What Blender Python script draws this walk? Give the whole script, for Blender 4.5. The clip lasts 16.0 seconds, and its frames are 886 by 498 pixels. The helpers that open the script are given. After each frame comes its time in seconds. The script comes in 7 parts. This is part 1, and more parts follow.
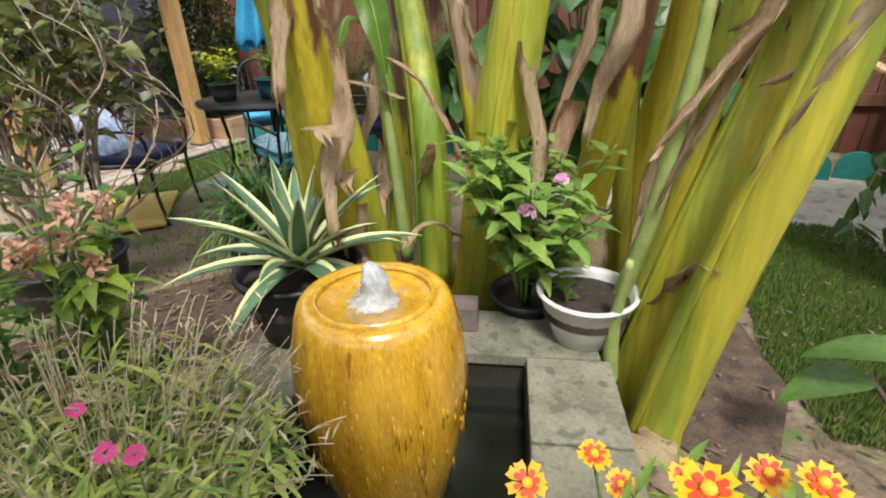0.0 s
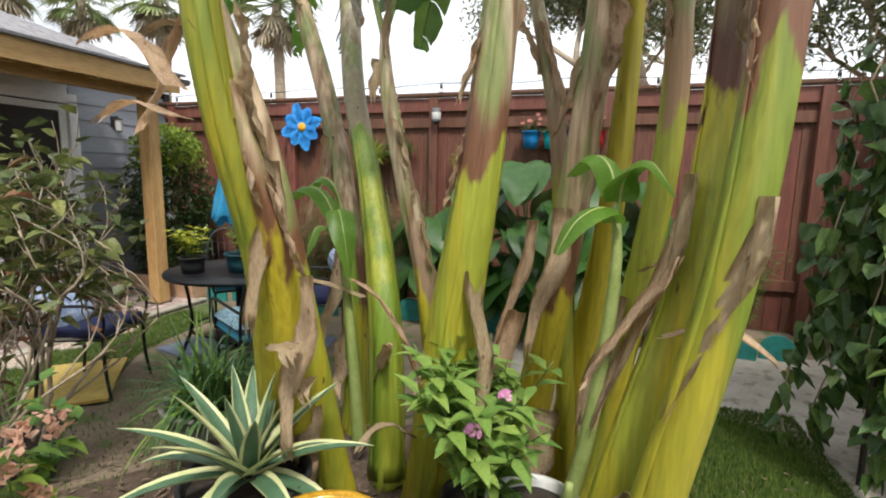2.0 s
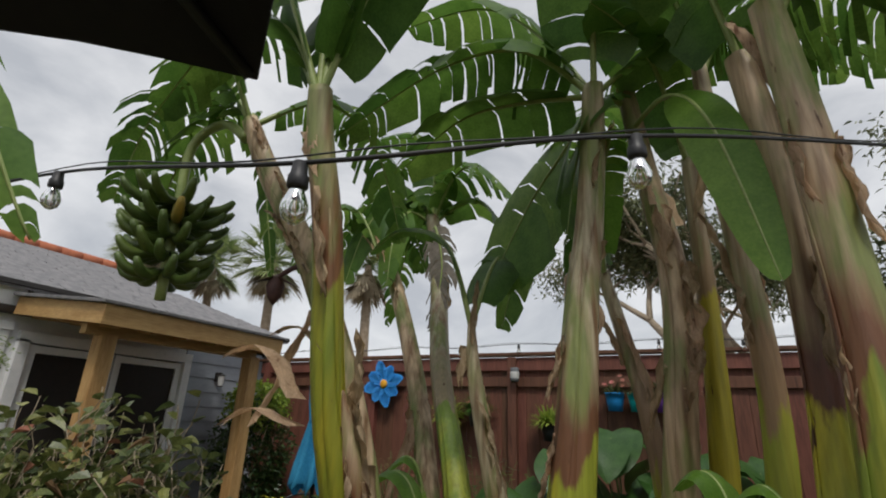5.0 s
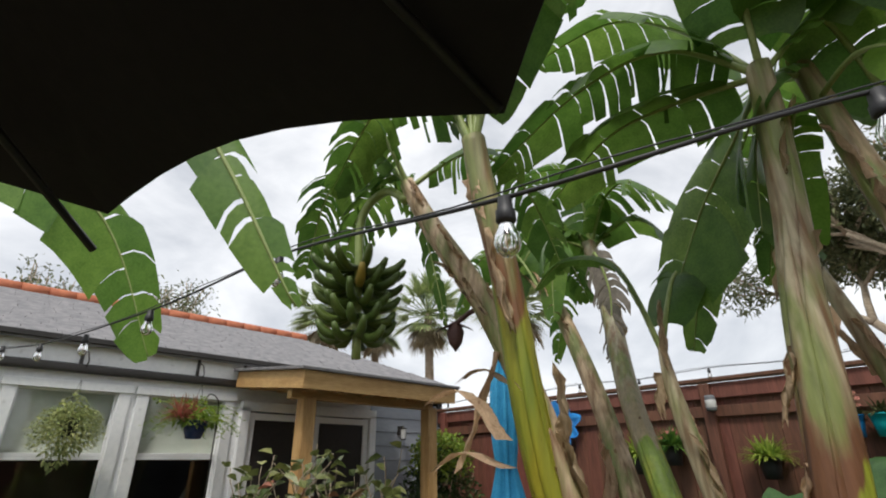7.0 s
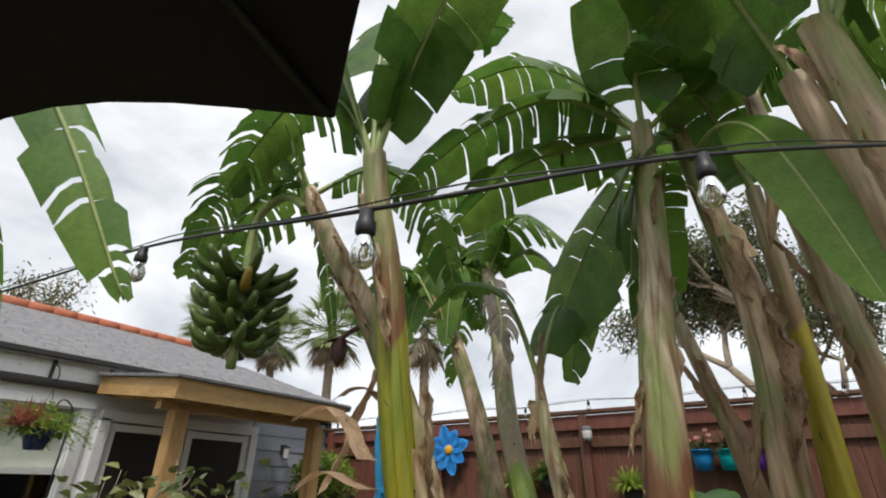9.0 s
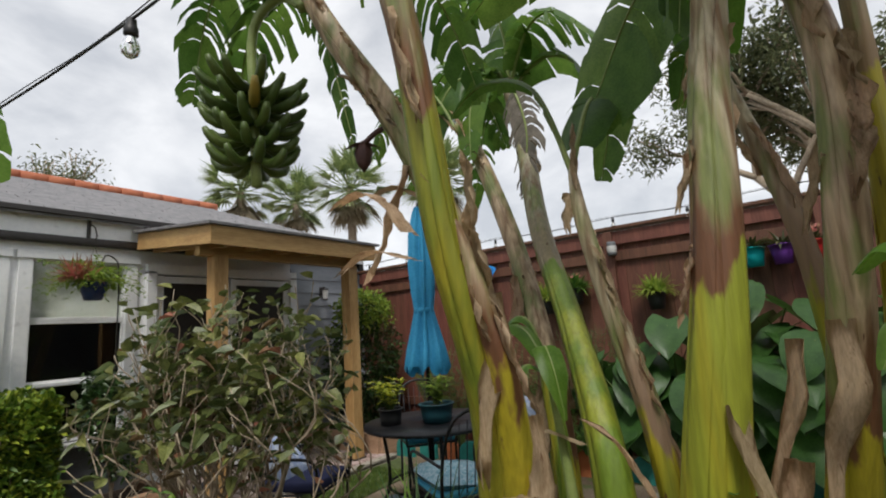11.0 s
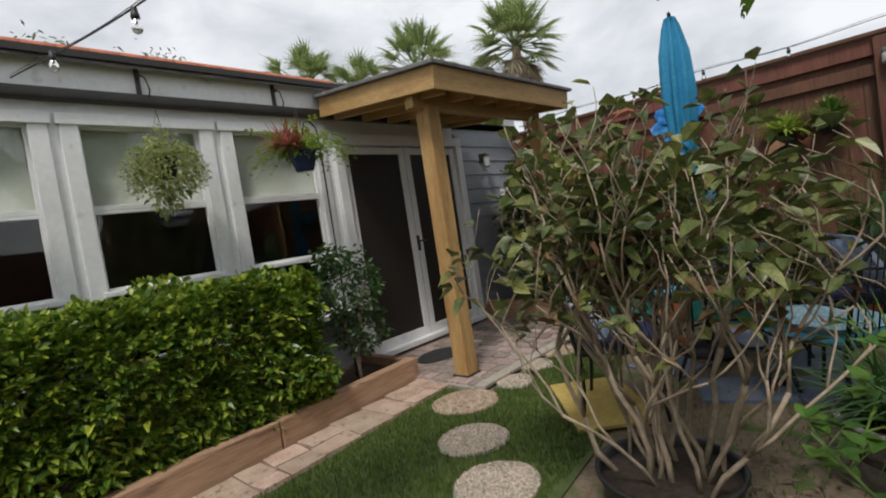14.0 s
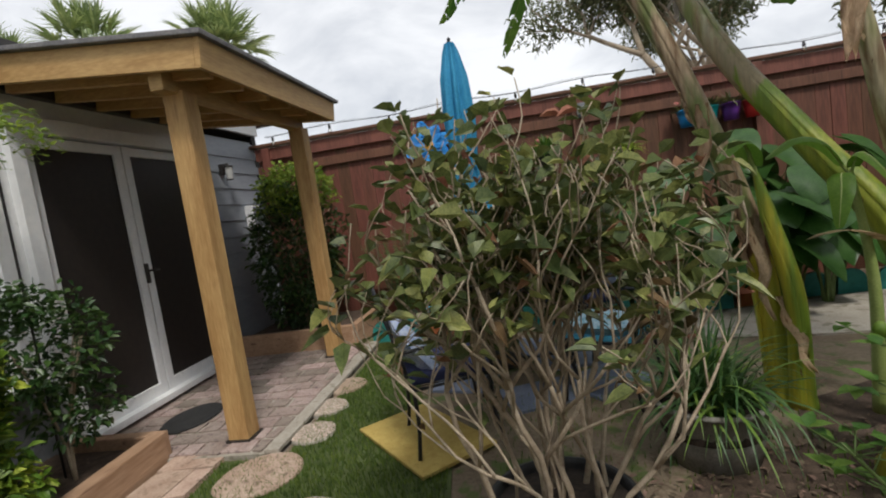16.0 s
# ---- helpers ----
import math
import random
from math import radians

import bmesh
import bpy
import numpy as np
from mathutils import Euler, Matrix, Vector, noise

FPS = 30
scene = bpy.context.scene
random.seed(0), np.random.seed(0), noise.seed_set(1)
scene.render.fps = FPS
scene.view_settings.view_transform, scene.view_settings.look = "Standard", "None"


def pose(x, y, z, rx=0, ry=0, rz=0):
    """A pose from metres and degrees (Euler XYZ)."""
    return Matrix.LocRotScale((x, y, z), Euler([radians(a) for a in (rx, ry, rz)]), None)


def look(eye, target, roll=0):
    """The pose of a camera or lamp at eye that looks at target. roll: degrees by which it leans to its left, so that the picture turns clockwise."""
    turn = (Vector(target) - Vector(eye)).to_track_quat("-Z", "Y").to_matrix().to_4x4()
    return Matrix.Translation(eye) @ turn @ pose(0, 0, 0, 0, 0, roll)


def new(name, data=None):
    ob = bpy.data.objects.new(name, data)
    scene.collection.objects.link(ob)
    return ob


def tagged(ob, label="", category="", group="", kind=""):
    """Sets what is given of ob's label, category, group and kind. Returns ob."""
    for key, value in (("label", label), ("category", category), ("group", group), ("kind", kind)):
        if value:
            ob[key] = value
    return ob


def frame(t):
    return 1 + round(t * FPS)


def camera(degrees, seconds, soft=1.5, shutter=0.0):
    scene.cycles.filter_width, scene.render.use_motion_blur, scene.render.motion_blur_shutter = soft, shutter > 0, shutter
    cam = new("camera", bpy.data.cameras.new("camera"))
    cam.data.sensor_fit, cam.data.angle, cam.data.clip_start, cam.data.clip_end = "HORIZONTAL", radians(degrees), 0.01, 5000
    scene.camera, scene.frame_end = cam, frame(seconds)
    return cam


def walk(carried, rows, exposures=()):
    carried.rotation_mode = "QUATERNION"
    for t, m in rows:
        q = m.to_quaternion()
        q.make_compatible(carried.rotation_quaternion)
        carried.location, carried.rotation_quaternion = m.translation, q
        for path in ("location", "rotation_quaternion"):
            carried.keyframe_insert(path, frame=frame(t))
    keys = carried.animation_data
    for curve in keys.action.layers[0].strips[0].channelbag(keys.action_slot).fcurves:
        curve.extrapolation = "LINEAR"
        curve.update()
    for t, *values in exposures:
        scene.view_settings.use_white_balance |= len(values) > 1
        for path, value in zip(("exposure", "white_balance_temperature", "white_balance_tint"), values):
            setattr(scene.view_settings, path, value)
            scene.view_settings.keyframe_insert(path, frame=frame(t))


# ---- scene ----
cam = camera(84.5, 16.0, soft=2.0)
PATH = [
    (0, (-0.751, 1.639, 1.216), (-1.441, 3.312, 0.366), -1.9),
    (0.5, (-0.725, 1.646, 1.306), (-1.400, 3.372, 0.554), -1.6),
    (1, (-0.724, 1.621, 1.365), (-1.372, 3.411, 0.751), -0.8),
    (1.5, (-0.711, 1.600, 1.439), (-1.334, 3.440, 0.963), 0.1),
    (2, (-0.702, 1.575, 1.478), (-1.294, 3.463, 1.188), 1.0),
    (2.5, (-0.689, 1.546, 1.513), (-1.237, 3.467, 1.424), 2.2),
    (3, (-0.684, 1.507, 1.566), (-1.176, 3.442, 1.682), 3.1),
    (3.5, (-0.685, 1.483, 1.615), (-1.163, 3.399, 1.933), 3.6),
    (4, (-0.690, 1.467, 1.653), (-1.237, 3.332, 2.126), 3.2),
    (4.5, (-0.709, 1.481, 1.678), (-1.377, 3.272, 2.266), 2.9),
    (5, (-0.718, 1.449, 1.666), (-1.562, 3.139, 2.324), 2.1),
    (5.2, (-0.755, 1.457, 1.674), (-1.669, 3.101, 2.354), 1.7),
    (7.3, (-0.823, 1.386, 1.642), (-2.115, 2.666, 2.474), -0.3),
    (7.5, (-0.803, 1.389, 1.643), (-2.088, 2.660, 2.500), 0.6),
    (8, (-0.773, 1.399, 1.659), (-1.937, 2.736, 2.585), 0.3),
    (8.2, (-0.758, 1.413, 1.679), (-1.864, 2.787, 2.622), 0.5),
    (10.3, (-0.751, 1.566, 1.457), (-1.716, 3.224, 2.023), -2.1),
    (10.5, (-0.767, 1.588, 1.433), (-1.797, 3.232, 1.921), -2.9),
    (11, (-0.913, 1.570, 1.418), (-2.061, 3.175, 1.747), -4.0),
    (11.5, (-1.079, 1.519, 1.380), (-2.314, 3.078, 1.588), -5.2),
    (12, (-1.370, 1.523, 1.318), (-2.696, 3.016, 1.426), -7.2),
    (12.5, (-1.604, 1.515, 1.316), (-3.008, 2.939, 1.362), -6.7),
    (13, (-1.894, 1.312, 1.292), (-3.330, 2.704, 1.292), -7.0),
    (13.5, (-2.259, 1.034, 1.292), (-3.664, 2.457, 1.252), -8.3),
    (14, (-2.585, 1.042, 1.304), (-3.944, 2.507, 1.207), -8.7),
    (14.5, (-2.807, 1.046, 1.285), (-4.010, 2.637, 1.139), -9.0),
    (15, (-3.067, 0.998, 1.306), (-4.030, 2.742, 1.133), -8.7),
    (15.5, (-3.274, 1.046, 1.321), (-3.937, 2.926, 1.153), -8.2),
    (16, (-3.348, 1.195, 1.361), (-3.667, 3.161, 1.180), -8.4),
]
EXPOSURES = [(0.0, 1.27), (1.5, 1.14), (2.5, 0.82), (3.5, 0.08), (4.2, -0.15), (5.0, -0.16), (7.5, 0.38), (8.0, 0.4), (10.5, 0.13), (12.0, 0.26), (13.0, 0.2), (14.5, 0.1), (16.0, 0.22)]
walk(cam, [(t, look(eye, target, roll)) for t, eye, target, roll in PATH], EXPOSURES)

# ---- daylight: bright cloud with a soft high sun ----
SUN_ELEV, SUN_TURN = radians(58), radians(150)
world = bpy.data.worlds.new("overcast_sky")
scene.world = world
world.use_nodes = True
wn, wl = world.node_tree.nodes, world.node_tree.links
wn.clear()
w_out = wn.new("ShaderNodeOutputWorld")
w_bg = wn.new("ShaderNodeBackground")
w_sky = wn.new("ShaderNodeTexSky")
w_sky.sky_type, w_sky.sun_disc = "NISHITA", False
w_sky.sun_elevation, w_sky.sun_rotation = SUN_ELEV, SUN_TURN
w_co = wn.new("ShaderNodeTexCoord")
w_map = wn.new("ShaderNodeMapping")
w_map.inputs["Scale"].default_value = (1.0, 1.0, 1.9)
w_noise = wn.new("ShaderNodeTexNoise")
w_noise.inputs["Scale"].default_value, w_noise.inputs["Detail"].default_value = 3.4, 8.0
w_noise.inputs["Roughness"].default_value, w_noise.inputs["Distortion"].default_value = 0.55, 0.35
w_ramp = wn.new("ShaderNodeValToRGB")
els = w_ramp.color_ramp.elements
els[0].position, els[0].color = 0.36, (6.7, 6.95, 7.4, 1)
els[1].position, els[1].color = 0.62, (10.6, 10.7, 10.9, 1)
w_mix = wn.new("ShaderNodeMix")
w_mix.data_type = "RGBA"
w_mix.inputs["Factor"].default_value = 0.86
wl.new(w_co.outputs["Generated"], w_map.inputs["Vector"])
wl.new(w_map.outputs["Vector"], w_noise.inputs["Vector"])
wl.new(w_noise.outputs["Fac"], w_ramp.inputs["Fac"])
wl.new(w_sky.outputs["Color"], w_mix.inputs["A"])
wl.new(w_ramp.outputs["Color"], w_mix.inputs["B"])
wl.new(w_mix.outputs["Result"], w_bg.inputs["Color"])
w_bg.inputs["Strength"].default_value = 0.09
wl.new(w_bg.outputs["Background"], w_out.inputs["Surface"])
sun_data = bpy.data.lights.new("sun", "SUN")
sun_data.energy, sun_data.angle, sun_data.color = 2.1, radians(11), (1.0, 0.96, 0.9)
sun = new("sun", sun_data)
sun.matrix_world = look((0, 0, 20), Vector((0, 0, 20)) - Vector((math.sin(SUN_TURN) * math.cos(SUN_ELEV), math.cos(SUN_TURN) * math.cos(SUN_ELEV), math.sin(SUN_ELEV))))


# ---- materials ----
def material(name, c1, c2, size=0.1, rough=0.6, metal=0.0, bump=0.3, fine=8.0, spots=None, translucent=0.0, stretch=(1, 1, 1),
             vary=0.0, island=0.0, spot_level=0.62, coat=0.0):
    """Two colours mixed by a coarse and a fine noise at a real size, with relief; spots: a third colour in blotches."""
    m = bpy.data.materials.new(name)
    m.use_nodes = True
    n, l = m.node_tree.nodes, m.node_tree.links
    bsdf = n["Principled BSDF"]
    co = n.new("ShaderNodeTexCoord")
    mp = n.new("ShaderNodeMapping")
    mp.inputs["Scale"].default_value = stretch
    l.new(co.outputs["Object"], mp.inputs["Vector"])
    big, small = n.new("ShaderNodeTexNoise"), n.new("ShaderNodeTexNoise")
    for node, s, d in ((big, 1.0 / size, 4.0), (small, fine / size, 6.0)):
        node.inputs["Scale"].default_value, node.inputs["Detail"].default_value = s, d
        l.new(mp.outputs["Vector"], node.inputs["Vector"])
    blend = n.new("ShaderNodeMath")
    blend.operation = "MULTIPLY_ADD"
    blend.inputs[1].default_value = 0.45
    half = n.new("ShaderNodeMath")
    half.operation = "MULTIPLY"
    half.inputs[1].default_value = 0.55
    l.new(big.outputs["Fac"], half.inputs[0])
    l.new(small.outputs["Fac"], blend.inputs[0])
    l.new(half.outputs[0], blend.inputs[2])
    spread = n.new("ShaderNodeMapRange")
    spread.inputs["From Min"].default_value, spread.inputs["From Max"].default_value = 0.36, 0.64
    l.new(blend.outputs[0], spread.inputs["Value"])
    mix = n.new("ShaderNodeMix")
    mix.data_type = "RGBA"
    mix.inputs["A"].default_value, mix.inputs["B"].default_value = (*c1, 1), (*c2, 1)
    l.new(spread.outputs["Result"], mix.inputs["Factor"])
    colour = mix.outputs["Result"]
    if spots:
        sp = n.new("ShaderNodeTexNoise")
        sp.inputs["Scale"].default_value, sp.inputs["Detail"].default_value = 2.3 / size, 5.0
        l.new(mp.outputs["Vector"], sp.inputs["Vector"])
        edge = n.new("ShaderNodeMapRange")
        edge.inputs["From Min"].default_value, edge.inputs["From Max"].default_value = spot_level - 0.04, spot_level + 0.04
        l.new(sp.outputs["Fac"], edge.inputs["Value"])
        mix2 = n.new("ShaderNodeMix")
        mix2.data_type = "RGBA"
        mix2.inputs["B"].default_value = (*spots, 1)
        l.new(edge.outputs["Result"], mix2.inputs["Factor"])
        l.new(colour, mix2.inputs["A"])
        colour = mix2.outputs["Result"]
    for amount, node, socket in ((vary, "ShaderNodeObjectInfo", "Random"), (island, "ShaderNodeNewGeometry", "Random Per Island")):
        if amount:
            src = n.new(node)
            rng = n.new("ShaderNodeMapRange")
            rng.inputs["To Min"].default_value, rng.inputs["To Max"].default_value = 1 - amount, 1 + amount
            hue = n.new("ShaderNodeHueSaturation")
            l.new(src.outputs[socket], rng.inputs["Value"])
            l.new(rng.outputs["Result"], hue.inputs["Value"])
            hr = n.new("ShaderNodeMapRange")
            hr.inputs["To Min"].default_value, hr.inputs["To Max"].default_value = 0.5 + 0.05 * amount, 0.5 - 0.08 * amount
            l.new(src.outputs[socket], hr.inputs["Value"])
            l.new(hr.outputs["Result"], hue.inputs["Hue"])
            l.new(colour, hue.inputs["Color"])
            colour = hue.outputs["Color"]
    l.new(colour, bsdf.inputs["Base Color"])
    bsdf.inputs["Metallic"].default_value = metal
    bsdf.inputs["Coat Weight"].default_value = coat
    rr = n.new("ShaderNodeMapRange")
    rr.inputs["To Min"].default_value, rr.inputs["To Max"].default_value = max(0.03, rough - 0.1), min(1.0, rough + 0.1)
    l.new(small.outputs["Fac"], rr.inputs["Value"])
    l.new(rr.outputs["Result"], bsdf.inputs["Roughness"])
    if bump:
        b = n.new("ShaderNodeBump")
        b.inputs["Strength"].default_value, b.inputs["Distance"].default_value = bump, size * 0.08
        l.new(blend.outputs[0], b.inputs["Height"])
        l.new(b.outputs["Normal"], bsdf.inputs["Normal"])
    if translucent:
        tr = n.new("ShaderNodeBsdfTranslucent")
        l.new(colour, tr.inputs["Color"])
        ms = n.new("ShaderNodeMixShader")
        ms.inputs["Fac"].default_value = translucent
        l.new(bsdf.outputs["BSDF"], ms.inputs[1])
        l.new(tr.outputs["BSDF"], ms.inputs[2])
        l.new(ms.outputs["Shader"], n["Material Output"].inputs["Surface"])
    return m


def glass(name, tint=(1, 1, 1), rough=0.02):
    m = bpy.data.materials.new(name)
    m.use_nodes = True
    b = m.node_tree.nodes["Principled BSDF"]
    b.inputs["Base Color"].default_value = (*tint, 1)
    b.inputs["Transmission Weight"].default_value, b.inputs["Roughness"].default_value, b.inputs["IOR"].default_value = 1.0, rough, 1.45
    return m


white_paint = material("white_paint", (0.72, 0.73, 0.74), (0.82, 0.82, 0.82), 0.3, 0.5, bump=0.1, spots=(0.6, 0.6, 0.6), spot_level=0.7)
grey_siding = material("grey_siding", (0.23, 0.25, 0.28), (0.29, 0.31, 0.34), 0.25, 0.65, bump=0.2, stretch=(1, 0.3, 1))
dark_siding = material("dark_siding", (0.05, 0.06, 0.07), (0.08, 0.09, 0.1), 0.25, 0.7, bump=0.2)
skirt_grey = material("skirt_grey", (0.12, 0.13, 0.14), (0.18, 0.19, 0.2), 0.2, 0.7)
cedar = material("cedar", (0.36, 0.2, 0.07), (0.56, 0.36, 0.15), 0.09, 0.6, bump=0.3, stretch=(1, 1, 0.12), spots=(0.3, 0.16, 0.06), spot_level=0.68, vary=0.06)
cedar_flat = material("cedar_flat", (0.38, 0.22, 0.08), (0.56, 0.36, 0.15), 0.09, 0.6, bump=0.3, stretch=(0.25, 0.12, 1), vary=0.06)
fence_wood = material("fence_wood", (0.095, 0.036, 0.02), (0.19, 0.078, 0.045), 0.12, 0.65, bump=0.4, stretch=(1, 1, 0.1), vary=0.22, spots=(0.06, 0.02, 0.012), spot_level=0.68)
shingle = material("shingle", (0.12, 0.12, 0.13), (0.24, 0.23, 0.23), 0.1, 0.9, bump=0.6, vary=0.25)
ridge_red = material("ridge_red", (0.35, 0.1, 0.05), (0.5, 0.17, 0.08), 0.1, 0.8)
gutter_dark = material("gutter_dark", (0.02, 0.018, 0.016), (0.035, 0.03, 0.028), 0.2, 0.45, bump=0.05)
screen_dark = material("screen_dark", (0.012, 0.009, 0.008), (0.022, 0.016, 0.013), 0.05, 0.55, bump=0.1)
# near-black walls: indoor shade put into the colour so windows look dark
room_shade = material("room_shade", (0.02, 0.02, 0.02), (0.04, 0.04, 0.04), 0.5, 0.9)
blind_cloth = material("blind_cloth", (0.5, 0.55, 0.47), (0.6, 0.64, 0.56), 0.3, 0.8, bump=0.1)
pane_glass = glass("pane_glass")
timber_curb = material("timber_curb", (0.32, 0.19, 0.11), (0.48, 0.31, 0.2), 0.12, 0.75, bump=0.4, stretch=(0.5, 0.1, 1), spots=(0.2, 0.11, 0.07), spot_level=0.66)
soil = material("soil", (0.035, 0.022, 0.015), (0.11, 0.075, 0.052), 0.06, 0.95, bump=0.9, spots=(0.2, 0.14, 0.09), spot_level=0.68)
ground_mix = material("ground_mix", (0.12, 0.085, 0.055), (0.24, 0.19, 0.13), 0.35, 0.95, bump=0.7, fine=14, spots=(0.09, 0.12, 0.035), spot_level=0.58)
lawn_green = material("lawn_green", (0.06, 0.115, 0.014), (0.13, 0.21, 0.035), 0.05, 0.8, island=0.4, translucent=0.25, bump=0)
concrete = material("concrete", (0.3, 0.27, 0.22), (0.45, 0.41, 0.35), 0.25, 0.85, bump=0.4, fine=12, spots=(0.22, 0.2, 0.15), spot_level=0.6)
slab_stone = material("slab_stone", (0.116, 0.112, 0.077), (0.218, 0.210, 0.155), 0.09, 0.85, bump=0.5, fine=9, spots=(0.1, 0.1, 0.07), spot_level=0.6, vary=0.12)
flagstone = material("flagstone", (0.36, 0.25, 0.18), (0.52, 0.4, 0.31), 0.12, 0.8, bump=0.4, vary=0.18, spots=(0.25, 0.18, 0.13))
patio_stone = material("patio_stone", (0.24, 0.18, 0.15), (0.4, 0.33, 0.29), 0.1, 0.8, bump=0.4, vary=0.35, spots=(0.17, 0.13, 0.12))
pebble = material("pebble", (0.32, 0.25, 0.18), (0.55, 0.48, 0.4), 0.02, 0.75, bump=0.5, island=0.45)


# ---- mesh helpers ----
FINE_PARTS = ("foliage", "branches", "stems", "dry_stalks", "blooms", "blossoms", "tendrils", "dry_leaves", "canes", "red_foliage", "new_growth", "trailing_plant", "bars")


def part(name, bm, mat, parent=None, label="", smooth=True):
    """Links a bmesh as one mesh object, under a parent if given."""
    me = bpy.data.meshes.new(name)
    bm.to_mesh(me)
    bm.free()
    if smooth:
        me.shade_smooth()
    for mm in (mat if isinstance(mat, (list, tuple)) else [mat]):
        me.materials.append(mm)
    ob = new(name, me)
    if parent is not None:
        ob.parent = parent
    if label:
        tagged(ob, label)
    if name in FINE_PARTS:
        tagged(ob, kind="stuff")
    return ob


def thing(name, at, label, category, group="", turn=0.0, kind=""):
    ob = new(name)
    ob.empty_display_size = 0.1
    ob.matrix_basis = pose(*at, 0, 0, turn)
    return tagged(ob, label, category, group, kind)


def box(bm, c, s, bevel=0.0, turn=None, mi=0):
    r = bmesh.ops.create_cube(bm, size=1.0)
    m = Matrix.Translation(c) @ (turn or Matrix.Identity(4)) @ Matrix.Diagonal((*s, 1))
    bmesh.ops.transform(bm, matrix=m, verts=r["verts"])
    faces = {f for v in r["verts"] for f in v.link_faces}
    for f in faces:
        f.material_index = mi
    if bevel:
        bmesh.ops.bevel(bm, geom=list({e for v in r["verts"] for e in v.link_edges}), offset=bevel, segments=2, affect="EDGES", profile=0.6)
    return bm


def boxes(*items):
    bm = bmesh.new()
    for it in items:
        box(bm, *it)
    return bm


def tube(bm, pts, radii, seg=8, cap=True, squash=None, mi=0):
    """Sweeps a ring along points; radii: one number or one for each point."""
    pts = [Vector(p) for p in pts]
    if not isinstance(radii, (list, tuple)):
        radii = [radii] * len(pts)
    up = Vector((0.0, 0.0, 1.0))
    rings = []
    d0 = (pts[1] - pts[0]).normalized()
    side = d0.cross(up) if abs(d0.dot(up)) < 0.95 else d0.cross(Vector((1, 0, 0)))
    side.normalize()
    for i, p in enumerate(pts):
        d = (pts[min(i + 1, len(pts) - 1)] - pts[max(i - 1, 0)]).normalized()
        side = (side - d * side.dot(d)).normalized()
        other = d.cross(side)
        ring = []
        for k in range(seg):
            a = 2 * math.pi * k / seg
            rr = radii[i] * (squash(i, a) if squash else 1.0)
            ring.append(bm.verts.new(p + (side * math.cos(a) + other * math.sin(a)) * rr))
        rings.append(ring)
    for a, b in zip(rings, rings[1:]):
        for k in range(seg):
            f = bm.faces.new((a[k], a[(k + 1) % seg], b[(k + 1) % seg], b[k]))
            f.material_index = mi
    if cap and seg > 2:
        bm.faces.new(rings[0][::-1]).material_index = mi
        bm.faces.new(rings[-1]).material_index = mi
    return bm


def lathe(bm, prof, seg=32, centre=(0, 0, 0), wobble=0.0):
    c = Vector(centre)
    rings = []
    for r, z in prof:
        if r < 1e-5:
            rings.append([bm.verts.new(c + Vector((0, 0, z)))])
        else:
            rings.append([bm.verts.new(c + Vector((r * math.cos(2 * math.pi * k / seg), r * math.sin(2 * math.pi * k / seg), z))) for k in range(seg)])
    for a, b in zip(rings, rings[1:]):
        for k in range(seg):
            q = [a[k % len(a)], a[(k + 1) % len(a)], b[(k + 1) % len(b)], b[k % len(b)]]
            q = [v for i, v in enumerate(q) if v not in q[:i]]
            if len(q) > 2:
                bm.faces.new(q)
    return bm


def leaf(bm, base, way, length, width, droop=0.3, fold=0.25, steps=4, shape=0.45, up=Vector((0, 0, 1)), mi=0, twist=0.0):
    """One leaf as a folded strip on either side of its midrib, tapering to a tip."""
    p, d = Vector(base), Vector(way).normalized()
    side = d.cross(up)
    if side.length < 0.05:
        side = d.cross(Vector((1, 0.3, 0)))
    side.normalize()
    if twist:
        side = Matrix.Rotation(twist, 3, d) @ side
    rows = []
    for i in range(steps + 1):
        u = i / steps
        w = width * 0.5 * (math.sin(math.pi * min(1, u ** shape * 0.97 + 0.03)) ** 0.8 if u < 1 else 0.0)
        nrm = side.cross(d).normalized()
        mid = bm.verts.new(p)
        if i in (0, steps) or w < 1e-5:
            rows.append((mid, mid, mid))
        else:
            rows.append((bm.verts.new(p - side * w + nrm * w * fold), mid, bm.verts.new(p + side * w + nrm * w * fold)))
        p = p + d * (length / steps)
        d = (d + Vector((0, 0, -droop / steps))).normalized()
        side = (side - d * side.dot(d)).normalized()
    for a, b in zip(rows, rows[1:]):
        for j in (0, 1):
            q = [a[j], a[j + 1], b[j + 1], b[j]]
            q = [v for i, v in enumerate(q) if v not in q[:i]]
            if len(q) > 2:
                bm.faces.new(q).material_index = mi
    return bm


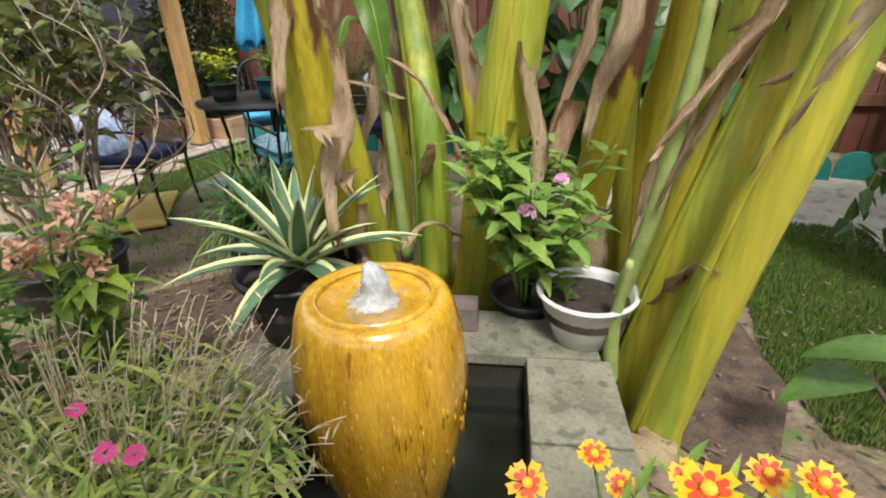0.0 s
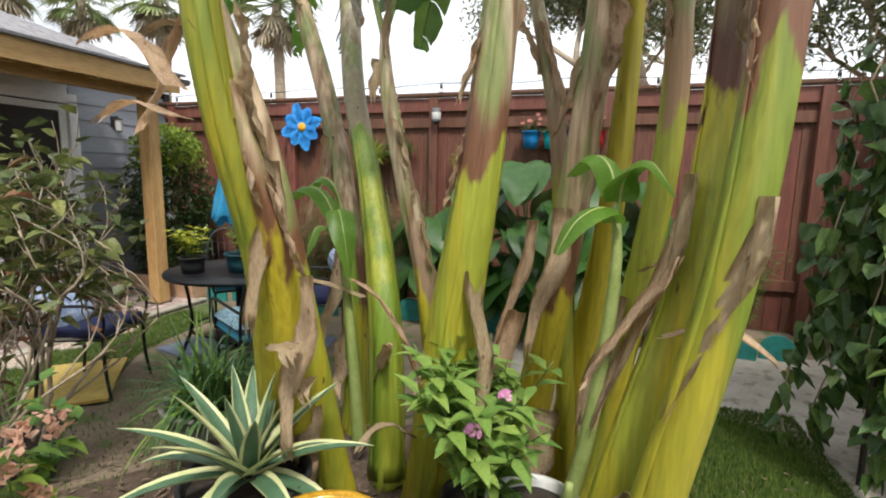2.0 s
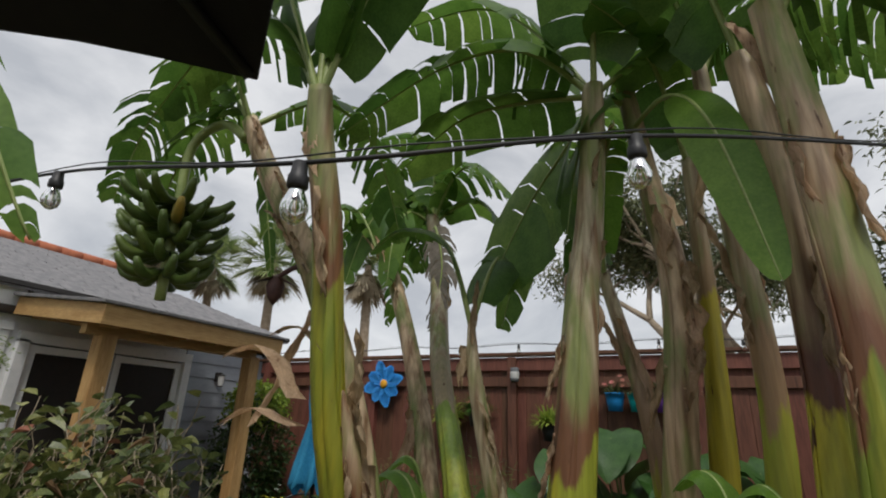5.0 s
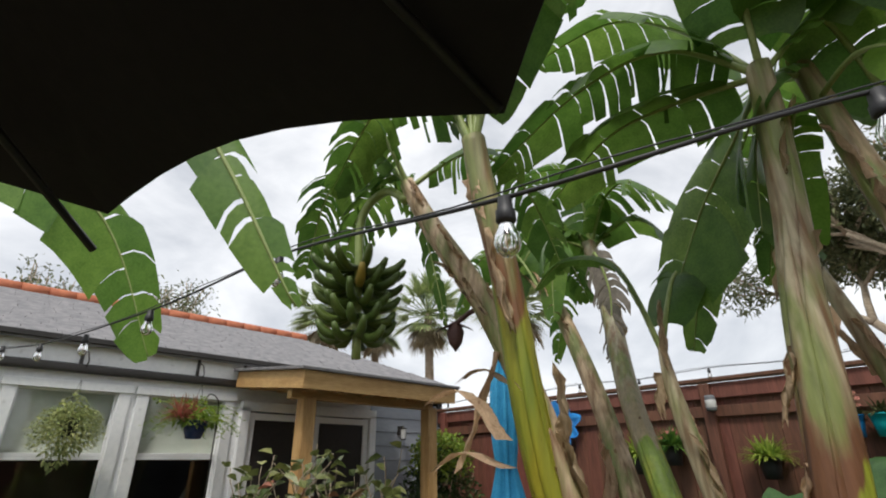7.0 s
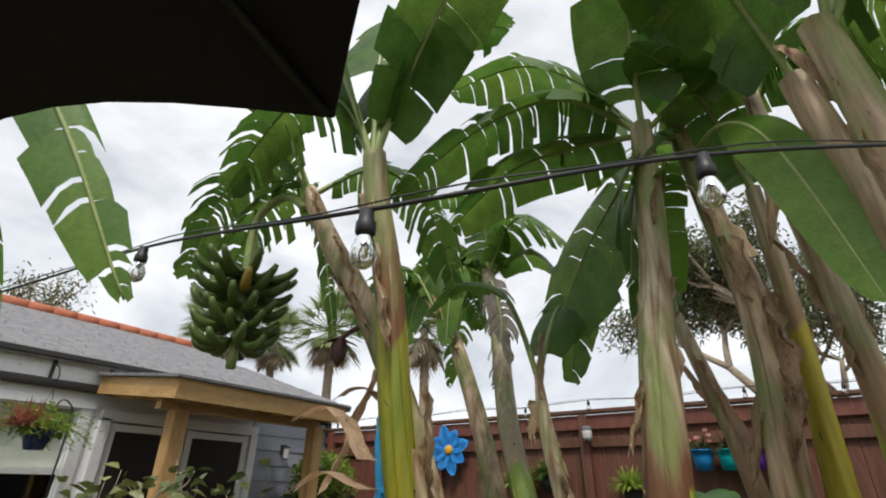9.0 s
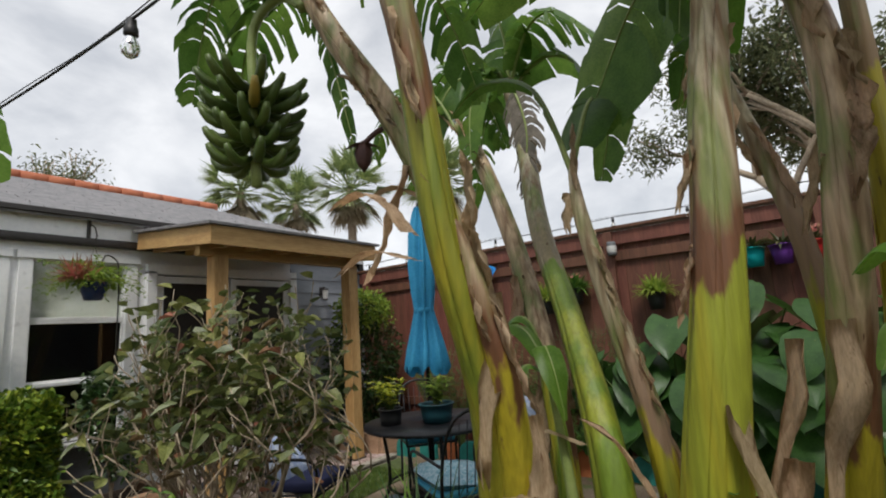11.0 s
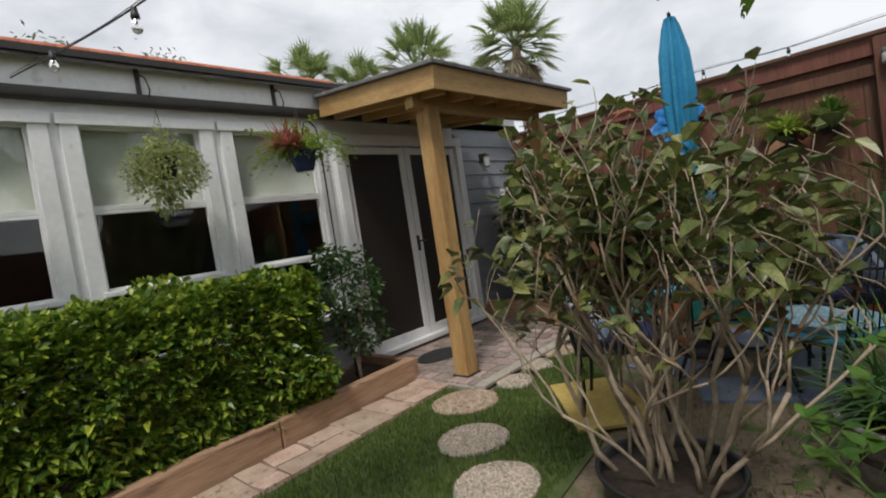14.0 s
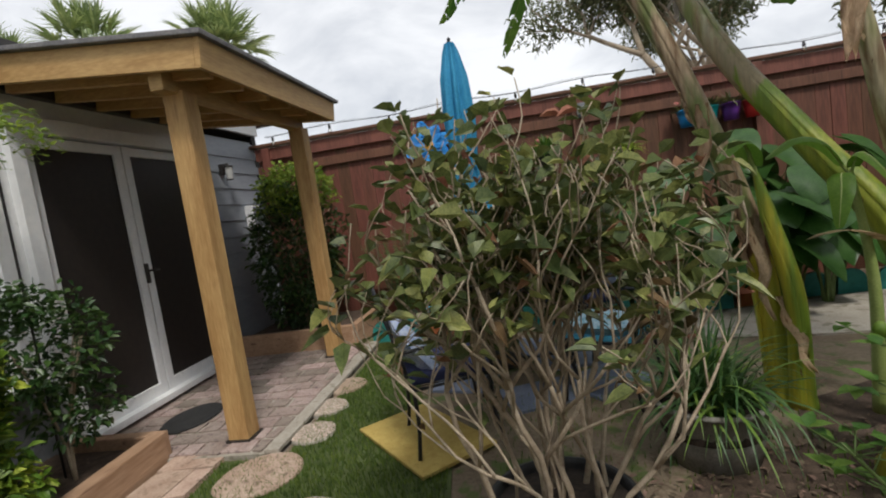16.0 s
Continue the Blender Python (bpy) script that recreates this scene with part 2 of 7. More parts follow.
def leaf_cloud(name, pts, ways, length, width, mat, parent, label="", droop=0.25, fold=0.2, heart=0.0):
    """Many small six-pointed leaves as one mesh: pts and ways are lists; length and width are means."""
    n = len(pts)
    P, D = np.array([tuple(p) for p in pts]), np.array([tuple(w) for w in ways])
    D /= np.linalg.norm(D, axis=1, keepdims=True) + 1e-9
    rng = np.random.default_rng(n + 7)
    up = np.tile((0.0, 0.0, 1.0), (n, 1)) + rng.normal(0, 0.45, (n, 3))
    S = np.cross(D, up)
    S /= np.linalg.norm(S, axis=1, keepdims=True) + 1e-9
    N = np.cross(S, D)
    L = (length * rng.uniform(0.6, 1.25, n))[:, None]
    W = (width * rng.uniform(0.7, 1.2, n))[:, None] * 0.5
    drop = np.array((0, 0, -1.0)) * droop * L
    rows = [P, P + D * L * (0.3 - heart) - S * W + N * W * fold, P + D * L * 0.66 - S * W * 0.72 + N * W * fold + drop * 0.4, P + D * L + drop,
            P + D * L * 0.66 + S * W * 0.72 + N * W * fold + drop * 0.4, P + D * L * (0.3 - heart) + S * W + N * W * fold]
    V = np.stack(rows, 1).reshape(-1, 3)
    k = np.arange(n)[:, None] * 6
    F = np.concatenate([k + (0, 1, 2, 3), k + (0, 3, 4, 5)], 0)
    me = bpy.data.meshes.new(name)
    me.from_pydata(V.tolist(), [], F.tolist())
    me.materials.append(mat)
    ob = new(name, me)
    ob.parent = parent
    return tagged(ob, label, kind="stuff")


def enlarge(ob, s, tall=None):
    ob.matrix_basis = ob.matrix_basis @ Matrix.Diagonal((s, s, tall or s, 1))
    return ob


def rnd(a, b):
    return random.uniform(a, b)


def heading(deg, lift=0.0):
    a, e = radians(deg), radians(lift)
    return Vector((math.cos(a) * math.cos(e), math.sin(a) * math.cos(e), math.sin(e)))


def curve_points(keys, n=12):
    """A smooth line through the key points."""
    keys = [Vector(k) for k in keys]
    out = []
    for i in range(len(keys) - 1):
        p0, p1, p2, p3 = keys[max(i - 1, 0)], keys[i], keys[i + 1], keys[min(i + 2, len(keys) - 1)]
        m = max(2, n // (len(keys) - 1))
        for k in range(m):
            u = k / m
            out.append(0.5 * (2 * p1 + (p2 - p0) * u + (2 * p0 - 5 * p1 + 4 * p2 - p3) * u * u + (3 * p1 - p0 - 3 * p2 + p3) * u ** 3))
    out.append(keys[-1])
    return out


# ---- ground ----
bm = bmesh.new()
bmesh.ops.create_grid(bm, x_segments=2, y_segments=2, size=300)
tagged(part("ground", bm, ground_mix, smooth=False), "brown earth with leaf litter and sparse green weeds", "ground", kind="structure")


def flat_patch(name, outline, z, mat, label, cat, thick=0.03):
    bm = bmesh.new()
    lo = [bm.verts.new((x, y, z - thick)) for x, y in outline]
    hi = [bm.verts.new((x, y, z)) for x, y in outline]
    bm.faces.new(hi)
    bm.faces.new(lo[::-1])
    for i in range(len(lo)):
        j = (i + 1) % len(lo)
        bm.faces.new((lo[i], lo[j], hi[j], hi[i]))
    return tagged(part(name, bm, mat, smooth=False), label, cat, kind="structure")


def blob(cx, cy, r, n=14, wob=0.12):
    ph = rnd(0, 6)
    return [(cx + r * (1 + wob * math.sin(3 * a + ph) * 0.6 + rnd(-wob, wob) * 0.5) * math.cos(a), cy + r * (1 + rnd(-wob, wob) * 0.5) * math.sin(a)) for a in [2 * math.pi * k / n for k in range(n)]]


flat_patch("path_garden", [(0.5, 2.4), (0.55, 3.6), (0.45, 4.7), (-0.2, 5.0), (-1.2, 5.05), (-2.0, 5.2), (-2.1, 5.9), (-1.0, 6.0), (0.4, 6.15), (1.5, 6.3), (1.5, 4.5), (1.45, 2.2)], 0.018, concrete, "pale worn concrete garden path", "path")
flat_patch("lawn_soil", [(-4.85, -2.0), (-5.17, 2.2), (-5.29, 3.75), (-4.9, 3.8), (-4.9, 6.0), (-4.35, 5.6), (-4.3, 4.6), (-3.9, 4.0), (-3.75, 2.6), (-3.6, -2.0)], 0.012, material("lawn_soil", (0.05, 0.07, 0.02), (0.1, 0.13, 0.04), 0.1, 0.95, bump=0.8), "dark soil under short green lawn", "lawn", thick=0.01)


def grass(name, inside, count, h, label):
    """Short blades scattered over a region, one joined mesh."""
    v, f = [], []
    while len(f) < count:
        x, y = inside()
        a, s, t = rnd(0, 6.28), rnd(0.5, 1.2), rnd(-0.4, 0.4)
        ca, sa = math.cos(a) * 0.0035, math.sin(a) * 0.0035
        k = len(v)
        v += [(x - ca, y - sa, 0.01), (x + ca, y + sa, 0.01), (x + sa * 6 * t, y - ca * 6 * t + t * 0.01, 0.01 + h * s)]
        f.append((k, k + 1, k + 2))
    me = bpy.data.meshes.new(name)
    me.from_pydata(v, [], f)
    me.materials.append(lawn_green)
    return tagged(new(name, me), label, "grass", kind="stuff")


def lawn_spot():
    while True:
        x, y = rnd(-5.3, -3.7), rnd(0.0, 5.6)
        if y < 3.75 and -4.99 - 0.08 * y < x < -3.65 - 0.06 * y:
            return x, y
        if y >= 3.75 and -4.88 < x < -4.0 - 0.25 * (y - 3.75):
            return x, y


def side_spot():
    while True:
        x, y = rnd(-0.2, 0.55), rnd(3.1, 5.0)
        if x > -0.35 + 0.35 * abs(y - 3.9):
            return x, y


def weed_spot():
    return rnd(-3.7, -1.9), rnd(2.7, 4.4)


grass("lawn", lawn_spot, 52000, 0.036, "short mown green lawn beside the stepping stones")
grass("side_grass", side_spot, 42000, 0.032, "patch of green grass beside the concrete path")
grass("weeds", weed_spot, 1500, 0.035, "thin green weeds on bare brown earth")

# ---- house ----
WX = -6.5
WINDOWS = [(1.885 + 1.038 * k, 2.7 + 1.038 * k) for k in range(-5, 2)]
DOOR = (3.96, 5.74)
bm = bmesh.new()
edges = [-4.0] + [v for w in WINDOWS for v in w] + [DOOR[0]]
for a, b in zip(edges[::2], edges[1::2]):
    box(bm, (WX - 0.07, (a + b) / 2, 1.575), (0.14, b - a, 1.89))
for a, b in WINDOWS:
    box(bm, (WX - 0.07, (a + b) / 2, 2.425), (0.138, b - a, 0.19))
box(bm, (WX - 0.07, 4.85, 2.41), (0.138, 1.78, 0.22))
tagged(part("wall_west", bm, white_paint, smooth=False), "white painted house wall with a row of sash windows", "wall", kind="structure")
tagged(part("wall_skirt", boxes(((WX - 0.07, -0.02, 0.315), (0.15, 7.96, 0.63))), skirt_grey, smooth=False), "dark grey base course below the windows", "wall", kind="structure")
bm = bmesh.new()
for k in range(13):
    z = 0.05 + k * 0.185
    box(bm, (WX - 0.06, 6.44, z + 0.09), (0.02, 1.4, 0.2), 0.004, Matrix.Rotation(radians(-4), 4, "Y"))
box(bm, (WX - 0.12, 6.44, 1.24), (0.08, 1.4, 2.5))
box(bm, (WX - 0.02, 5.78, 1.2), (0.05, 0.07, 2.4), 0.004)
tagged(part("wall_siding", bm, grey_siding, smooth=False), "blue-grey lapped siding beside the doors", "wall", kind="structure")
# added shell closes off the house; its blackened surfaces darken the window view
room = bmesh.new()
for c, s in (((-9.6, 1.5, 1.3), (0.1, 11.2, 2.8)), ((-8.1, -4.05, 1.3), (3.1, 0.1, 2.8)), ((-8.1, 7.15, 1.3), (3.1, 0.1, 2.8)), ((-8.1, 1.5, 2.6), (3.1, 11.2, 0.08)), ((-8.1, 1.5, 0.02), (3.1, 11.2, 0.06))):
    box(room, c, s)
tagged(part("room_shell", room, room_shade, smooth=False), "added near-black shell behind the windows, indoor shade painted on", "room", kind="structure")


def window(i, y0, y1):
    w = thing(f"window_{i}", (WX, (y0 + y1) / 2, 0.63), "white sash window with a pale blind drawn halfway", "window", kind="structure")
    wd = y1 - y0
    h = 1.7
    bm = bmesh.new()
    t = 0.055
    for c, s in (((0.0, -wd / 2 - 0.03, h / 2), (0.05, t + 0.05, h + 0.12)), ((0.0, wd / 2 + 0.03, h / 2), (0.05, t + 0.05, h + 0.12)), ((0.005, 0, h + 0.03), (0.07, wd + 0.2, 0.075))):
        box(bm, c, s, 0.006)
    part("window_frame", bm, white_paint, w, smooth=False)
    for name, z0, z1 in (("upper_sash", 1.12, 1.7), ("lower_sash", 0.55, 1.12), ("bottom_light", 0.02, 0.55)):
        bm = bmesh.new()
        for c, s in (((-0.045, 0, z0 + 0.018), (0.035, wd, 0.036)), ((-0.045, 0, z1 - 0.012), (0.035, wd, 0.024)), ((-0.045, -wd / 2 + 0.02, (z0 + z1) / 2), (0.034, 0.04, z1 - z0)), ((-0.045, wd / 2 - 0.02, (z0 + z1) / 2), (0.034, 0.04, z1 - z0))):
            box(bm, c, s, 0.004)
        part(name, bm, white_paint, w, smooth=False)
        p = part("pane", boxes(((-0.05, 0, (z0 + z1) / 2), (0.004, wd - 0.07, z1 - z0 - 0.05))), pane_glass, w, smooth=False)
        p.visible_shadow = False
    part("blind", boxes(((-0.085, 0, 1.42), (0.006, wd - 0.02, 0.58))), blind_cloth, w, "pale green roller blind", smooth=False)
    part("window_sill", boxes(((0.03, 0, -0.01), (0.12, wd + 0.16, 0.04), 0.006)), white_paint, w, smooth=False)
    part("middle_sill", boxes(((0.0, 0, 0.55), (0.07, wd + 0.02, 0.035), 0.005)), white_paint, w, smooth=False)


for i, (a, b) in enumerate(WINDOWS):
    window(i + 1, a, b)

door = enlarge(thing("door_1", (WX, 4.85, 0.12), "white-framed double door with dark brown insect screens", "door", kind="structure"), 1.0, 1.05)
bm = bmesh.new()
for c, s in (((0.01, -0.9, 1.0), (0.1, 0.1, 2.08)), ((0.01, 0.9, 1.0), (0.1, 0.1, 2.08)), ((0.01, 0, 2.06), (0.1, 1.9, 0.1)), ((0.02, 0, -0.02), (0.16, 1.9, 0.05))):
    box(bm, c, s, 0.005)
part("door_frame", bm, white_paint, door, smooth=False)
for y in (-0.425, 0.425):
    bm = bmesh.new()
    for c, s in (((0.0, y - 0.38, 1.0), (0.04, 0.075, 2.0)), ((0.0, y + 0.38, 1.0), (0.04, 0.075, 2.0)), ((0.0, y, 0.05), (0.04, 0.7, 0.09)), ((0.0, y, 1.96), (0.04, 0.7, 0.07))):
        box(bm, c, s, 0.004)
    leaf_ob = part("door_leaf", bm, white_paint, door, smooth=False)
    part("screen", boxes(((-0.005, y, 1.0), (0.006, 0.7, 1.86))), screen_dark, leaf_ob, "dark woven insect screen", smooth=False)
bm = bmesh.new()
box(bm, (0.035, 0.0, 0.98), (0.02, 0.035, 0.16), 0.006)
tube(bm, [(0.05, 0.0, 1.0), (0.075, 0.0, 1.0), (0.078, 0.09, 0.995)], 0.009, 8)
part("door_handle", bm, gutter_dark, door, "black lever handle")

gut = bmesh.new()
box(gut, (WX + 0.04, 0.85, 2.51), (0.09, 9.8, 0.075), 0.012)
tagged(part("gutter", gut, gutter_dark), "dark brown gutter along the white wall", "gutter", kind="structure")
fas = bmesh.new()
box(fas, (WX + 0.03, -0.1, 2.655), (0.03, 7.9, 0.2))
box(fas, (WX + 0.03, 5.5, 2.65), (0.03, 3.2, 0.2))
tagged(part("fascia_board", fas, white_paint, smooth=False), "white fascia board under the roof edge", "trim", kind="structure")
for y in (-0.85, 0.2, 1.25, 2.3, 3.35):
    br = thing("gutter_bracket", (WX + 0.05, y, 2.55), "black iron bracket fixed to the white fascia", "bracket", "gutter brackets")
    part("bracket_arm", boxes(((0.005, 0, 0.09), (0.02, 0.03, 0.2), 0.003), ((0.03, 0, 0.12), (0.05, 0.014, 0.02), 0.003)), gutter_dark, br, smooth=False)
    b2 = bmesh.new()
    tube(b2, [(0.05, 0.0, 0.13), (0.07, 0.03, 0.1), (0.07, 0.05, 0.02), (0.06, 0.04, -0.03)], 0.006, 6)
    part("hook", b2, gutter_dark, br)

roof = thing("roof", (WX, 0, 2.76), "grey asphalt shingle roof with a red ridge", "roof", kind="structure")
RUN, RISE = 3.2, 1.2
slope_a, sl = math.atan2(RISE, RUN), math.hypot(RUN, RISE)
tilt = Matrix.Rotation(slope_a, 4, "Y")
RIDGE_END, HIP_FOOT = 6.2, 7.4


def roof_end(u):
    """How far along the house the front slope reaches at a share u of its rise: the end is hipped."""
    return HIP_FOOT + (RIDGE_END - HIP_FOOT) * u


bm = bmesh.new()
eave_x, ridge_x = 0.12, 0.12 - RUN
top = [bm.verts.new(p) for p in ((eave_x, -4.2, 0), (eave_x, HIP_FOOT, 0), (ridge_x, RIDGE_END, RISE), (ridge_x, -4.2, RISE), (ridge_x - RUN, HIP_FOOT, 0), (ridge_x - RUN, -4.2, 0))]
low = [bm.verts.new(v.co - Vector((0, 0, 0.05))) for v in top]
for q in ((0, 1, 2, 3), (1, 4, 2), (3, 2, 4, 5)):
    bm.faces.new([top[i] for i in q])
    bm.faces.new([low[i] for i in reversed(q)])
for i, j in ((0, 1), (1, 4), (4, 5)):
    bm.faces.new((top[j], top[i], low[i], low[j]))
part("roof_deck", bm, shingle, roof, smooth=False)
bm = bmesh.new()
courses = 24
for r in range(courses):
    u = (r + 0.5) / courses
    yy = -4.2
    while yy < roof_end(u) - 0.1:
        wd = min(rnd(0.22, 0.36), roof_end(u) - yy)
        box(bm, (0.12 - RUN * u, yy + wd / 2, RISE * u + 0.012 + rnd(0, 0.006)), (sl / courses * 1.12, wd - 0.008, 0.012), 0, Matrix.Rotation(slope_a + 0.06, 4, "Y"))
        yy += wd
tagged(part("shingles", bm, shingle, roof, smooth=False), kind="stuff")
bm = bmesh.new()
yy = -4.2
while yy < RIDGE_END:
    tube(bm, [(ridge_x, yy, RISE + 0.02), (ridge_x, yy + 0.34, RISE + 0.035)], [0.1, 0.085], 10)
    yy += 0.32
part("ridge_cap", bm, ridge_red, roof, "red clay ridge tiles")
part("roof_edge", boxes(((0.13, 1.6, 0.0), (0.03, 11.6, 0.05), 0.004)), gutter_dark, roof, smooth=False)

# ---- timber canopy over the doors ----
can = thing("canopy", (-5.3, 4.95, 0.03), "cedar timber canopy with two posts over the patio doors", "canopy", kind="structure")
PITCH = Matrix.Translation((0.32, 0, 2.36)) @ Matrix.Rotation(radians(6.5), 4, "Y") @ Matrix.Translation((-0.32, 0, -2.36))


def pitched(*items):
    """Boxes of the sloping deck, which falls away from the house."""
    bm = boxes(*items)
    bmesh.ops.transform(bm, matrix=PITCH, verts=bm.verts[:])
    return bm


for y in (-0.92, 0.75):
    bm = bmesh.new()
    box(bm, (0, y, 1.12), (0.14, 0.14, 2.24), 0.008)
    part("post", bm, cedar, can, smooth=False)
    part("post_base", boxes(((0, y, 0.012), (0.17, 0.17, 0.024), 0.004)), gutter_dark, can, smooth=False)
part("beam", boxes(((0, -0.17, 2.28), (0.09, 1.9, 0.12), 0.006)), cedar_flat, can, smooth=False)
for y in [-1.0 + 0.34 * k for k in range(6)]:
    part("joist", pitched(((-0.41, y, 2.31), (1.4, 0.045, 0.1), 0.004)), cedar_flat, can, smooth=False)
part("fascia", pitched(((0.33, -0.16, 2.36), (0.035, 2.04, 0.17), 0.004)), cedar_flat, can, smooth=False)
part("fascia", pitched(((-0.4, -1.16, 2.36), (1.42, 0.035, 0.17), 0.004)), cedar_flat, can, smooth=False)
part("fascia", pitched(((-0.4, 0.842, 2.36), (1.42, 0.035, 0.17), 0.004)), cedar_flat, can, smooth=False)
part("ceiling_boards", pitched(((-0.4, -0.16, 2.385), (1.4, 1.94, 0.02))), cedar_flat, can, smooth=False)
part("canopy_roof", pitched(((-0.38, -0.16, 2.462), (1.52, 2.12, 0.03), 0.006)), shingle, can, "dark shingle roof edge", smooth=False)

# ---- fences and outbuilding that close the yard ----
FY = 7.1
fence = enlarge(thing("fence_north", (0, FY, 0), "tall red-brown stained board fence with a top cap", "fence", kind="structure"), 1.0, 1.06)
bd = boxes(((0, 0, 1.1), (0.143, 0.022, 2.2), 0.003))
board_me = part("fence_board", bd, fence_wood, fence, smooth=False)
board_me.location = (-6.42, 0, 0)
for k in range(1, 84):
    o = board_me.copy()
    scene.collection.objects.link(o)
    o.location = (-6.42 + 0.146 * k, rnd(-0.004, 0.004), rnd(-0.008, 0.008))
part("backing", boxes(((-0.35, 0.03, 1.1), (12.3, 0.02, 2.18))), fence_wood, fence, smooth=False)
for x in [-6.3 + 1.9 * k for k in range(7)]:
    part("fence_post", boxes(((x - 0.05, -0.05, 1.12), (0.1, 0.09, 2.24), 0.005)), fence_wood, fence, smooth=False)
for z in (0.45, 1.98):
    part("fence_rail", boxes(((-0.4, -0.03, z), (12.2, 0.04, 0.1), 0.004)), fence_wood, fence, smooth=False)
part("fence_trim", boxes(((-0.4, -0.035, 2.17), (12.2, 0.045, 0.14), 0.004)), fence_wood, fence, smooth=False)
part("fence_cap", boxes(((-0.4, -0.02, 2.275), (12.3, 0.15, 0.035), 0.005)), fence_wood, fence, smooth=False)
for nm, c, s in (("fence_south", (-0.8, -4.0, 1.1), (11.4, 0.05, 2.2)), ("fence_east", (5.7, 1.5, 1.1), (0.05, 11.2, 2.2))):
    tagged(part(nm, boxes((c, s)), fence_wood, smooth=False), "red-brown stained board fence", "fence", kind="structure")
shed = thing("shed", (2.9, 5.6, 0), "dark slate-blue garden shed with a pale roof edge", "shed")
part("wall", boxes(((0, 0, 1.05), (1.9, 2.6, 2.1))), dark_siding, shed, smooth=False)
bm = bmesh.new()
for k in range(10):
    box(bm, (-0.96, 0, 0.12 + k * 0.21), (0.02, 2.6, 0.2), 0.003, Matrix.Rotation(radians(4), 4, "Y"))
part("cladding", bm, dark_siding, shed, smooth=False)
part("roof", boxes(((0, 0, 2.28), (2.3, 3.0, 0.08), 0.01, Matrix.Rotation(radians(8), 4, "Y"))), skirt_grey, shed, smooth=False)
part("eave_board", boxes(((-1.1, 0, 2.3), (0.05, 3.0, 0.16), 0.004)), white_paint, shed, smooth=False)

# ---- banana clump ----
def stem_material(name, low, low2, edge, brown, top, seedz):
    """Waxy green to yellow pseudostem below, a burnt brown band at the edge height, dry papery tan above it."""
    m = bpy.data.materials.new(name)
    m.use_nodes = True
    n, l = m.node_tree.nodes, m.node_tree.links
    b = n["Principled BSDF"]
    co = n.new("ShaderNodeTexCoord")
    sep = n.new("ShaderNodeSeparateXYZ")
    l.new(co.outputs["Object"], sep.inputs[0])
    mp = n.new("ShaderNodeMapping")
    mp.inputs["Scale"].default_value = (1, 1, 0.06)
    mp.inputs["Location"].default_value = (seedz, seedz, seedz)
    l.new(co.outputs["Object"], mp.inputs["Vector"])
    st = n.new("ShaderNodeTexNoise")
    st.inputs["Scale"].default_value, st.inputs["Detail"].default_value = 28, 6
    l.new(mp.outputs["Vector"], st.inputs["Vector"])
    wide = n.new("ShaderNodeTexNoise")
    wide.inputs["Scale"].default_value, wide.inputs["Detail"].default_value = 9, 3
    l.new(mp.outputs["Vector"], wide.inputs["Vector"])
    mp2 = n.new("ShaderNodeMapping")
    mp2.inputs["Location"].default_value = (seedz, 2 * seedz, seedz)
    mp2.inputs["Scale"].default_value = (1, 1, 0.22)
    l.new(co.outputs["Object"], mp2.inputs["Vector"])
    jag = n.new("ShaderNodeTexNoise")
    jag.inputs["Scale"].default_value, jag.inputs["Detail"].default_value = 11, 5
    l.new(mp2.outputs["Vector"], jag.inputs["Vector"])
    ja = n.new("ShaderNodeMath")
    ja.operation = "MULTIPLY_ADD"
    ja.inputs[1].default_value, ja.inputs[2].default_value = 0.8, -0.4
    l.new(jag.outputs["Fac"], ja.inputs[0])
    hz = n.new("ShaderNodeMath")
    l.new(sep.outputs["Z"], hz.inputs[0])
    l.new(ja.outputs[0], hz.inputs[1])
    lowmix = n.new("ShaderNodeMix")
    lowmix.data_type = "RGBA"
    lowmix.inputs["A"].default_value, lowmix.inputs["B"].default_value = (*low, 1), (*low2, 1)
    wr = n.new("ShaderNodeMapRange")
    wr.inputs["From Min"].default_value, wr.inputs["From Max"].default_value = 0.42, 0.58
    l.new(wide.outputs["Fac"], wr.inputs["Value"])
    l.new(wr.outputs["Result"], lowmix.inputs["Factor"])
    topmix = n.new("ShaderNodeMix")
    topmix.data_type = "RGBA"
    topmix.inputs["A"].default_value, topmix.inputs["B"].default_value = (*top, 1), (0.2, 0.115, 0.055, 1)
    sr = n.new("ShaderNodeMapRange")
    sr.inputs["From Min"].default_value, sr.inputs["From Max"].default_value = 0.4, 0.66
    l.new(st.outputs["Fac"], sr.inputs["Value"])
    l.new(sr.outputs["Result"], topmix.inputs["Factor"])
    # patches of olive skin show through the dry layer
    olive = n.new("ShaderNodeMix")
    olive.data_type = "RGBA"
    olive.inputs["B"].default_value = (0.2, 0.23, 0.07, 1)
    orr = n.new("ShaderNodeMapRange")
    orr.inputs["From Min"].default_value, orr.inputs["From Max"].default_value = 0.46, 0.62
    l.new(jag.outputs["Fac"], orr.inputs["Value"])
    l.new(orr.outputs["Result"], olive.inputs["Factor"])
    l.new(topmix.outputs["Result"], olive.inputs["A"])
    topmix = olive
    bands = [(edge - 0.02, edge + 0.03, (*brown, 1), None), (edge + 0.17, edge + 0.36, None, topmix)]
    colour = lowmix.outputs["Result"]
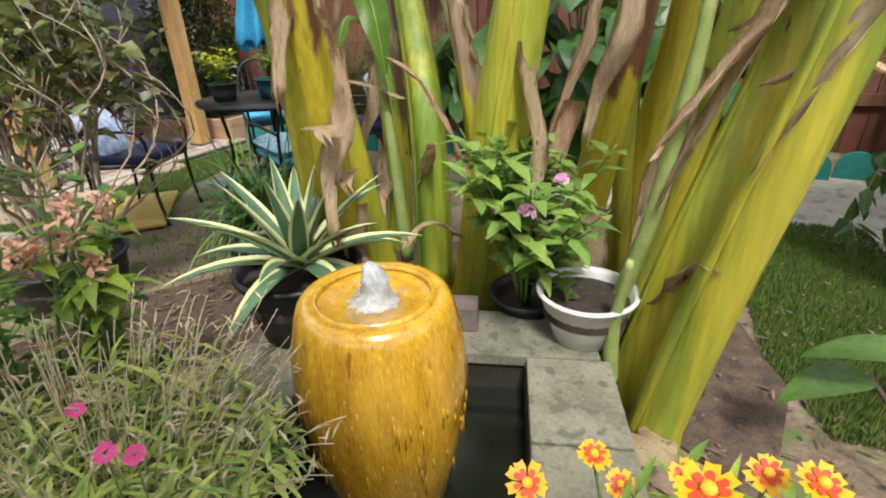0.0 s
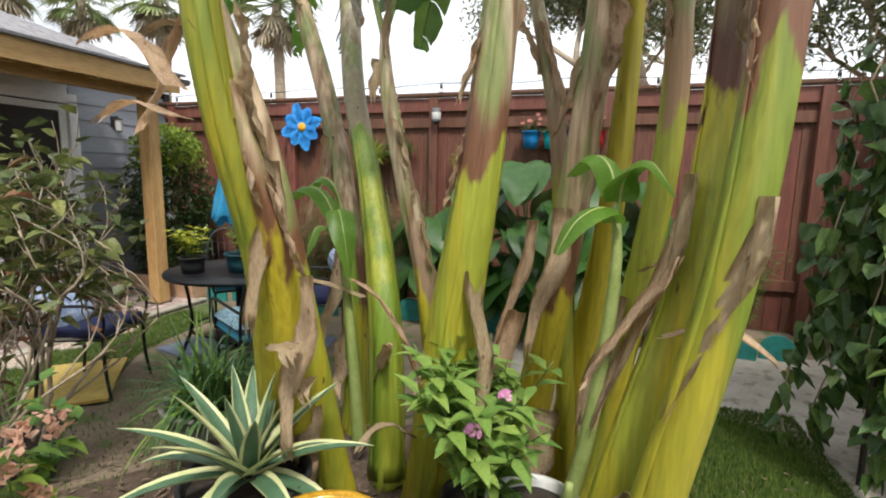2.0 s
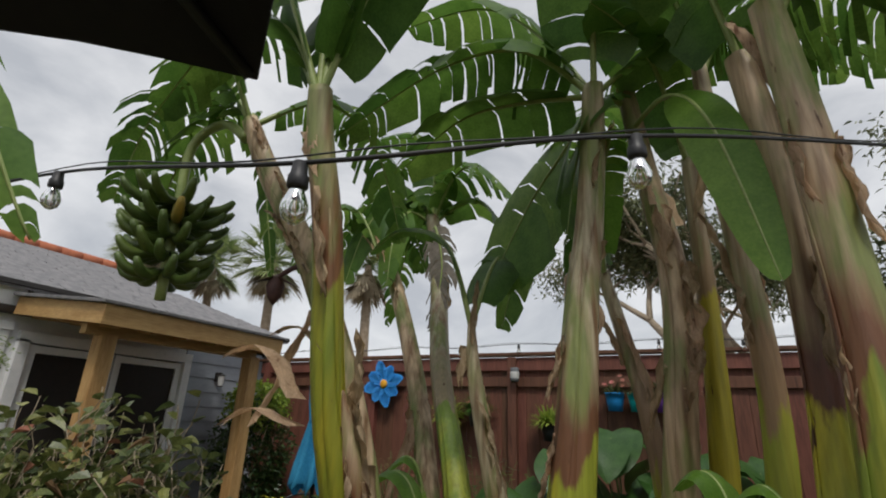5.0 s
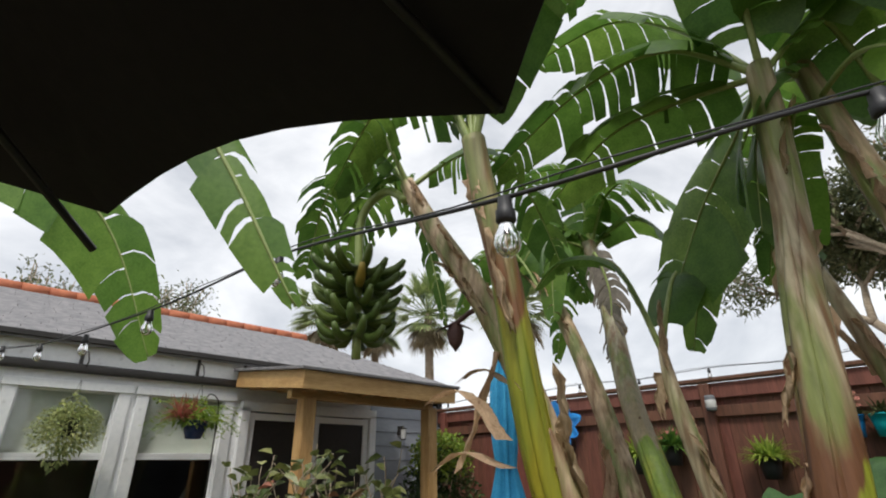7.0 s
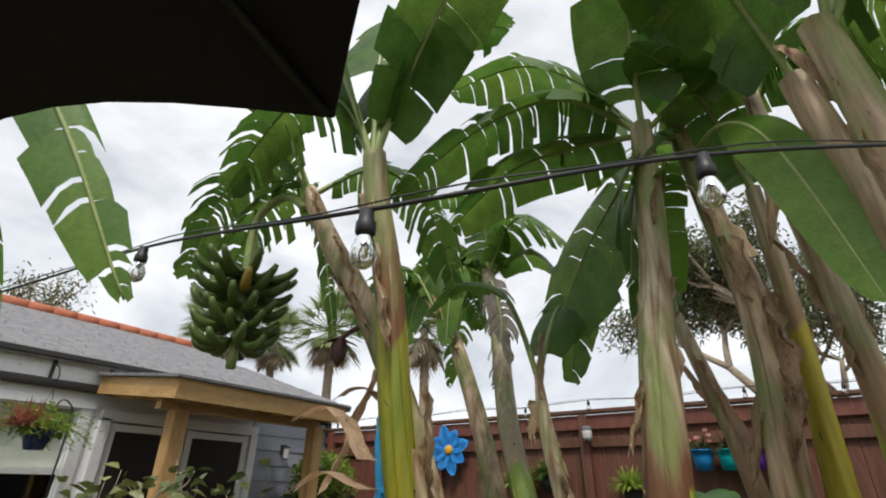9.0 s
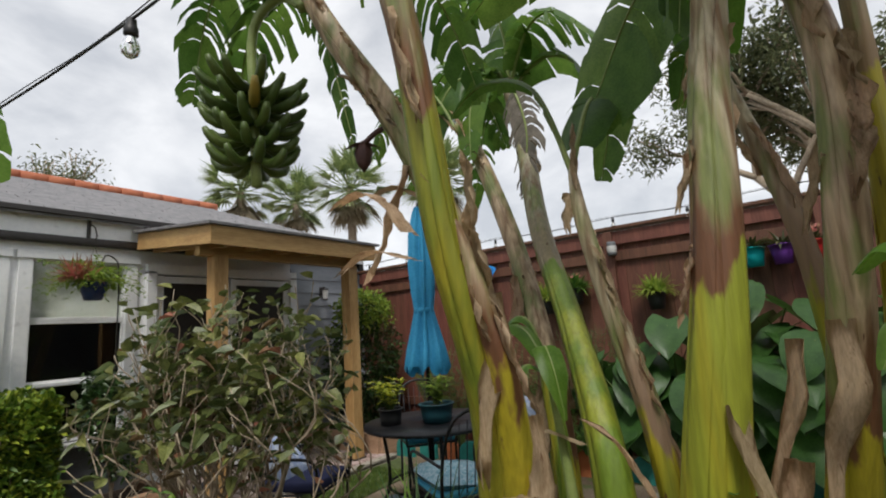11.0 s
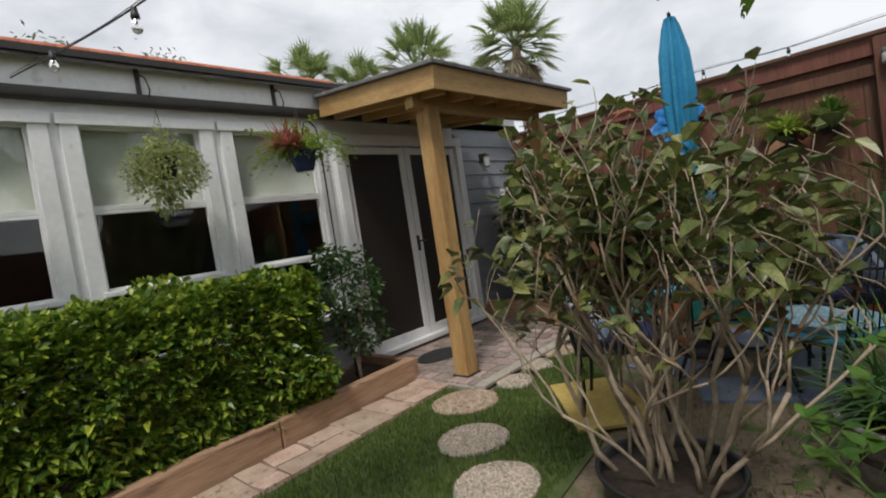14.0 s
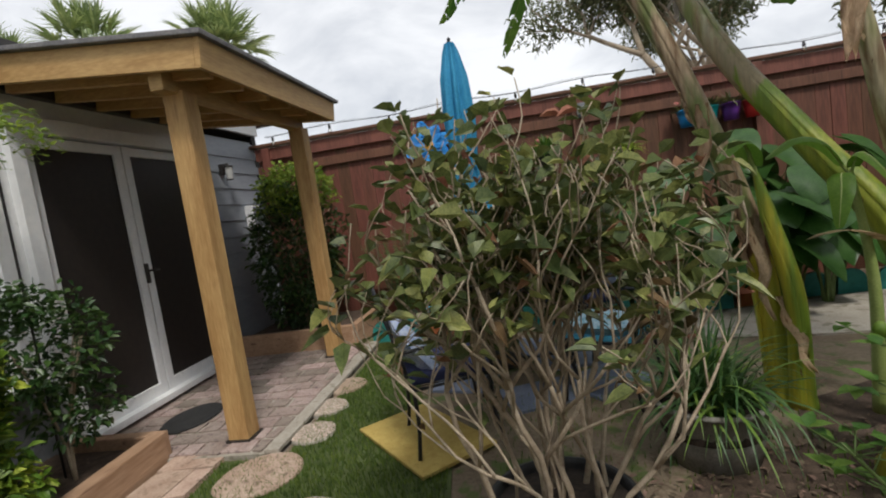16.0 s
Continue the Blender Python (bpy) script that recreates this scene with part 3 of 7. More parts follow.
    for a, c, flat, src in bands:
        r = n.new("ShaderNodeMapRange")
        r.inputs["From Min"].default_value, r.inputs["From Max"].default_value = a, c
        l.new(hz.outputs[0], r.inputs["Value"])
        mx = n.new("ShaderNodeMix")
        mx.data_type = "RGBA"
        l.new(colour, mx.inputs["A"])
        if flat:
            mx.inputs["B"].default_value = flat
        else:
            l.new(src.outputs["Result"], mx.inputs["B"])
        l.new(r.outputs["Result"], mx.inputs["Factor"])
        colour = mx.outputs["Result"]
    # brown scars on the waxy skin
    sc = n.new("ShaderNodeTexNoise")
    sc.inputs["Scale"].default_value, sc.inputs["Detail"].default_value = 26, 4
    l.new(mp2.outputs["Vector"], sc.inputs["Vector"])
    scr = n.new("ShaderNodeMapRange")
    scr.inputs["From Min"].default_value, scr.inputs["From Max"].default_value = 0.69, 0.73
    l.new(sc.outputs["Fac"], scr.inputs["Value"])
    mx = n.new("ShaderNodeMix")
    mx.data_type = "RGBA"
    mx.inputs["B"].default_value = (0.1, 0.05, 0.02, 1)
    l.new(scr.outputs["Result"], mx.inputs["Factor"])
    l.new(colour, mx.inputs["A"])
    colour = mx.outputs["Result"]
    # fine lengthwise fibres
    fib = n.new("ShaderNodeTexNoise")
    fib.inputs["Scale"].default_value, fib.inputs["Detail"].default_value = 70, 5
    l.new(mp.outputs["Vector"], fib.inputs["Vector"])
    fr = n.new("ShaderNodeMapRange")
    fr.inputs["From Min"].default_value, fr.inputs["From Max"].default_value = 0.3, 0.7
    fr.inputs["To Min"].default_value, fr.inputs["To Max"].default_value = 0.8, 1.14
    l.new(fib.outputs["Fac"], fr.inputs["Value"])
    hv = n.new("ShaderNodeHueSaturation")
    l.new(fr.outputs["Result"], hv.inputs["Value"])
    l.new(colour, hv.inputs["Color"])
    colour = hv.outputs["Color"]
    l.new(colour, b.inputs["Base Color"])
    b.inputs["Roughness"].default_value = 0.5
    bp = n.new("ShaderNodeBump")
    bp.inputs["Strength"].default_value, bp.inputs["Distance"].default_value = 0.7, 0.012
    l.new(st.outputs["Fac"], bp.inputs["Height"])
    l.new(bp.outputs["Normal"], b.inputs["Normal"])
    return m


GREEN_S, YELLOW_S, OLIVE_S = (0.15, 0.23, 0.022), (0.44, 0.37, 0.025), (0.29, 0.32, 0.032)
BROWN_S, TAN_S, GREY_S = (0.17, 0.075, 0.035), (0.56, 0.42, 0.27), (0.5, 0.43, 0.28)
dry_sheath = material("dry_sheath", (0.46, 0.33, 0.2), (0.74, 0.59, 0.4), 0.05, 0.8, bump=0.5, stretch=(1, 1, 0.15), translucent=0.15, spots=(0.26, 0.14, 0.07), spot_level=0.66, vary=0.15)
banana_blade = material("banana_blade", (0.065, 0.145, 0.02), (0.125, 0.24, 0.042), 0.08, 0.42, bump=0.15, translucent=0.46, island=0.25)
banana_young = material("banana_young", (0.09, 0.2, 0.02), (0.15, 0.29, 0.04), 0.08, 0.42, bump=0.15, translucent=0.5, island=0.15)
banana_rib = material("banana_rib", (0.2, 0.27, 0.07), (0.31, 0.37, 0.13), 0.06, 0.45, bump=0.1)
dead_leaf = material("dead_leaf", (0.12, 0.11, 0.09), (0.27, 0.24, 0.2), 0.06, 0.85, bump=0.4, translucent=0.15, island=0.3)


def sheath(parent, at, way, length, width, curl, mat=None):
    """A dry curling strip of leaf sheath peeling off a stem."""
    bm = bmesh.new()
    p, d = Vector(at), Vector(way).normalized()
    out = Vector((d.x, d.y, 0)).normalized() if Vector((d.x, d.y, 0)).length > 0.1 else Vector((1, 0, 0))
    side = d.cross(out).normalized() if d.cross(out).length > 0.05 else Vector((-out.y, out.x, 0))
    rows = []
    for i in range(10):
        u = i / 9
        w = width * 0.5 * (0.42 + 0.58 * math.sin(math.pi * (0.2 + 0.72 * u)) ** 1.5) * (1 - 0.45 * u)
        ph_ = 3.1 * curl + 5 * at[0] + 3 * at[2]
        rows.append([bm.verts.new(p + side * w * s * (1 + 0.3 * math.sin(11 * u + 2 * s + ph_)) + out * (0.22 * w * s * s + 0.012 * math.sin(13 * u + 4 * s + ph_)) + d * 0.03 * math.sin(5 * s + ph_) * u) for s in (-1, -0.6, -0.2, 0.2, 0.6, 1)])
        p = p + d * length / 9
        d = (d + out * 0.16 * curl * u + Vector((0, 0, -0.3 * curl * u)) + side * 0.1 * math.sin(5 * u + 3 * curl)).normalized()
    for a, b in zip(rows, rows[1:]):
        for k in range(5):
            bm.faces.new((a[k], a[k + 1], b[k + 1], b[k]))
    bmesh.ops.solidify(bm, geom=bm.faces[:], thickness=0.002)
    return part("dry_sheath", bm, mat or dry_sheath, parent)


def banana_leaf(parent, keys, width, torn=0.5, mat=None, rib=0.013, bare=0.12, hang=0.5, face=None):
    """A leaf blade on a thick midrib along key points; torn: how far it is split into strips that hang."""
    pts = curve_points(keys, 42)
    bm = bmesh.new()
    n = len(pts)
    tube(bm, pts, [rib * (1.25 - 1.1 * i / (n - 1)) for i in range(n)], 6, mi=1)
    total = n - 1
    for s in (-1, 1):
        i = int(bare * total)
        while i < total:
            span = random.choice((1, 1, 1, 2, 2, 3, 4)) if torn > 0.6 else (random.choice((2, 3, 5, 7, 9)) if torn > 0.2 else total - i)
            j = min(total, i + max(1, span))
            gap = random.choice((0.02, 0.04, 0.08, rnd(0.05, 0.3))) if torn > 0.2 else 0.0
            rows = []
            fall = rnd(0.1, 1.3) * hang * torn
            reach = (rnd(0.6, 1.08) if torn > 0.6 else rnd(0.85, 1.05)) if torn > 0.2 else 1.0
            m = max(1, (j - i))
            for k in range(m + 1):
                u = (i + k + (gap if k == 0 else (-gap if k == m else 0))) / total
                u = min(max(u, 0), 1)
                x = u * total
                a = min(int(x), total - 1)
                p = pts[a].lerp(pts[a + 1], x - a)
                d = (pts[min(a + 2, total)] - pts[max(a - 1, 0)]).normalized()
                side = d.cross(face or Vector((0, 0, 1)))
                if side.length < 0.1:
                    side = d.cross(Vector((0.3, 1, 0)))
                side.normalize()
                v = (u - bare) / (1 - bare)
                w = width * 0.5 * (math.sin(math.pi * (0.1 + 0.9 * min(1, max(0, v)) ** 0.8)) ** 0.55) * (reach if 0 < k < m or torn > 0.2 else 1)
                w = max(w, 0.004)
                row = []
                for q in (0.0, 0.34, 0.68, 1.0):
                    off = side * s * w * q + d * w * 0.25 * q * q
                    off += Vector((0, 0, 0.10 * w * math.sin(math.pi * q) - w * (0.18 + fall) * q * q * 1.3))
                    if q == 1.0 and torn > 0.2:
                        off += d * rnd(-0.012, 0.012)
                    row.append(bm.verts.new(p + off))
                rows.append(row)
            for a, b in zip(rows, rows[1:]):
                for q in range(3):
                    bm.faces.new((a[q], a[q + 1], b[q + 1], b[q]))
            i = j
    return part("leaf", bm, [mat or banana_blade, banana_rib], parent)


def banana_plant(keys, radii, low, low2, edge, brown, top, label, seed):
    """keys: points of the stem's axis from the ground up, in the world."""
    base = Vector(keys[0])
    ob = thing("banana_plant", base, label, "banana plant", "banana clump")
    pts = [p - base for p in curve_points(keys, 30)]
    n = len(pts)
    rs = [np.interp(i / (n - 1), [k / (len(radii) - 1) for k in range(len(radii))], radii) for i in range(n)]
    mat = stem_material("banana_skin", low, low2, edge - base.z, brown, top, seed)
    bm = bmesh.new()
    ph = [rnd(0, 6) for _ in range(4)]
    rs[0] *= 1.12
    tube(bm, [pts[0] - Vector((0, 0, 0.12))] + pts, [rs[0] * 1.05] + rs, 22, squash=lambda i, a: 1 + 0.06 * math.sin(2 * a + ph[0] + i * 0.05) + 0.05 * math.sin(5 * a + ph[1] + 0.05 * i) + 0.025 * math.sin(11 * a + ph[2]) + 0.012 * math.sin(i * 0.6 + ph[3] + a))
    part("pseudostem", bm, mat, ob)
    # overlapping sheath edges that wrap the stem
    for k in range(2):
        a0, i0, i1 = rnd(0, 6.28), 0, int(n * rnd(0.55, 0.95))
        bm = bmesh.new()
        rows = []
        for i in range(i0, i1):
            u = (i - i0) / max(1, i1 - i0 - 1)
            half = 0.8 * (1 - u ** 2) + 0.05
            d = (pts[min(i + 1, n - 1)] - pts[max(i - 1, 0)]).normalized()
            sx = d.cross(Vector((0, 1, 0.01))).normalized()
            sy = d.cross(sx)
            rows.append([bm.verts.new(pts[i] + (sx * math.cos(a0 + 0.25 * u + half * s) + sy * math.sin(a0 + 0.25 * u + half * s)) * (rs[i] * 1.03 + 0.003)) for s in (-1, -0.5, 0, 0.5, 1)])
        for a, b in zip(rows, rows[1:]):
            for q in range(4):
                bm.faces.new((a[q], a[q + 1], b[q + 1], b[q]))
        bmesh.ops.recalc_face_normals(bm, faces=bm.faces[:])
        bmesh.ops.solidify(bm, geom=bm.faces[:], thickness=0.002)
        part("leaf_sheath", bm, mat, ob)
    # tattered strips of dry sheath clinging to the upper stem
    if label.startswith("green banana plant"):
        return ob, base
    for k in range(9):
        i = int(n * rnd(0.25, 0.9))
        if pts[i].z < edge - base.z + 0.1:
            continue
        d = (pts[min(i + 1, n - 1)] - pts[max(i - 1, 0)]).normalized()
        a = rnd(0, 6.28)
        out = Vector((math.cos(a), math.sin(a), 0))
        sheath(ob, pts[i] + out * rs[i] * 0.96, (-d if k % 3 else d) + out * rnd(0.02, 0.12), rnd(0.16, 0.36), rnd(0.06, 0.1), rnd(0.05, 0.4))
    return ob, base


def rel(base, *pts):
    return [Vector(p) - base for p in pts]


STEMS = dict(
    A=banana_plant([(-1.97, 3.28, 0.05), (-1.81, 3.06, 0.61), (-1.72, 2.88, 1.19), (-1.75, 2.74, 1.71), (-1.78, 2.68, 2.25), (-1.81, 2.62, 2.58), (-1.82, 2.59, 2.80)], [0.08, 0.07, 0.056, 0.05, 0.048, 0.046, 0.042], (0.18, 0.23, 0.022), (0.36, 0.32, 0.025), 2.14, (0.2, 0.09, 0.035), (0.36, 0.34, 0.16), "tall yellow-green banana stem with a brown dry patch", 1.3),
    A2=banana_plant([(-1.91, 3.30, 0.05), (-1.73, 3.04, 0.61), (-1.64, 2.86, 1.20), (-1.67, 2.79, 1.52), (-1.71, 2.75, 1.74)], [0.075, 0.058, 0.044, 0.033, 0.01], YELLOW_S, YELLOW_S, 1.23, BROWN_S, TAN_S, "yellow banana stem wrapped in tan dry leaf sheaths", 2.1),
    FRUIT=banana_plant([(-1.78, 3.42, 0.05), (-1.81, 3.24, 0.85), (-1.91, 3.13, 1.61), (-2.13, 3.05, 2.23), (-2.43, 2.98, 2.75), (-2.59, 2.93, 3.08)], [0.078, 0.067, 0.058, 0.056, 0.052, 0.040], YELLOW_S, OLIVE_S, 1.11, BROWN_S, TAN_S, "leaning banana stem that carries the fruit bunch", 3.7),
    B=banana_plant([(-1.60, 3.61, 0.05), (-1.64, 3.66, 0.83), (-1.85, 3.95, 1.39), (-2.10, 4.24, 1.96), (-2.27, 4.50, 2.61), (-2.38, 4.57, 3.16)], [0.090, 0.078, 0.067, 0.063, 0.058, 0.050], OLIVE_S, GREEN_S, 1.77, (0.3, 0.24, 0.14), (0.4, 0.37, 0.25), "slim green and grey banana stem", 4.2),
    C=banana_plant([(-1.36, 3.76, 0.05), (-1.48, 3.78, 0.96), (-1.59, 3.79, 1.40), (-1.68, 3.78, 1.88), (-1.71, 3.80, 2.15)], [0.067, 0.050, 0.045, 0.038, 0.018], OLIVE_S, YELLOW_S, 0.87, (0.3, 0.2, 0.13), GREY_S, "thin dry-sheathed banana stem", 5.5),
    D=banana_plant([(-1.33, 3.47, 0.05), (-1.21, 3.34, 0.86), (-1.11, 3.31, 1.51), (-1.06, 3.36, 2.08), (-1.02, 3.42, 2.44), (-0.98, 3.43, 2.84), (-0.96, 3.42, 3.14)], [0.118, 0.095, 0.074, 0.063, 0.056, 0.052, 0.045], YELLOW_S, OLIVE_S, 1.52, BROWN_S, GREY_S, "stout yellow-green banana stem with a brown band", 6.1),
    E=banana_plant([(-0.76, 3.86, 0.05), (-0.82, 3.73, 0.99), (-0.88, 3.71, 1.69), (-1.03, 3.81, 2.35)], [0.047, 0.040, 0.034, 0.027], OLIVE_S, YELLOW_S, 1.47, (0.3, 0.2, 0.12), GREY_S, "thin leaning banana stem", 7.4),
    F=banana_plant([(-0.99, 3.77, 0.05), (-0.86, 3.62, 0.88), (-0.76, 3.51, 1.65), (-0.72, 3.55, 2.21), (-0.78, 3.63, 2.74), (-0.84, 3.66, 3.27)], [0.090, 0.067, 0.056, 0.053, 0.048, 0.038], YELLOW_S, YELLOW_S, 0.93, BROWN_S, TAN_S, "banana stem half covered in brown dry sheaths", 8.2),
    G=banana_plant([(-0.83, 3.91, 0.05), (-0.66, 3.76, 1.21), (-0.61, 3.76, 2.03), (-0.60, 3.77, 2.86)], [0.067, 0.049, 0.040, 0.031], YELLOW_S, YELLOW_S, 2.13, (0.3, 0.2, 0.1), GREY_S, "slim yellow banana stem", 9.6),
    H=banana_plant([(-0.70, 3.66, 0.05), (-0.54, 3.47, 1.11), (-0.47, 3.45, 1.78), (-0.51, 3.48, 2.65), (-0.52, 3.50, 3.16)], [0.067, 0.049, 0.043, 0.038, 0.029], YELLOW_S, OLIVE_S, 1.72, (0.32, 0.2, 0.1), GREY_S, "yellow and grey banana stem", 10.3),
    I=banana_plant([(-0.66, 3.13, 0.05), (-0.56, 3.07, 0.65), (-0.43, 3.09, 1.22), (-0.37, 3.15, 1.78), (-0.37, 3.18, 2.34), (-0.42, 3.21, 2.95)], [0.090, 0.069, 0.059, 0.056, 0.053, 0.045], OLIVE_S, YELLOW_S, 1.69, (0.1, 0.035, 0.018), TAN_S, "large banana stem with a dark burnt band", 11.8),
    J=banana_plant([(-0.60, 2.91, 0.02), (-0.50, 2.87, 0.66), (-0.39, 2.87, 1.23), (-0.33, 2.92, 1.79), (-0.33, 2.95, 2.33), (-0.36, 2.98, 2.95)], [0.078, 0.062, 0.057, 0.056, 0.056, 0.047], (0.17, 0.225, 0.022), (0.34, 0.31, 0.025), 1.79, BROWN_S, TAN_S, "largest waxy yellow-green banana stem beside the basin", 12.9),
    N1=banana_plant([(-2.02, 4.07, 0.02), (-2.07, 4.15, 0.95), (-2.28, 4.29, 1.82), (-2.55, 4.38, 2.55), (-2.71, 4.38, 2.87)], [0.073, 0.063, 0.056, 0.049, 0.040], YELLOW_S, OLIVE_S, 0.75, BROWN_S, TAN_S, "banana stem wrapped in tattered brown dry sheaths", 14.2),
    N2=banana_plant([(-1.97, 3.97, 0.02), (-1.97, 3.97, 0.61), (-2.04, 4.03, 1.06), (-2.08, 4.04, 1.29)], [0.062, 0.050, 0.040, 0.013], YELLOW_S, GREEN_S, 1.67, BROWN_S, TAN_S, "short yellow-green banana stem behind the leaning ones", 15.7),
)
# ---- leaves, fruit and dry sheaths of the bananas ----
def leaves_for(key, *defs):
    ob, base = STEMS[key]
    for pts, width, torn, mat, *face in defs:
        banana_leaf(ob, rel(base, *pts), width, torn, mat, face=face[0] if face else None)


TO_PATH = Vector((-0.15, -1.0, 0.35))
FT, AT, DT, BTOP = (-2.57, 2.93, 3.04), (-1.82, 2.59, 2.75), (-0.96, 3.43, 3.09), (-2.38, 4.58, 3.10)
leaves_for("FRUIT",
           ([FT, (-2.84, 2.86, 3.39), (-3.23, 2.82, 3.23), (-3.41, 2.82, 2.72)], 0.44, 0.95, None),
           ([FT, (-2.84, 3.00, 3.26), (-3.26, 3.06, 3.12), (-3.52, 3.13, 2.66)], 0.41, 0.95, None),
           ([FT, (-2.71, 3.05, 3.20), (-2.74, 3.23, 2.86), (-2.67, 3.31, 2.35)], 0.17, 0.95, None, TO_PATH),
           ([FT, (-2.36, 3.22, 3.31), (-2.24, 3.56, 3.16), (-2.19, 3.83, 2.67)], 0.41, 0.8, None),
           ([FT, (-2.68, 2.71, 3.50), (-2.94, 2.51, 3.80), (-3.30, 2.33, 3.76)], 0.46, 0.7, None))
leaves_for("A",
           ([AT, (-2.05, 2.58, 3.17), (-2.42, 2.58, 3.30), (-2.86, 2.62, 3.01)], 0.46, 0.9, None),
           ([AT, (-1.78, 2.67, 3.28), (-1.64, 2.85, 3.66), (-1.44, 3.11, 3.77)], 0.48, 0.5, None),
           ([AT, (-1.96, 2.47, 3.27), (-2.10, 2.30, 3.62), (-2.20, 2.01, 3.81)], 0.48, 0.4, None),
           ([AT, (-1.62, 2.59, 3.23), (-1.35, 2.57, 3.56), (-1.08, 2.55, 3.61)], 0.48, 0.6, None),
           ([AT, (-1.85, 2.61, 3.33), (-1.88, 2.73, 3.75), (-1.93, 3.03, 3.92)], 0.48, 0.4, None))
leaves_for("D",
           ([DT, (-1.27, 3.32, 3.37), (-1.71, 3.28, 3.36), (-2.25, 3.21, 3.06)], 0.53, 0.8, None),
           ([DT, (-1.35, 3.52, 3.22), (-1.70, 3.56, 3.23), (-2.08, 3.58, 3.00)], 0.53, 0.6, None),
           ([DT, (-1.22, 3.45, 3.57), (-1.54, 3.47, 3.88), (-2.02, 3.46, 3.92)], 0.52, 0.6, None),
           ([DT, (-0.90, 3.24, 3.57), (-0.80, 3.05, 3.88), (-0.68, 2.86, 3.95)], 0.53, 0.4, None),
           ([DT, (-1.16, 3.78, 3.07), (-1.42, 3.94, 2.84), (-1.71, 4.05, 2.40)], 0.64, 0.3, None, TO_PATH),
           ([DT, (-0.68, 3.61, 3.41), (-0.36, 3.68, 3.43), (0.0519, 3.73, 3.13)], 0.51, 0.75, None))
leaves_for("F",
           ([(-0.84, 3.66, 3.16), (-1.00, 3.91, 3.32), (-1.25, 4.18, 3.15), (-1.53, 4.35, 2.71)], 0.48, 0.8, None),
           ([(-0.84, 3.66, 3.22), (-0.73, 3.69, 3.67), (-0.57, 3.77, 3.99), (-0.26, 3.86, 4.09)], 0.46, 0.4, None),
           ([(-0.84, 3.66, 3.16), (-0.95, 3.52, 3.11), (-1.06, 3.49, 2.83), (-1.13, 3.50, 2.46)], 0.34, 0.5, None))
banana_leaf(STEMS["F"][0], rel(STEMS["F"][1], (-0.83, 3.66, 3.01), (-0.67, 3.32, 2.93), (-0.56, 3.08, 2.64), (-0.46, 2.98, 2.05)), 0.19, 0.1, banana_young, 0.011, 0.42, face=TO_PATH)
leaves_for("B",
           ([BTOP, (-2.58, 4.56, 3.41), (-2.90, 4.53, 3.40), (-3.23, 4.51, 2.99)], 0.46, 0.7, None),
           ([BTOP, (-2.36, 4.52, 3.53), (-2.47, 4.45, 3.80), (-2.80, 4.38, 3.84)], 0.46, 0.4, None),
           ([BTOP, (-2.17, 4.51, 3.44), (-1.93, 4.46, 3.45), (-1.62, 4.44, 3.08)], 0.46, 0.8, None),
           ([BTOP, (-2.11, 4.65, 3.28), (-1.89, 4.69, 3.13), (-1.75, 4.70, 2.70)], 0.39, 0.6, None),
           ([BTOP, (-2.66, 4.45, 3.25), (-2.87, 4.40, 3.08), (-3.00, 4.36, 2.63)], 0.39, 0.6, None, TO_PATH),
           ([BTOP, (-2.50, 4.41, 3.15), (-2.56, 4.32, 2.93), (-2.57, 4.28, 2.54)], 0.32, 0.5, banana_young, TO_PATH),
           ([(-2.36, 4.56, 3.00), (-2.28, 4.45, 3.00), (-2.21, 4.43, 2.67), (-2.26, 4.39, 2.23)], 0.28, 0.95, dead_leaf, TO_PATH))
leaves_for("C",
           ([(-1.71, 3.80, 2.13), (-1.65, 4.00, 2.54), (-1.59, 4.20, 2.60), (-1.74, 4.36, 2.21)], 0.34, 0.6, None, TO_PATH),
           ([(-1.71, 3.80, 2.13), (-1.84, 3.74, 2.58), (-2.09, 3.68, 2.68), (-2.30, 3.67, 2.56)], 0.14, 0.5, None))
leaves_for("E",
           ([(-1.03, 3.81, 2.33), (-1.09, 3.90, 2.62), (-1.16, 4.05, 2.67), (-1.27, 4.21, 2.45)], 0.23, 0.5, None),
           ([(-1.03, 3.81, 2.33), (-0.99, 3.64, 2.68), (-0.94, 3.54, 2.84), (-0.88, 3.33, 2.84)], 0.21, 0.3, banana_young))
leaves_for("G",
           ([(-0.60, 3.78, 2.80), (-0.58, 3.95, 3.18), (-0.46, 4.09, 3.29), (-0.24, 4.25, 3.08)], 0.39, 0.6, None),
           ([(-0.60, 3.78, 2.80), (-0.68, 3.60, 3.22), (-0.77, 3.41, 3.36), (-0.91, 3.15, 3.36)], 0.37, 0.5, None))
leaves_for("H",
           ([(-0.52, 3.51, 3.11), (-0.37, 3.53, 3.38), (-0.16, 3.53, 3.32), (0.0954, 3.53, 2.98)], 0.46, 0.8, None),
           ([(-0.52, 3.51, 3.11), (-0.59, 3.34, 3.46), (-0.70, 3.12, 3.67), (-0.87, 2.75, 3.72)], 0.46, 0.5, None))
leaves_for("I",
           ([(-0.41, 3.21, 2.90), (-0.24, 3.18, 3.18), (-0.0598, 3.18, 3.05), (0.14, 3.19, 2.71)], 0.48, 0.85, None),
           ([(-0.41, 3.21, 2.90), (-0.51, 3.10, 3.30), (-0.65, 2.87, 3.51), (-0.87, 2.56, 3.56)], 0.48, 0.6, None))
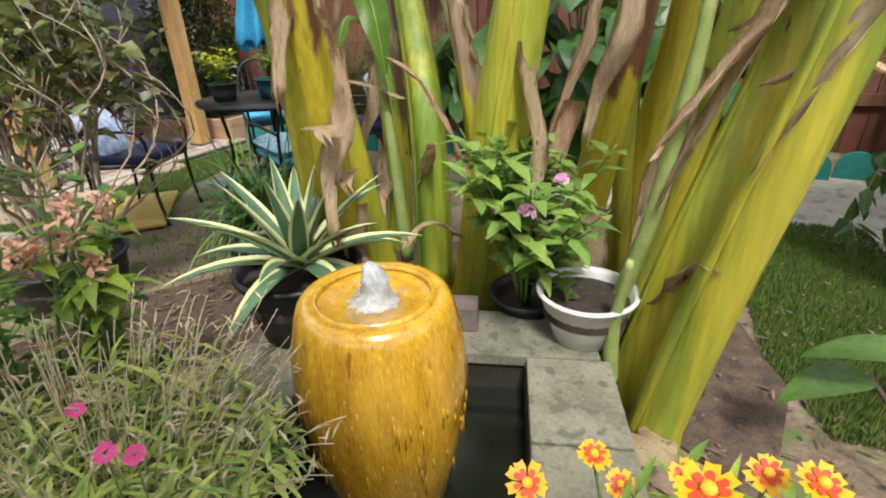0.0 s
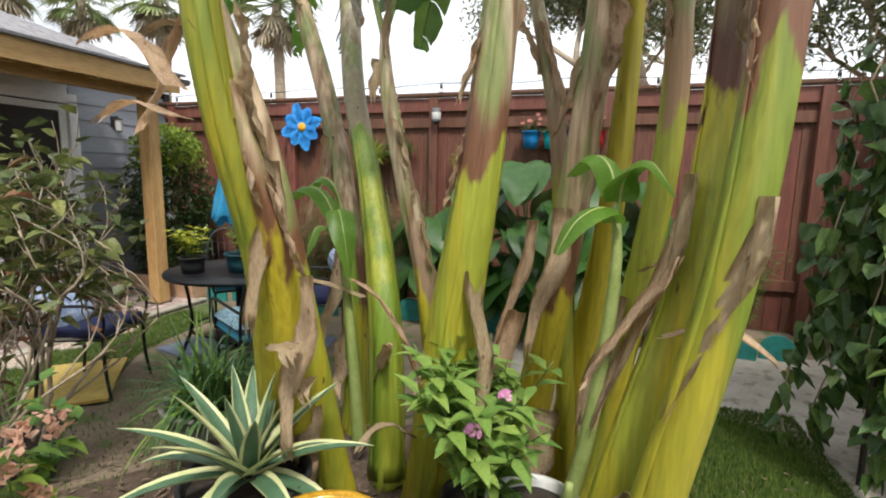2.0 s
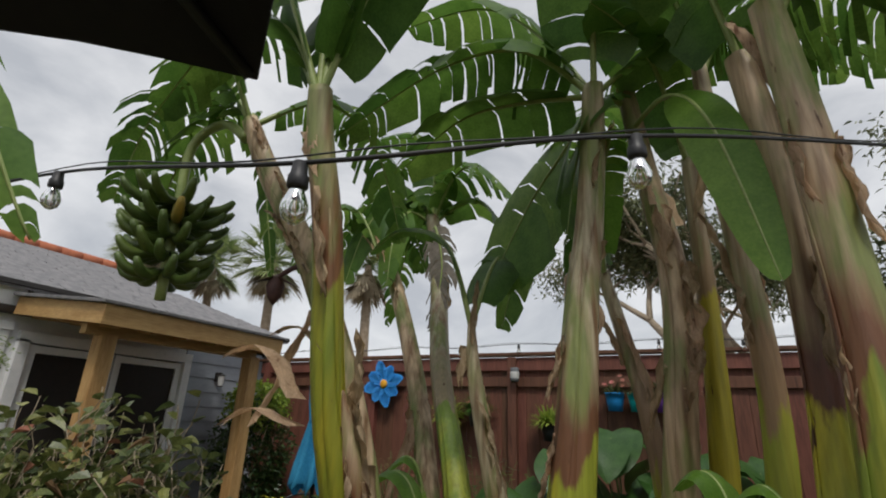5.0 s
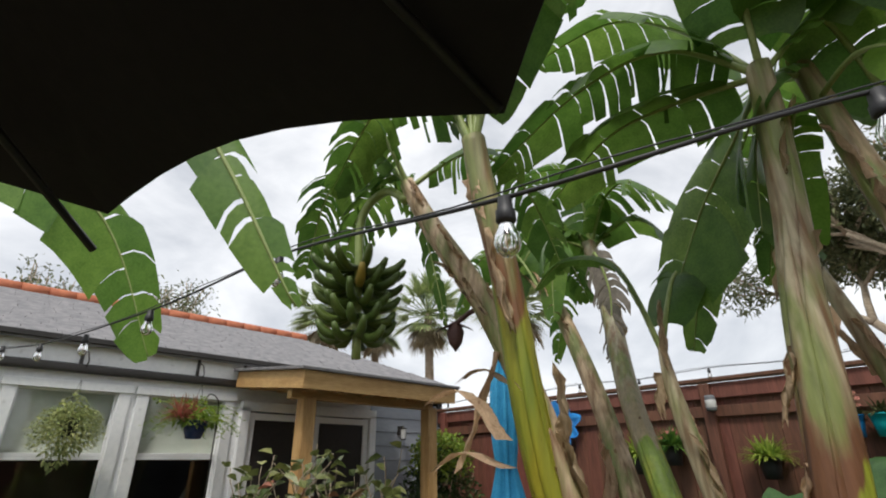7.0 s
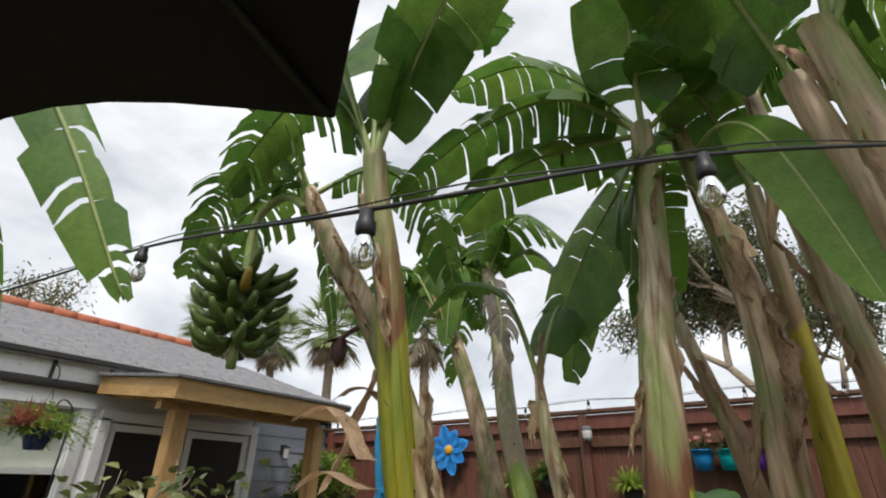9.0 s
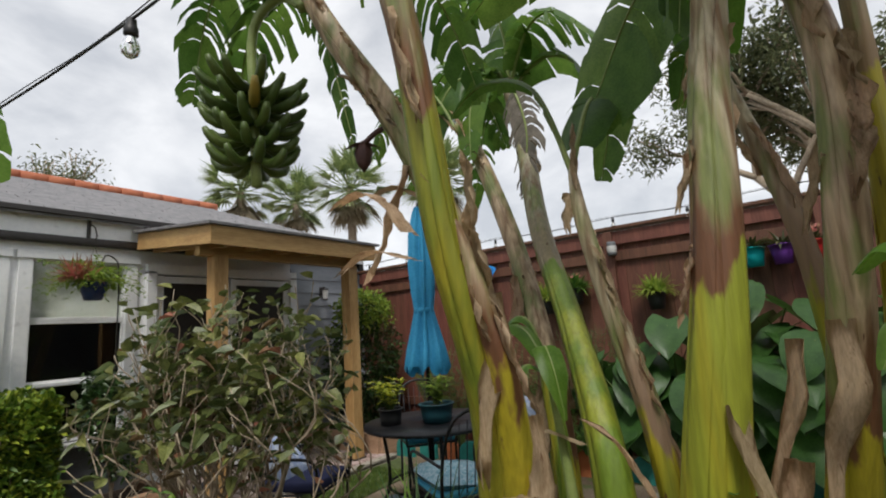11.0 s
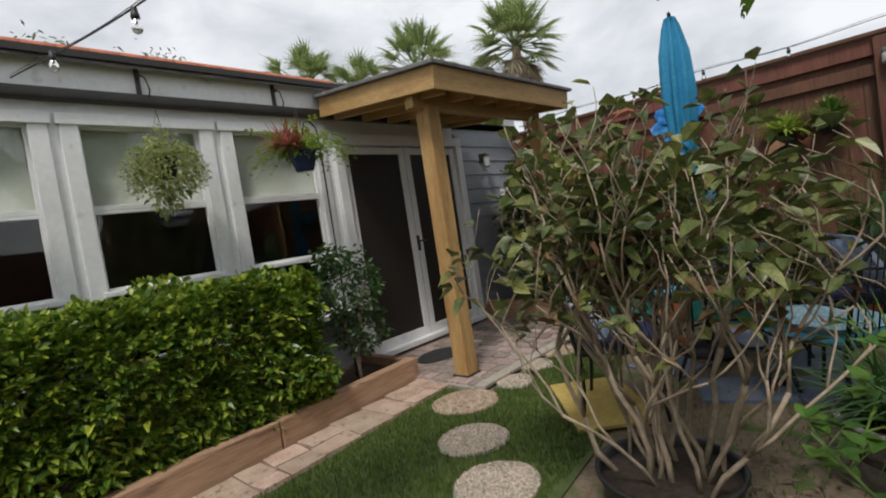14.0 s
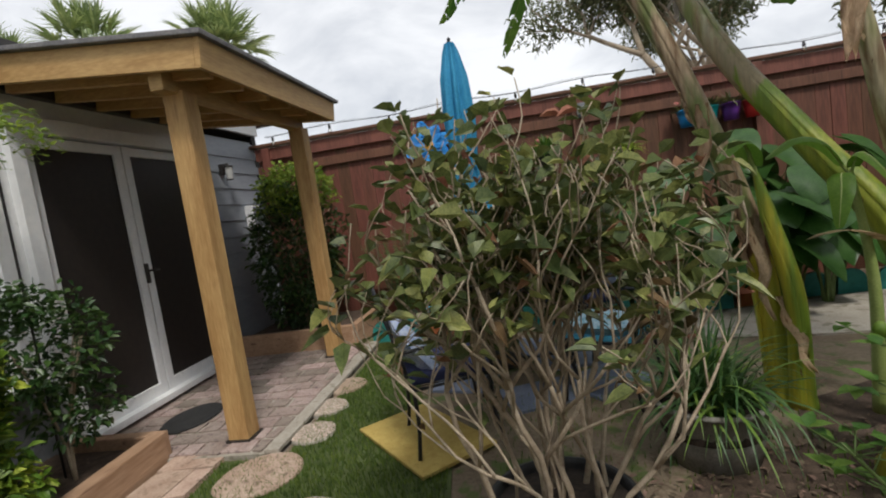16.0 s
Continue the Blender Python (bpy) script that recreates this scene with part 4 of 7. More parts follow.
leaves_for("J",
           ([(-0.34, 2.98, 2.89), (-0.15, 2.97, 3.17), (0.0671, 3.02, 3.02), (0.25, 3.07, 2.56)], 0.48, 0.85, None),
           ([(-0.34, 2.98, 2.89), (-0.29, 2.84, 3.30), (-0.23, 2.71, 3.39), (-0.03, 2.36, 3.34)], 0.48, 0.5, None))

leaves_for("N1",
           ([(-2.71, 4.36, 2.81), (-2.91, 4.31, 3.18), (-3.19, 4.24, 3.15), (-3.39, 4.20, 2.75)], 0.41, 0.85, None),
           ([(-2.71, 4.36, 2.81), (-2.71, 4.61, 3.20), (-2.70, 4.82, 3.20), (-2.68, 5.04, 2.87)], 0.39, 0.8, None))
leaves_for("B",
           ([BTOP, (-2.5, 4.55, 3.3), (-3.1, 4.8, 3.35), (-3.75, 5.05, 2.72)], 0.34, 0.95, None),
           ([BTOP, (-2.4, 4.7, 3.35), (-2.85, 5.1, 3.3), (-3.3, 5.45, 2.5)], 0.36, 0.95, None))
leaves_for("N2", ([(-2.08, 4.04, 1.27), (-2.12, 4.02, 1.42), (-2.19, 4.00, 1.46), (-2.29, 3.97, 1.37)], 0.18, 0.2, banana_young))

# young suckers with small bright leaves
for label, stem_pts, rr, defs in (
        ("young banana sucker with bright green leaves", [(-0.80, 3.20, 0.10), (-0.69, 3.11, 0.65), (-0.64, 3.08, 1.17), (-0.65, 3.10, 1.41)], 0.028,
         [([(-0.64, 3.10, 1.38), (-0.67, 3.13, 1.51), (-0.72, 3.16, 1.55), (-0.79, 3.20, 1.49)], 0.15), ([(-0.64, 3.10, 1.38), (-0.63, 3.08, 1.49), (-0.57, 3.06, 1.53), (-0.50, 3.04, 1.44)], 0.14), ([(-0.64, 3.10, 1.33), (-0.68, 3.02, 1.40), (-0.75, 2.94, 1.37), (-0.80, 2.90, 1.28)], 0.11)]),
        ("young banana sucker with a folded leaf", [(-1.79, 3.67, 0.10), (-1.81, 3.63, 0.73), (-1.87, 3.64, 1.24)], 0.03,
         [([(-1.87, 3.64, 1.22), (-1.96, 3.66, 1.38), (-2.07, 3.68, 1.42), (-2.19, 3.69, 1.35)], 0.16), ([(-1.87, 3.64, 1.22), (-1.85, 3.60, 1.32), (-1.79, 3.54, 1.21), (-1.76, 3.53, 1.02)], 0.13), ([(-1.87, 3.64, 1.19), (-1.94, 3.58, 1.24), (-1.97, 3.54, 1.16), (-2.00, 3.52, 1.01)], 0.1)]),
        ("pale green banana shoot beside the basin", [(-0.74, 3.02, 0.12), (-0.75, 3.00, 0.34), (-0.73, 2.94, 0.60)], 0.026, [])):
    b0 = Vector(stem_pts[0])
    sk = thing("banana_sucker", b0, label, "banana plant", "banana suckers")
    bm = bmesh.new()
    pp = rel(b0, *curve_points(stem_pts, 12))
    tube(bm, pp, [rr * (1.15 - 0.75 * i / (len(pp) - 1)) for i in range(len(pp))], 12)
    part("shoot", bm, banana_rib, sk)
    for pts, wd in defs:
        banana_leaf(sk, rel(b0, *pts), wd, 0.1, banana_young, 0.005)

# dry peeling sheaths at the places where they hang
for key, items in dict(
        A=[((-1.81, 2.68, 1.71), (-0.6, -0.1, 0.75), 0.41, 0.13, 1.5), ((-1.81, 2.68, 1.63), (-0.8, -0.1, 0.3), 0.34, 0.11, 1.2), ((-1.66, 2.86, 0.94), (0.5, -0.3, 0.1), 0.16, 0.11, 1.0)],
        A2=[((-1.61, 2.94, 1.15), (0.12, -0.12, -0.9), 0.57, 0.10, 0.3), ((-1.66, 2.86, 1.52), (0.1, -0.1, -0.9), 0.52, 0.09, 0.2), ((-1.69, 3.02, 0.76), (0.5, -0.4, 0.15), 0.18, 0.10, 1.2), ((-1.70, 3.09, 0.61), (0.25, -0.3, -0.9), 0.48, 0.11, 0.3), ((-1.92, 3.12, 0.42), (-0.5, -0.5, -0.2), 0.25, 0.11, 0.6)],
        FRUIT=[((-2.04, 3.05, 1.93), (-0.7, -0.1, 0.5), 0.34, 0.11, 1.4), ((-2.09, 3.02, 2.07), (-0.3, -0.2, -0.9), 0.48, 0.13, 0.5)],
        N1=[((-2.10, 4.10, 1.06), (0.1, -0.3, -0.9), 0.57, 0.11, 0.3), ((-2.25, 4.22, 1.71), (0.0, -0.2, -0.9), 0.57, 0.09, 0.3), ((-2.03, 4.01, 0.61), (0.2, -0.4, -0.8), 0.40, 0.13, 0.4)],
        B=[((-1.73, 3.63, 0.91), (-0.8, -0.3, 0.35), 0.46, 0.08, 0.6), ((-1.63, 3.55, 0.55), (0.3, -0.2, 0.8), 0.34, 0.09, 1.0)],
        C=[((-1.38, 3.69, 0.63), (0.3, -0.3, 0.9), 0.40, 0.07, 0.7), ((-1.42, 3.70, 0.42), (0.1, -0.5, 0.8), 0.29, 0.08, 1.6)],
        D=[((-1.32, 3.31, 0.67), (-0.3, -0.2, 0.9), 0.52, 0.07, 0.5), ((-1.13, 3.26, 1.15), (0.25, -0.1, -0.9), 0.69, 0.11, 0.2), ((-1.38, 3.34, 0.42), (-0.2, -0.6, 0.6), 0.32, 0.09, 1.7)],
        F=[((-1.00, 3.57, 0.93), (-0.1, -0.2, -1), 0.69, 0.12, 0.2), ((-0.82, 3.48, 1.37), (0.0, -0.2, -1), 0.57, 0.10, 0.2), ((-0.87, 3.53, 0.53), (0.1, -0.4, -0.8), 0.39, 0.15, 0.5), ((-0.94, 3.61, 1.31), (-0.1, -0.1, -0.9), 0.57, 0.10, 0.2)],
        H=[((-0.54, 3.41, 1.16), (0.4, -0.2, 0.3), 0.23, 0.08, 1.0), ((-0.60, 3.43, 1.06), (-0.1, -0.2, -0.9), 0.52, 0.09, 0.4)],
        I=[((-0.48, 3.01, 1.28), (-0.4, -0.1, -0.75), 0.46, 0.09, 0.4), ((-0.51, 2.98, 1.06), (0.4, -0.3, 0.3), 0.29, 0.10, 1.8), ((-0.46, 3.03, 1.50), (-0.15, -0.1, -1), 0.80, 0.08, 0.2), ((-0.63, 3.04, 0.43), (0.2, -0.4, 0.8), 0.34, 0.11, 0.8)],
        J=[((-0.56, 2.81, 0.12), (-0.4, -0.5, 0.2), 0.23, 0.16, 0.9), ((-0.34, 2.80, 1.45), (-0.2, -0.1, -1), 0.57, 0.09, 0.2)],
).items():
    ob, base = STEMS[key]
    for at, way, ln, wd, cu in items:
        sheath(ob, Vector(at) - base, way, ln, wd, cu)

# the fruit bunch
banana_skin = material("unripe_skin", (0.05, 0.09, 0.015), (0.1, 0.15, 0.03), 0.05, 0.45, bump=0.15, vary=0.15, spots=(0.04, 0.05, 0.015), spot_level=0.68)
banana_ripe = material("ripe_skin", (0.38, 0.26, 0.04), (0.24, 0.2, 0.04), 0.05, 0.5, bump=0.15)
bud_purple = material("bud_purple", (0.06, 0.025, 0.025), (0.12, 0.06, 0.05), 0.04, 0.6)
bunch = thing("banana_bunch", (-2.909, 2.866, 2.643), "large hanging bunch of unripe green bananas", "banana bunch")
bm = bmesh.new()
tube(bm, curve_points([(0.32, 0.06, 0.32), (0.16, 0.04, 0.44), (0.0, 0, 0.32), (0, 0, -0.05), (0.02, 0, -0.5)], 16), 0.024, 8)
part("fruit_stalk", bm, banana_rib, bunch)
for tier in range(5):
    z = 0.0 - tier * 0.088
    count = 13 - tier
    for k in range(count):
        az = 360 * k / count + tier * 23 + rnd(-6, 6)
        out = heading(az, -12 + rnd(-8, 8))
        s0 = out * 0.03 + Vector((0, 0, z))
        ln = 0.225 - 0.014 * tier
        bend = [s0, s0 + out * ln * 0.45 + Vector((0, 0, -0.02)), s0 + out * ln * 0.85 + Vector((0, 0, 0.015)), s0 + out * ln * 1.05 + Vector((0, 0, 0.07))]
        pp = curve_points(bend, 8)
        bm = bmesh.new()
        n = len(pp)
        tube(bm, pp, [0.008 + 0.0175 * math.sin(math.pi * (0.1 + 0.82 * i / (n - 1))) for i in range(n)], 6)
        part("banana", bm, banana_ripe if tier == 1 and 315 < az % 360 < 350 else banana_skin, bunch)
pod = thing("banana_flower", (-2.359, 3.044, 2.218), "dried purple-brown banana flower bud on its stalk", "flower bud")
bm = bmesh.new()
tube(bm, curve_points([(0.22, 0.05, 0.06), (0.1, 0.02, 0.08), (0, 0, 0.03)], 8), 0.012, 6)
lathe(bm, [(0.0, 0.05), (0.03, 0.03), (0.042, -0.01), (0.03, -0.06), (0.0, -0.1)], 10)
part("bud", bm, bud_purple, pod)
leaf_bm = bmesh.new()
for a in (10, 130, 250):
    leaf(leaf_bm, (0, 0, 0.02), heading(a, -10), 0.11, 0.06, 0.5, 0.4, 4)
part("bract", leaf_bm, bud_purple, pod)

# neighbouring bananas whose leaves hang into the walk
for base, top, defs in (
        ((-4.10, 0.03, 0.00), (-4.05, 0.18, 2.78), [([(-4.05, 0.18, 2.73), (-3.85, 0.88, 3.14), (-3.60, 1.68, 2.89), (-3.49, 2.08, 2.14)], 0.44, 0.5, banana_young), ([(-4.05, 0.18, 2.73), (-3.88, 0.5, 3.17), (-3.62, 0.8, 3.18), (-3.42, 1.04, 2.93)], 0.46, 0.5, None)]),
        ((-2.45, -0.27, 0.00), (-2.35, -0.12, 2.58), [([(-2.35, -0.12, 2.53), (-2.10, 0.78, 2.78), (-1.77, 1.48, 2.43), (-1.55, 1.78, 1.89)], 0.19, 0.9, banana_young), ([(-2.35, -0.12, 2.53), (-2.30, 0.68, 2.78), (-2.10, 1.28, 2.58), (-1.95, 1.53, 2.20)], 0.15, 0.9, banana_young)])):
    ob, b0 = banana_plant([base, Vector(base).lerp(Vector(top), 0.5), top], [0.09, 0.07, 0.05], OLIVE_S, GREEN_S, 1.3, BROWN_S, TAN_S, "green banana plant with long drooping leaves", 2.0 + base[0])
    for pts, wd, torn, mat in defs:
        banana_leaf(ob, rel(b0, *pts), wd, torn, mat, face=Vector((0.8, -0.8, 0.5)))

# ---- fountain and basin ----
BT = 14.5
glaze = material("glaze", (0.34, 0.16, 0.01), (0.58, 0.34, 0.025), 0.03, 0.24, bump=0.5, stretch=(1, 1, 0.13), spots=(0.22, 0.1, 0.012), spot_level=0.67, coat=0.5)
black_plastic = material("black_plastic", (0.012, 0.013, 0.014), (0.03, 0.031, 0.033), 0.08, 0.5, bump=0.15)
pot_white = material("pot_white", (0.62, 0.61, 0.58), (0.74, 0.73, 0.7), 0.1, 0.4, bump=0.1, spots=(0.42, 0.4, 0.35), spot_level=0.68)
pot_soil = material("pot_soil", (0.01, 0.007, 0.005), (0.055, 0.037, 0.025), 0.02, 0.95, bump=1.0)
paver = material("paver", (0.1, 0.075, 0.07), (0.17, 0.13, 0.12), 0.06, 0.85, bump=0.5)
terracotta = material("terracotta", (0.45, 0.15, 0.06), (0.6, 0.24, 0.11), 0.08, 0.75, bump=0.2)
water_mat = material("water", (0.006, 0.008, 0.006), (0.012, 0.014, 0.01), 0.05, 0.06, bump=0.25)
# wet kerb stone, with the shade inside the sunken basin put into its colour
wet_shaded_wall = material("wet_shaded_wall", (0.014, 0.013, 0.009), (0.04, 0.037, 0.024), 0.08, 0.55, bump=0.5)
basin = enlarge(thing("fountain_basin", (-1.246, 2.496, 0.000), "sunken square water basin edged with grey stone slabs", "basin", turn=BT), 1.22, 1.0)
# near-black walls carry the basin's inner shade in their colour
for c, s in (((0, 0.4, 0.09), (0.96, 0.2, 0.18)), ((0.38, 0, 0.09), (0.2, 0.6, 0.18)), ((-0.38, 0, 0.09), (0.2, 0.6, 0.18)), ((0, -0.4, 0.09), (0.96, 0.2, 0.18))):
    part("kerb_wall", boxes((c, s)), wet_shaded_wall, basin, smooth=False)
for c, s in (((-0.24, 0.395, 0.2), (0.47, 0.215, 0.045)), ((0.24, 0.395, 0.2), (0.47, 0.215, 0.045)), ((0.39, 0.14, 0.2), (0.215, 0.285, 0.045)), ((0.39, -0.155, 0.2), (0.215, 0.29, 0.045)), ((-0.39, 0.14, 0.2), (0.215, 0.285, 0.045)), ((-0.39, -0.155, 0.2), (0.215, 0.29, 0.045)), ((-0.24, -0.41, 0.2), (0.47, 0.215, 0.045)), ((0.24, -0.41, 0.2), (0.47, 0.215, 0.045))):
    part("slab", boxes((c, s, 0.006)), slab_stone, basin, smooth=False)
part("water", boxes(((0, 0, 0.04), (0.57, 0.6, 0.06))), water_mat, basin, "dark still water", smooth=False)
urn = enlarge(thing("fountain_urn", (-1.262, 2.462, 0.05), "tall amber-glazed ceramic fountain urn in the basin", "fountain", turn=10), 1.22)
bm = bmesh.new()
lathe(bm, [(0.0, 0.0), (0.116, 0.0), (0.125, 0.02), (0.15, 0.14), (0.166, 0.25), (0.172, 0.33), (0.163, 0.42), (0.149, 0.475), (0.143, 0.492), (0.135, 0.5), (0.121, 0.503), (0.116, 0.5), (0.108, 0.495), (0.1, 0.493), (0.04, 0.488), (0.03, 0.46), (0.0, 0.45)], 56)
part("body", bm, glaze, urn)
bm = bmesh.new()
for z, r in ((0.506, 0.108), (0.5, 0.133)):
    lathe(bm, [(r - 0.004, z - 0.008), (r - 0.002, z), (r + 0.003, z), (r + 0.005, z - 0.01)], 56)
part("rim", bm, glaze, urn)
bm = bmesh.new()
for k in range(120):
    a = rnd(0, 6.28)
    z = rnd(0.12, 0.42)
    r = 0.1655 if z > 0.25 else 0.158
    r = np.interp(z, [0.14, 0.25, 0.33, 0.42], [0.15, 0.166, 0.172, 0.163]) + 0.0002
    h = rnd(0.015, 0.05)
    p = Vector((r * math.cos(a), r * math.sin(a), z))
    tube(bm, [p, p + Vector((0, 0, -h))], 0.0016, 4)
tagged(part("glaze_relief", bm, glaze, urn), kind="stuff")
foam = material("foam", (0.5, 0.52, 0.53), (0.85, 0.86, 0.87), 0.012, 0.15, bump=0.6, translucent=0.55)
jet = enlarge(thing("water_jet", (-1.262, 2.462, 0.645), "white bubbling water jet on top of the urn", "water jet"), 1.22)
bm = bmesh.new()
rings = []
for i, (r, z) in enumerate(((0.068, -0.012), (0.052, -0.002), (0.032, 0.008), (0.024, 0.02), (0.022, 0.034), (0.023, 0.047), (0.019, 0.058), (0.015, 0.067), (0.009, 0.074), (0.003, 0.078))):
    rings.append([bm.verts.new((r * (1 + 0.5 * noise.noise(Vector((3 * math.cos(a), 3 * math.sin(a), z * 60)))) * math.cos(a) + 0.006 * math.sin(z * 50), r * (1 + 0.5 * noise.noise(Vector((3 * math.cos(a), 3 * math.sin(a), z * 60)))) * math.sin(a), z + 0.008 * noise.noise(Vector((5 * math.cos(a), 5 * math.sin(a), i))))) for a in [2 * math.pi * k / 28 for k in range(28)]])
for a, b in zip(rings, rings[1:]):
    for k in range(28):
        bm.faces.new((a[k], a[(k + 1) % 28], b[(k + 1) % 28], b[k]))
bm.faces.new(rings[-1])
part("plume", bm, foam, jet)
bm = bmesh.new()
for k in range(60):
    a, d = rnd(0, 6.28), abs(random.gauss(0, 0.022)) + 0.012
    r0 = bmesh.ops.create_icosphere(bm, subdivisions=1, radius=rnd(0.0012, 0.0032))
    bmesh.ops.transform(bm, matrix=Matrix.Translation((d * math.cos(a), d * math.sin(a), max(0.002, 0.07 - 1.4 * d + rnd(-0.02, 0.02)))), verts=r0["verts"])
tagged(part("spray", bm, foam, jet), kind="stuff")
bk = enlarge(thing("paver_brick", (-1.301, 3.010, 0.223), "dark brown paving brick lying on the basin slab", "brick", turn=BT), 1.22)
part("brick_body", boxes(((0, 0, 0.04), (0.17, 0.075, 0.08), 0.006)), paver, bk, smooth=False)


def pot(name, at, r, h, mat, label, taper=0.75, rim=0.012, cat="plant pot", soil_z=0.85):
    ob = thing(name, at, label, cat)
    bm = bmesh.new()
    rb = r * taper
    lathe(bm, [(0, 0), (rb, 0), (rb + (r - rb) * 0.5, h * 0.45), (r, h * 0.93), (r + rim, h * 0.94), (r + rim, h), (r - 0.004, h), (r - 0.01, h * 0.9), (rb * 0.95, 0.02), (0, 0.02)], 36)
    part("body", bm, mat, ob)
    bm = bmesh.new()
    rs_ = rb + (r - rb) * soil_z - 0.008
    lathe(bm, [(0, h * soil_z + 0.012), (rs_ * 0.5, h * soil_z + 0.006), (rs_, h * soil_z - 0.006), (rs_, h * 0.5)], 24)
    part("soil", bm, pot_soil, ob)
    return ob


agave_leaf = material("agave_leaf", (0.05, 0.11, 0.06), (0.09, 0.17, 0.09), 0.06, 0.45, bump=0.15, stretch=(1, 1, 1))
agave_edge = material("agave_edge", (0.5, 0.52, 0.24), (0.62, 0.62, 0.34), 0.05, 0.5, bump=0.1)
pot("agave_pot", (-1.786, 2.839, 0.223), 0.205, 0.25, black_plastic, "black plastic pot holding a variegated agave")
ag = enlarge(thing("agave", (-1.766, 2.829, 0.45), "variegated agave with cream-edged blue-green leaves", "agave"), 1.2)
for k in range(25):
    ring_ = k / 25
    az = k * 137.5
    lift = 78 - 70 * (1 - ring_) ** 0.9
    ln = 0.2 + 0.15 * math.sin(math.pi * (0.25 + 0.6 * ring_))
    d = heading(az, lift)
    bm = bmesh.new()
    side = d.cross(Vector((0, 0, 1))).normalized()
    p = d * 0.02 + Vector((0, 0, 0.02))
    rows = []
    w0 = 0.026 + 0.009 * (1 - ring_)
    for i in range(8):
        u = i / 7
        w = w0 * (0.85 + 0.7 * u - 1.55 * u * u + 0.02)
        nrm = side.cross(d).normalized()
        th = 0.006 * (1 - u)
        rows.append([bm.verts.new(p + side * w * s + nrm * (0.35 * w * s * s - (th if abs(s) < 0.9 else 0))) for s in (-1, -0.72, 0, 0.72, 1)])
        p = p + d * ln / 7
        d = (d + Vector((0, 0, -0.11 * (1 - ring_) - 0.02))).normalized()
        side = (side - d * side.dot(d)).normalized()
    for a, b in zip(rows, rows[1:]):
        for q in range(4):
            bm.faces.new((a[q], a[q + 1], b[q + 1], b[q])).material_index = 1 if q in (0, 3) else 0
    part("leaf", bm, [agave_leaf, agave_edge], ag)

pot("white_pot", (-0.846, 3.095, 0.223), 0.155, 0.185, pot_white, "white glazed bowl pot with dark potting soil", 0.62, 0.01)
green_leaf = material("green_leaf", (0.06, 0.15, 0.02), (0.12, 0.25, 0.045), 0.05, 0.5, bump=0.1, translucent=0.35, island=0.35)
light_leaf = material("light_leaf", (0.16, 0.27, 0.03), (0.28, 0.4, 0.06), 0.05, 0.5, bump=0.1, translucent=0.4, island=0.35)
fresh_leaf = material("fresh_leaf", (0.1, 0.22, 0.03), (0.19, 0.34, 0.07), 0.05, 0.5, bump=0.1, translucent=0.4, island=0.3)
dark_leaf = material("dark_leaf", (0.025, 0.065, 0.015), (0.055, 0.12, 0.028), 0.05, 0.35, bump=0.15, translucent=0.2, island=0.4)
olive_leaf = material("olive_leaf", (0.045, 0.06, 0.018), (0.12, 0.13, 0.045), 0.05, 0.45, bump=0.15, translucent=0.25, island=0.5)
bush_leaf = material("bush_leaf", (0.06, 0.092, 0.022), (0.2, 0.235, 0.075), 0.05, 0.4, bump=0.15, translucent=0.22, island=0.5)
brown_leaf = material("brown_leaf", (0.14, 0.07, 0.03), (0.28, 0.17, 0.08), 0.05, 0.8, bump=0.3, translucent=0.2, island=0.5)
pale_bark = material("pale_bark", (0.26, 0.2, 0.135), (0.46, 0.38, 0.28), 0.04, 0.85, bump=0.5)
green_stem = material("green_stem", (0.07, 0.12, 0.03), (0.14, 0.2, 0.06), 0.05, 0.6)
straw = material("straw", (0.46, 0.39, 0.22), (0.66, 0.58, 0.38), 0.05, 0.8, translucent=0.3, island=0.3)


def flat_flower(bm, c, nrm, r, petals, mi=0, cup=0.2, wide=0.8, notch=True):
    """Petals round a centre, facing nrm."""
    nrm = Vector(nrm).normalized()
    a0 = nrm.cross(Vector((0.2, 0.1, 1))).normalized()
    b0 = nrm.cross(a0)
    for k in range(petals):
        a = 2 * math.pi * k / petals + rnd(-0.1, 0.1)
        d = a0 * math.cos(a) + b0 * math.sin(a)
        s = nrm.cross(d)
        w = r * math.sin(math.pi / petals) * wide
        pr = r * rnd(0.88, 1.08)
        v = [Vector(c) + d * r * 0.1, Vector(c) + d * pr * 0.6 - s * w * 0.8 + nrm * cup * r * 0.25, Vector(c) + d * pr - s * w * 0.75 + nrm * cup * r * 0.4, Vector(c) + d * pr * (0.92 if notch else 1.1) + nrm * cup * r * 0.5, Vector(c) + d * pr + s * w * 0.75 + nrm * cup * r * 0.4, Vector(c) + d * pr * 0.6 + s * w * 0.8 + nrm * cup * r * 0.25]
        bm.faces.new([bm.verts.new(p) for p in v]).material_index = mi


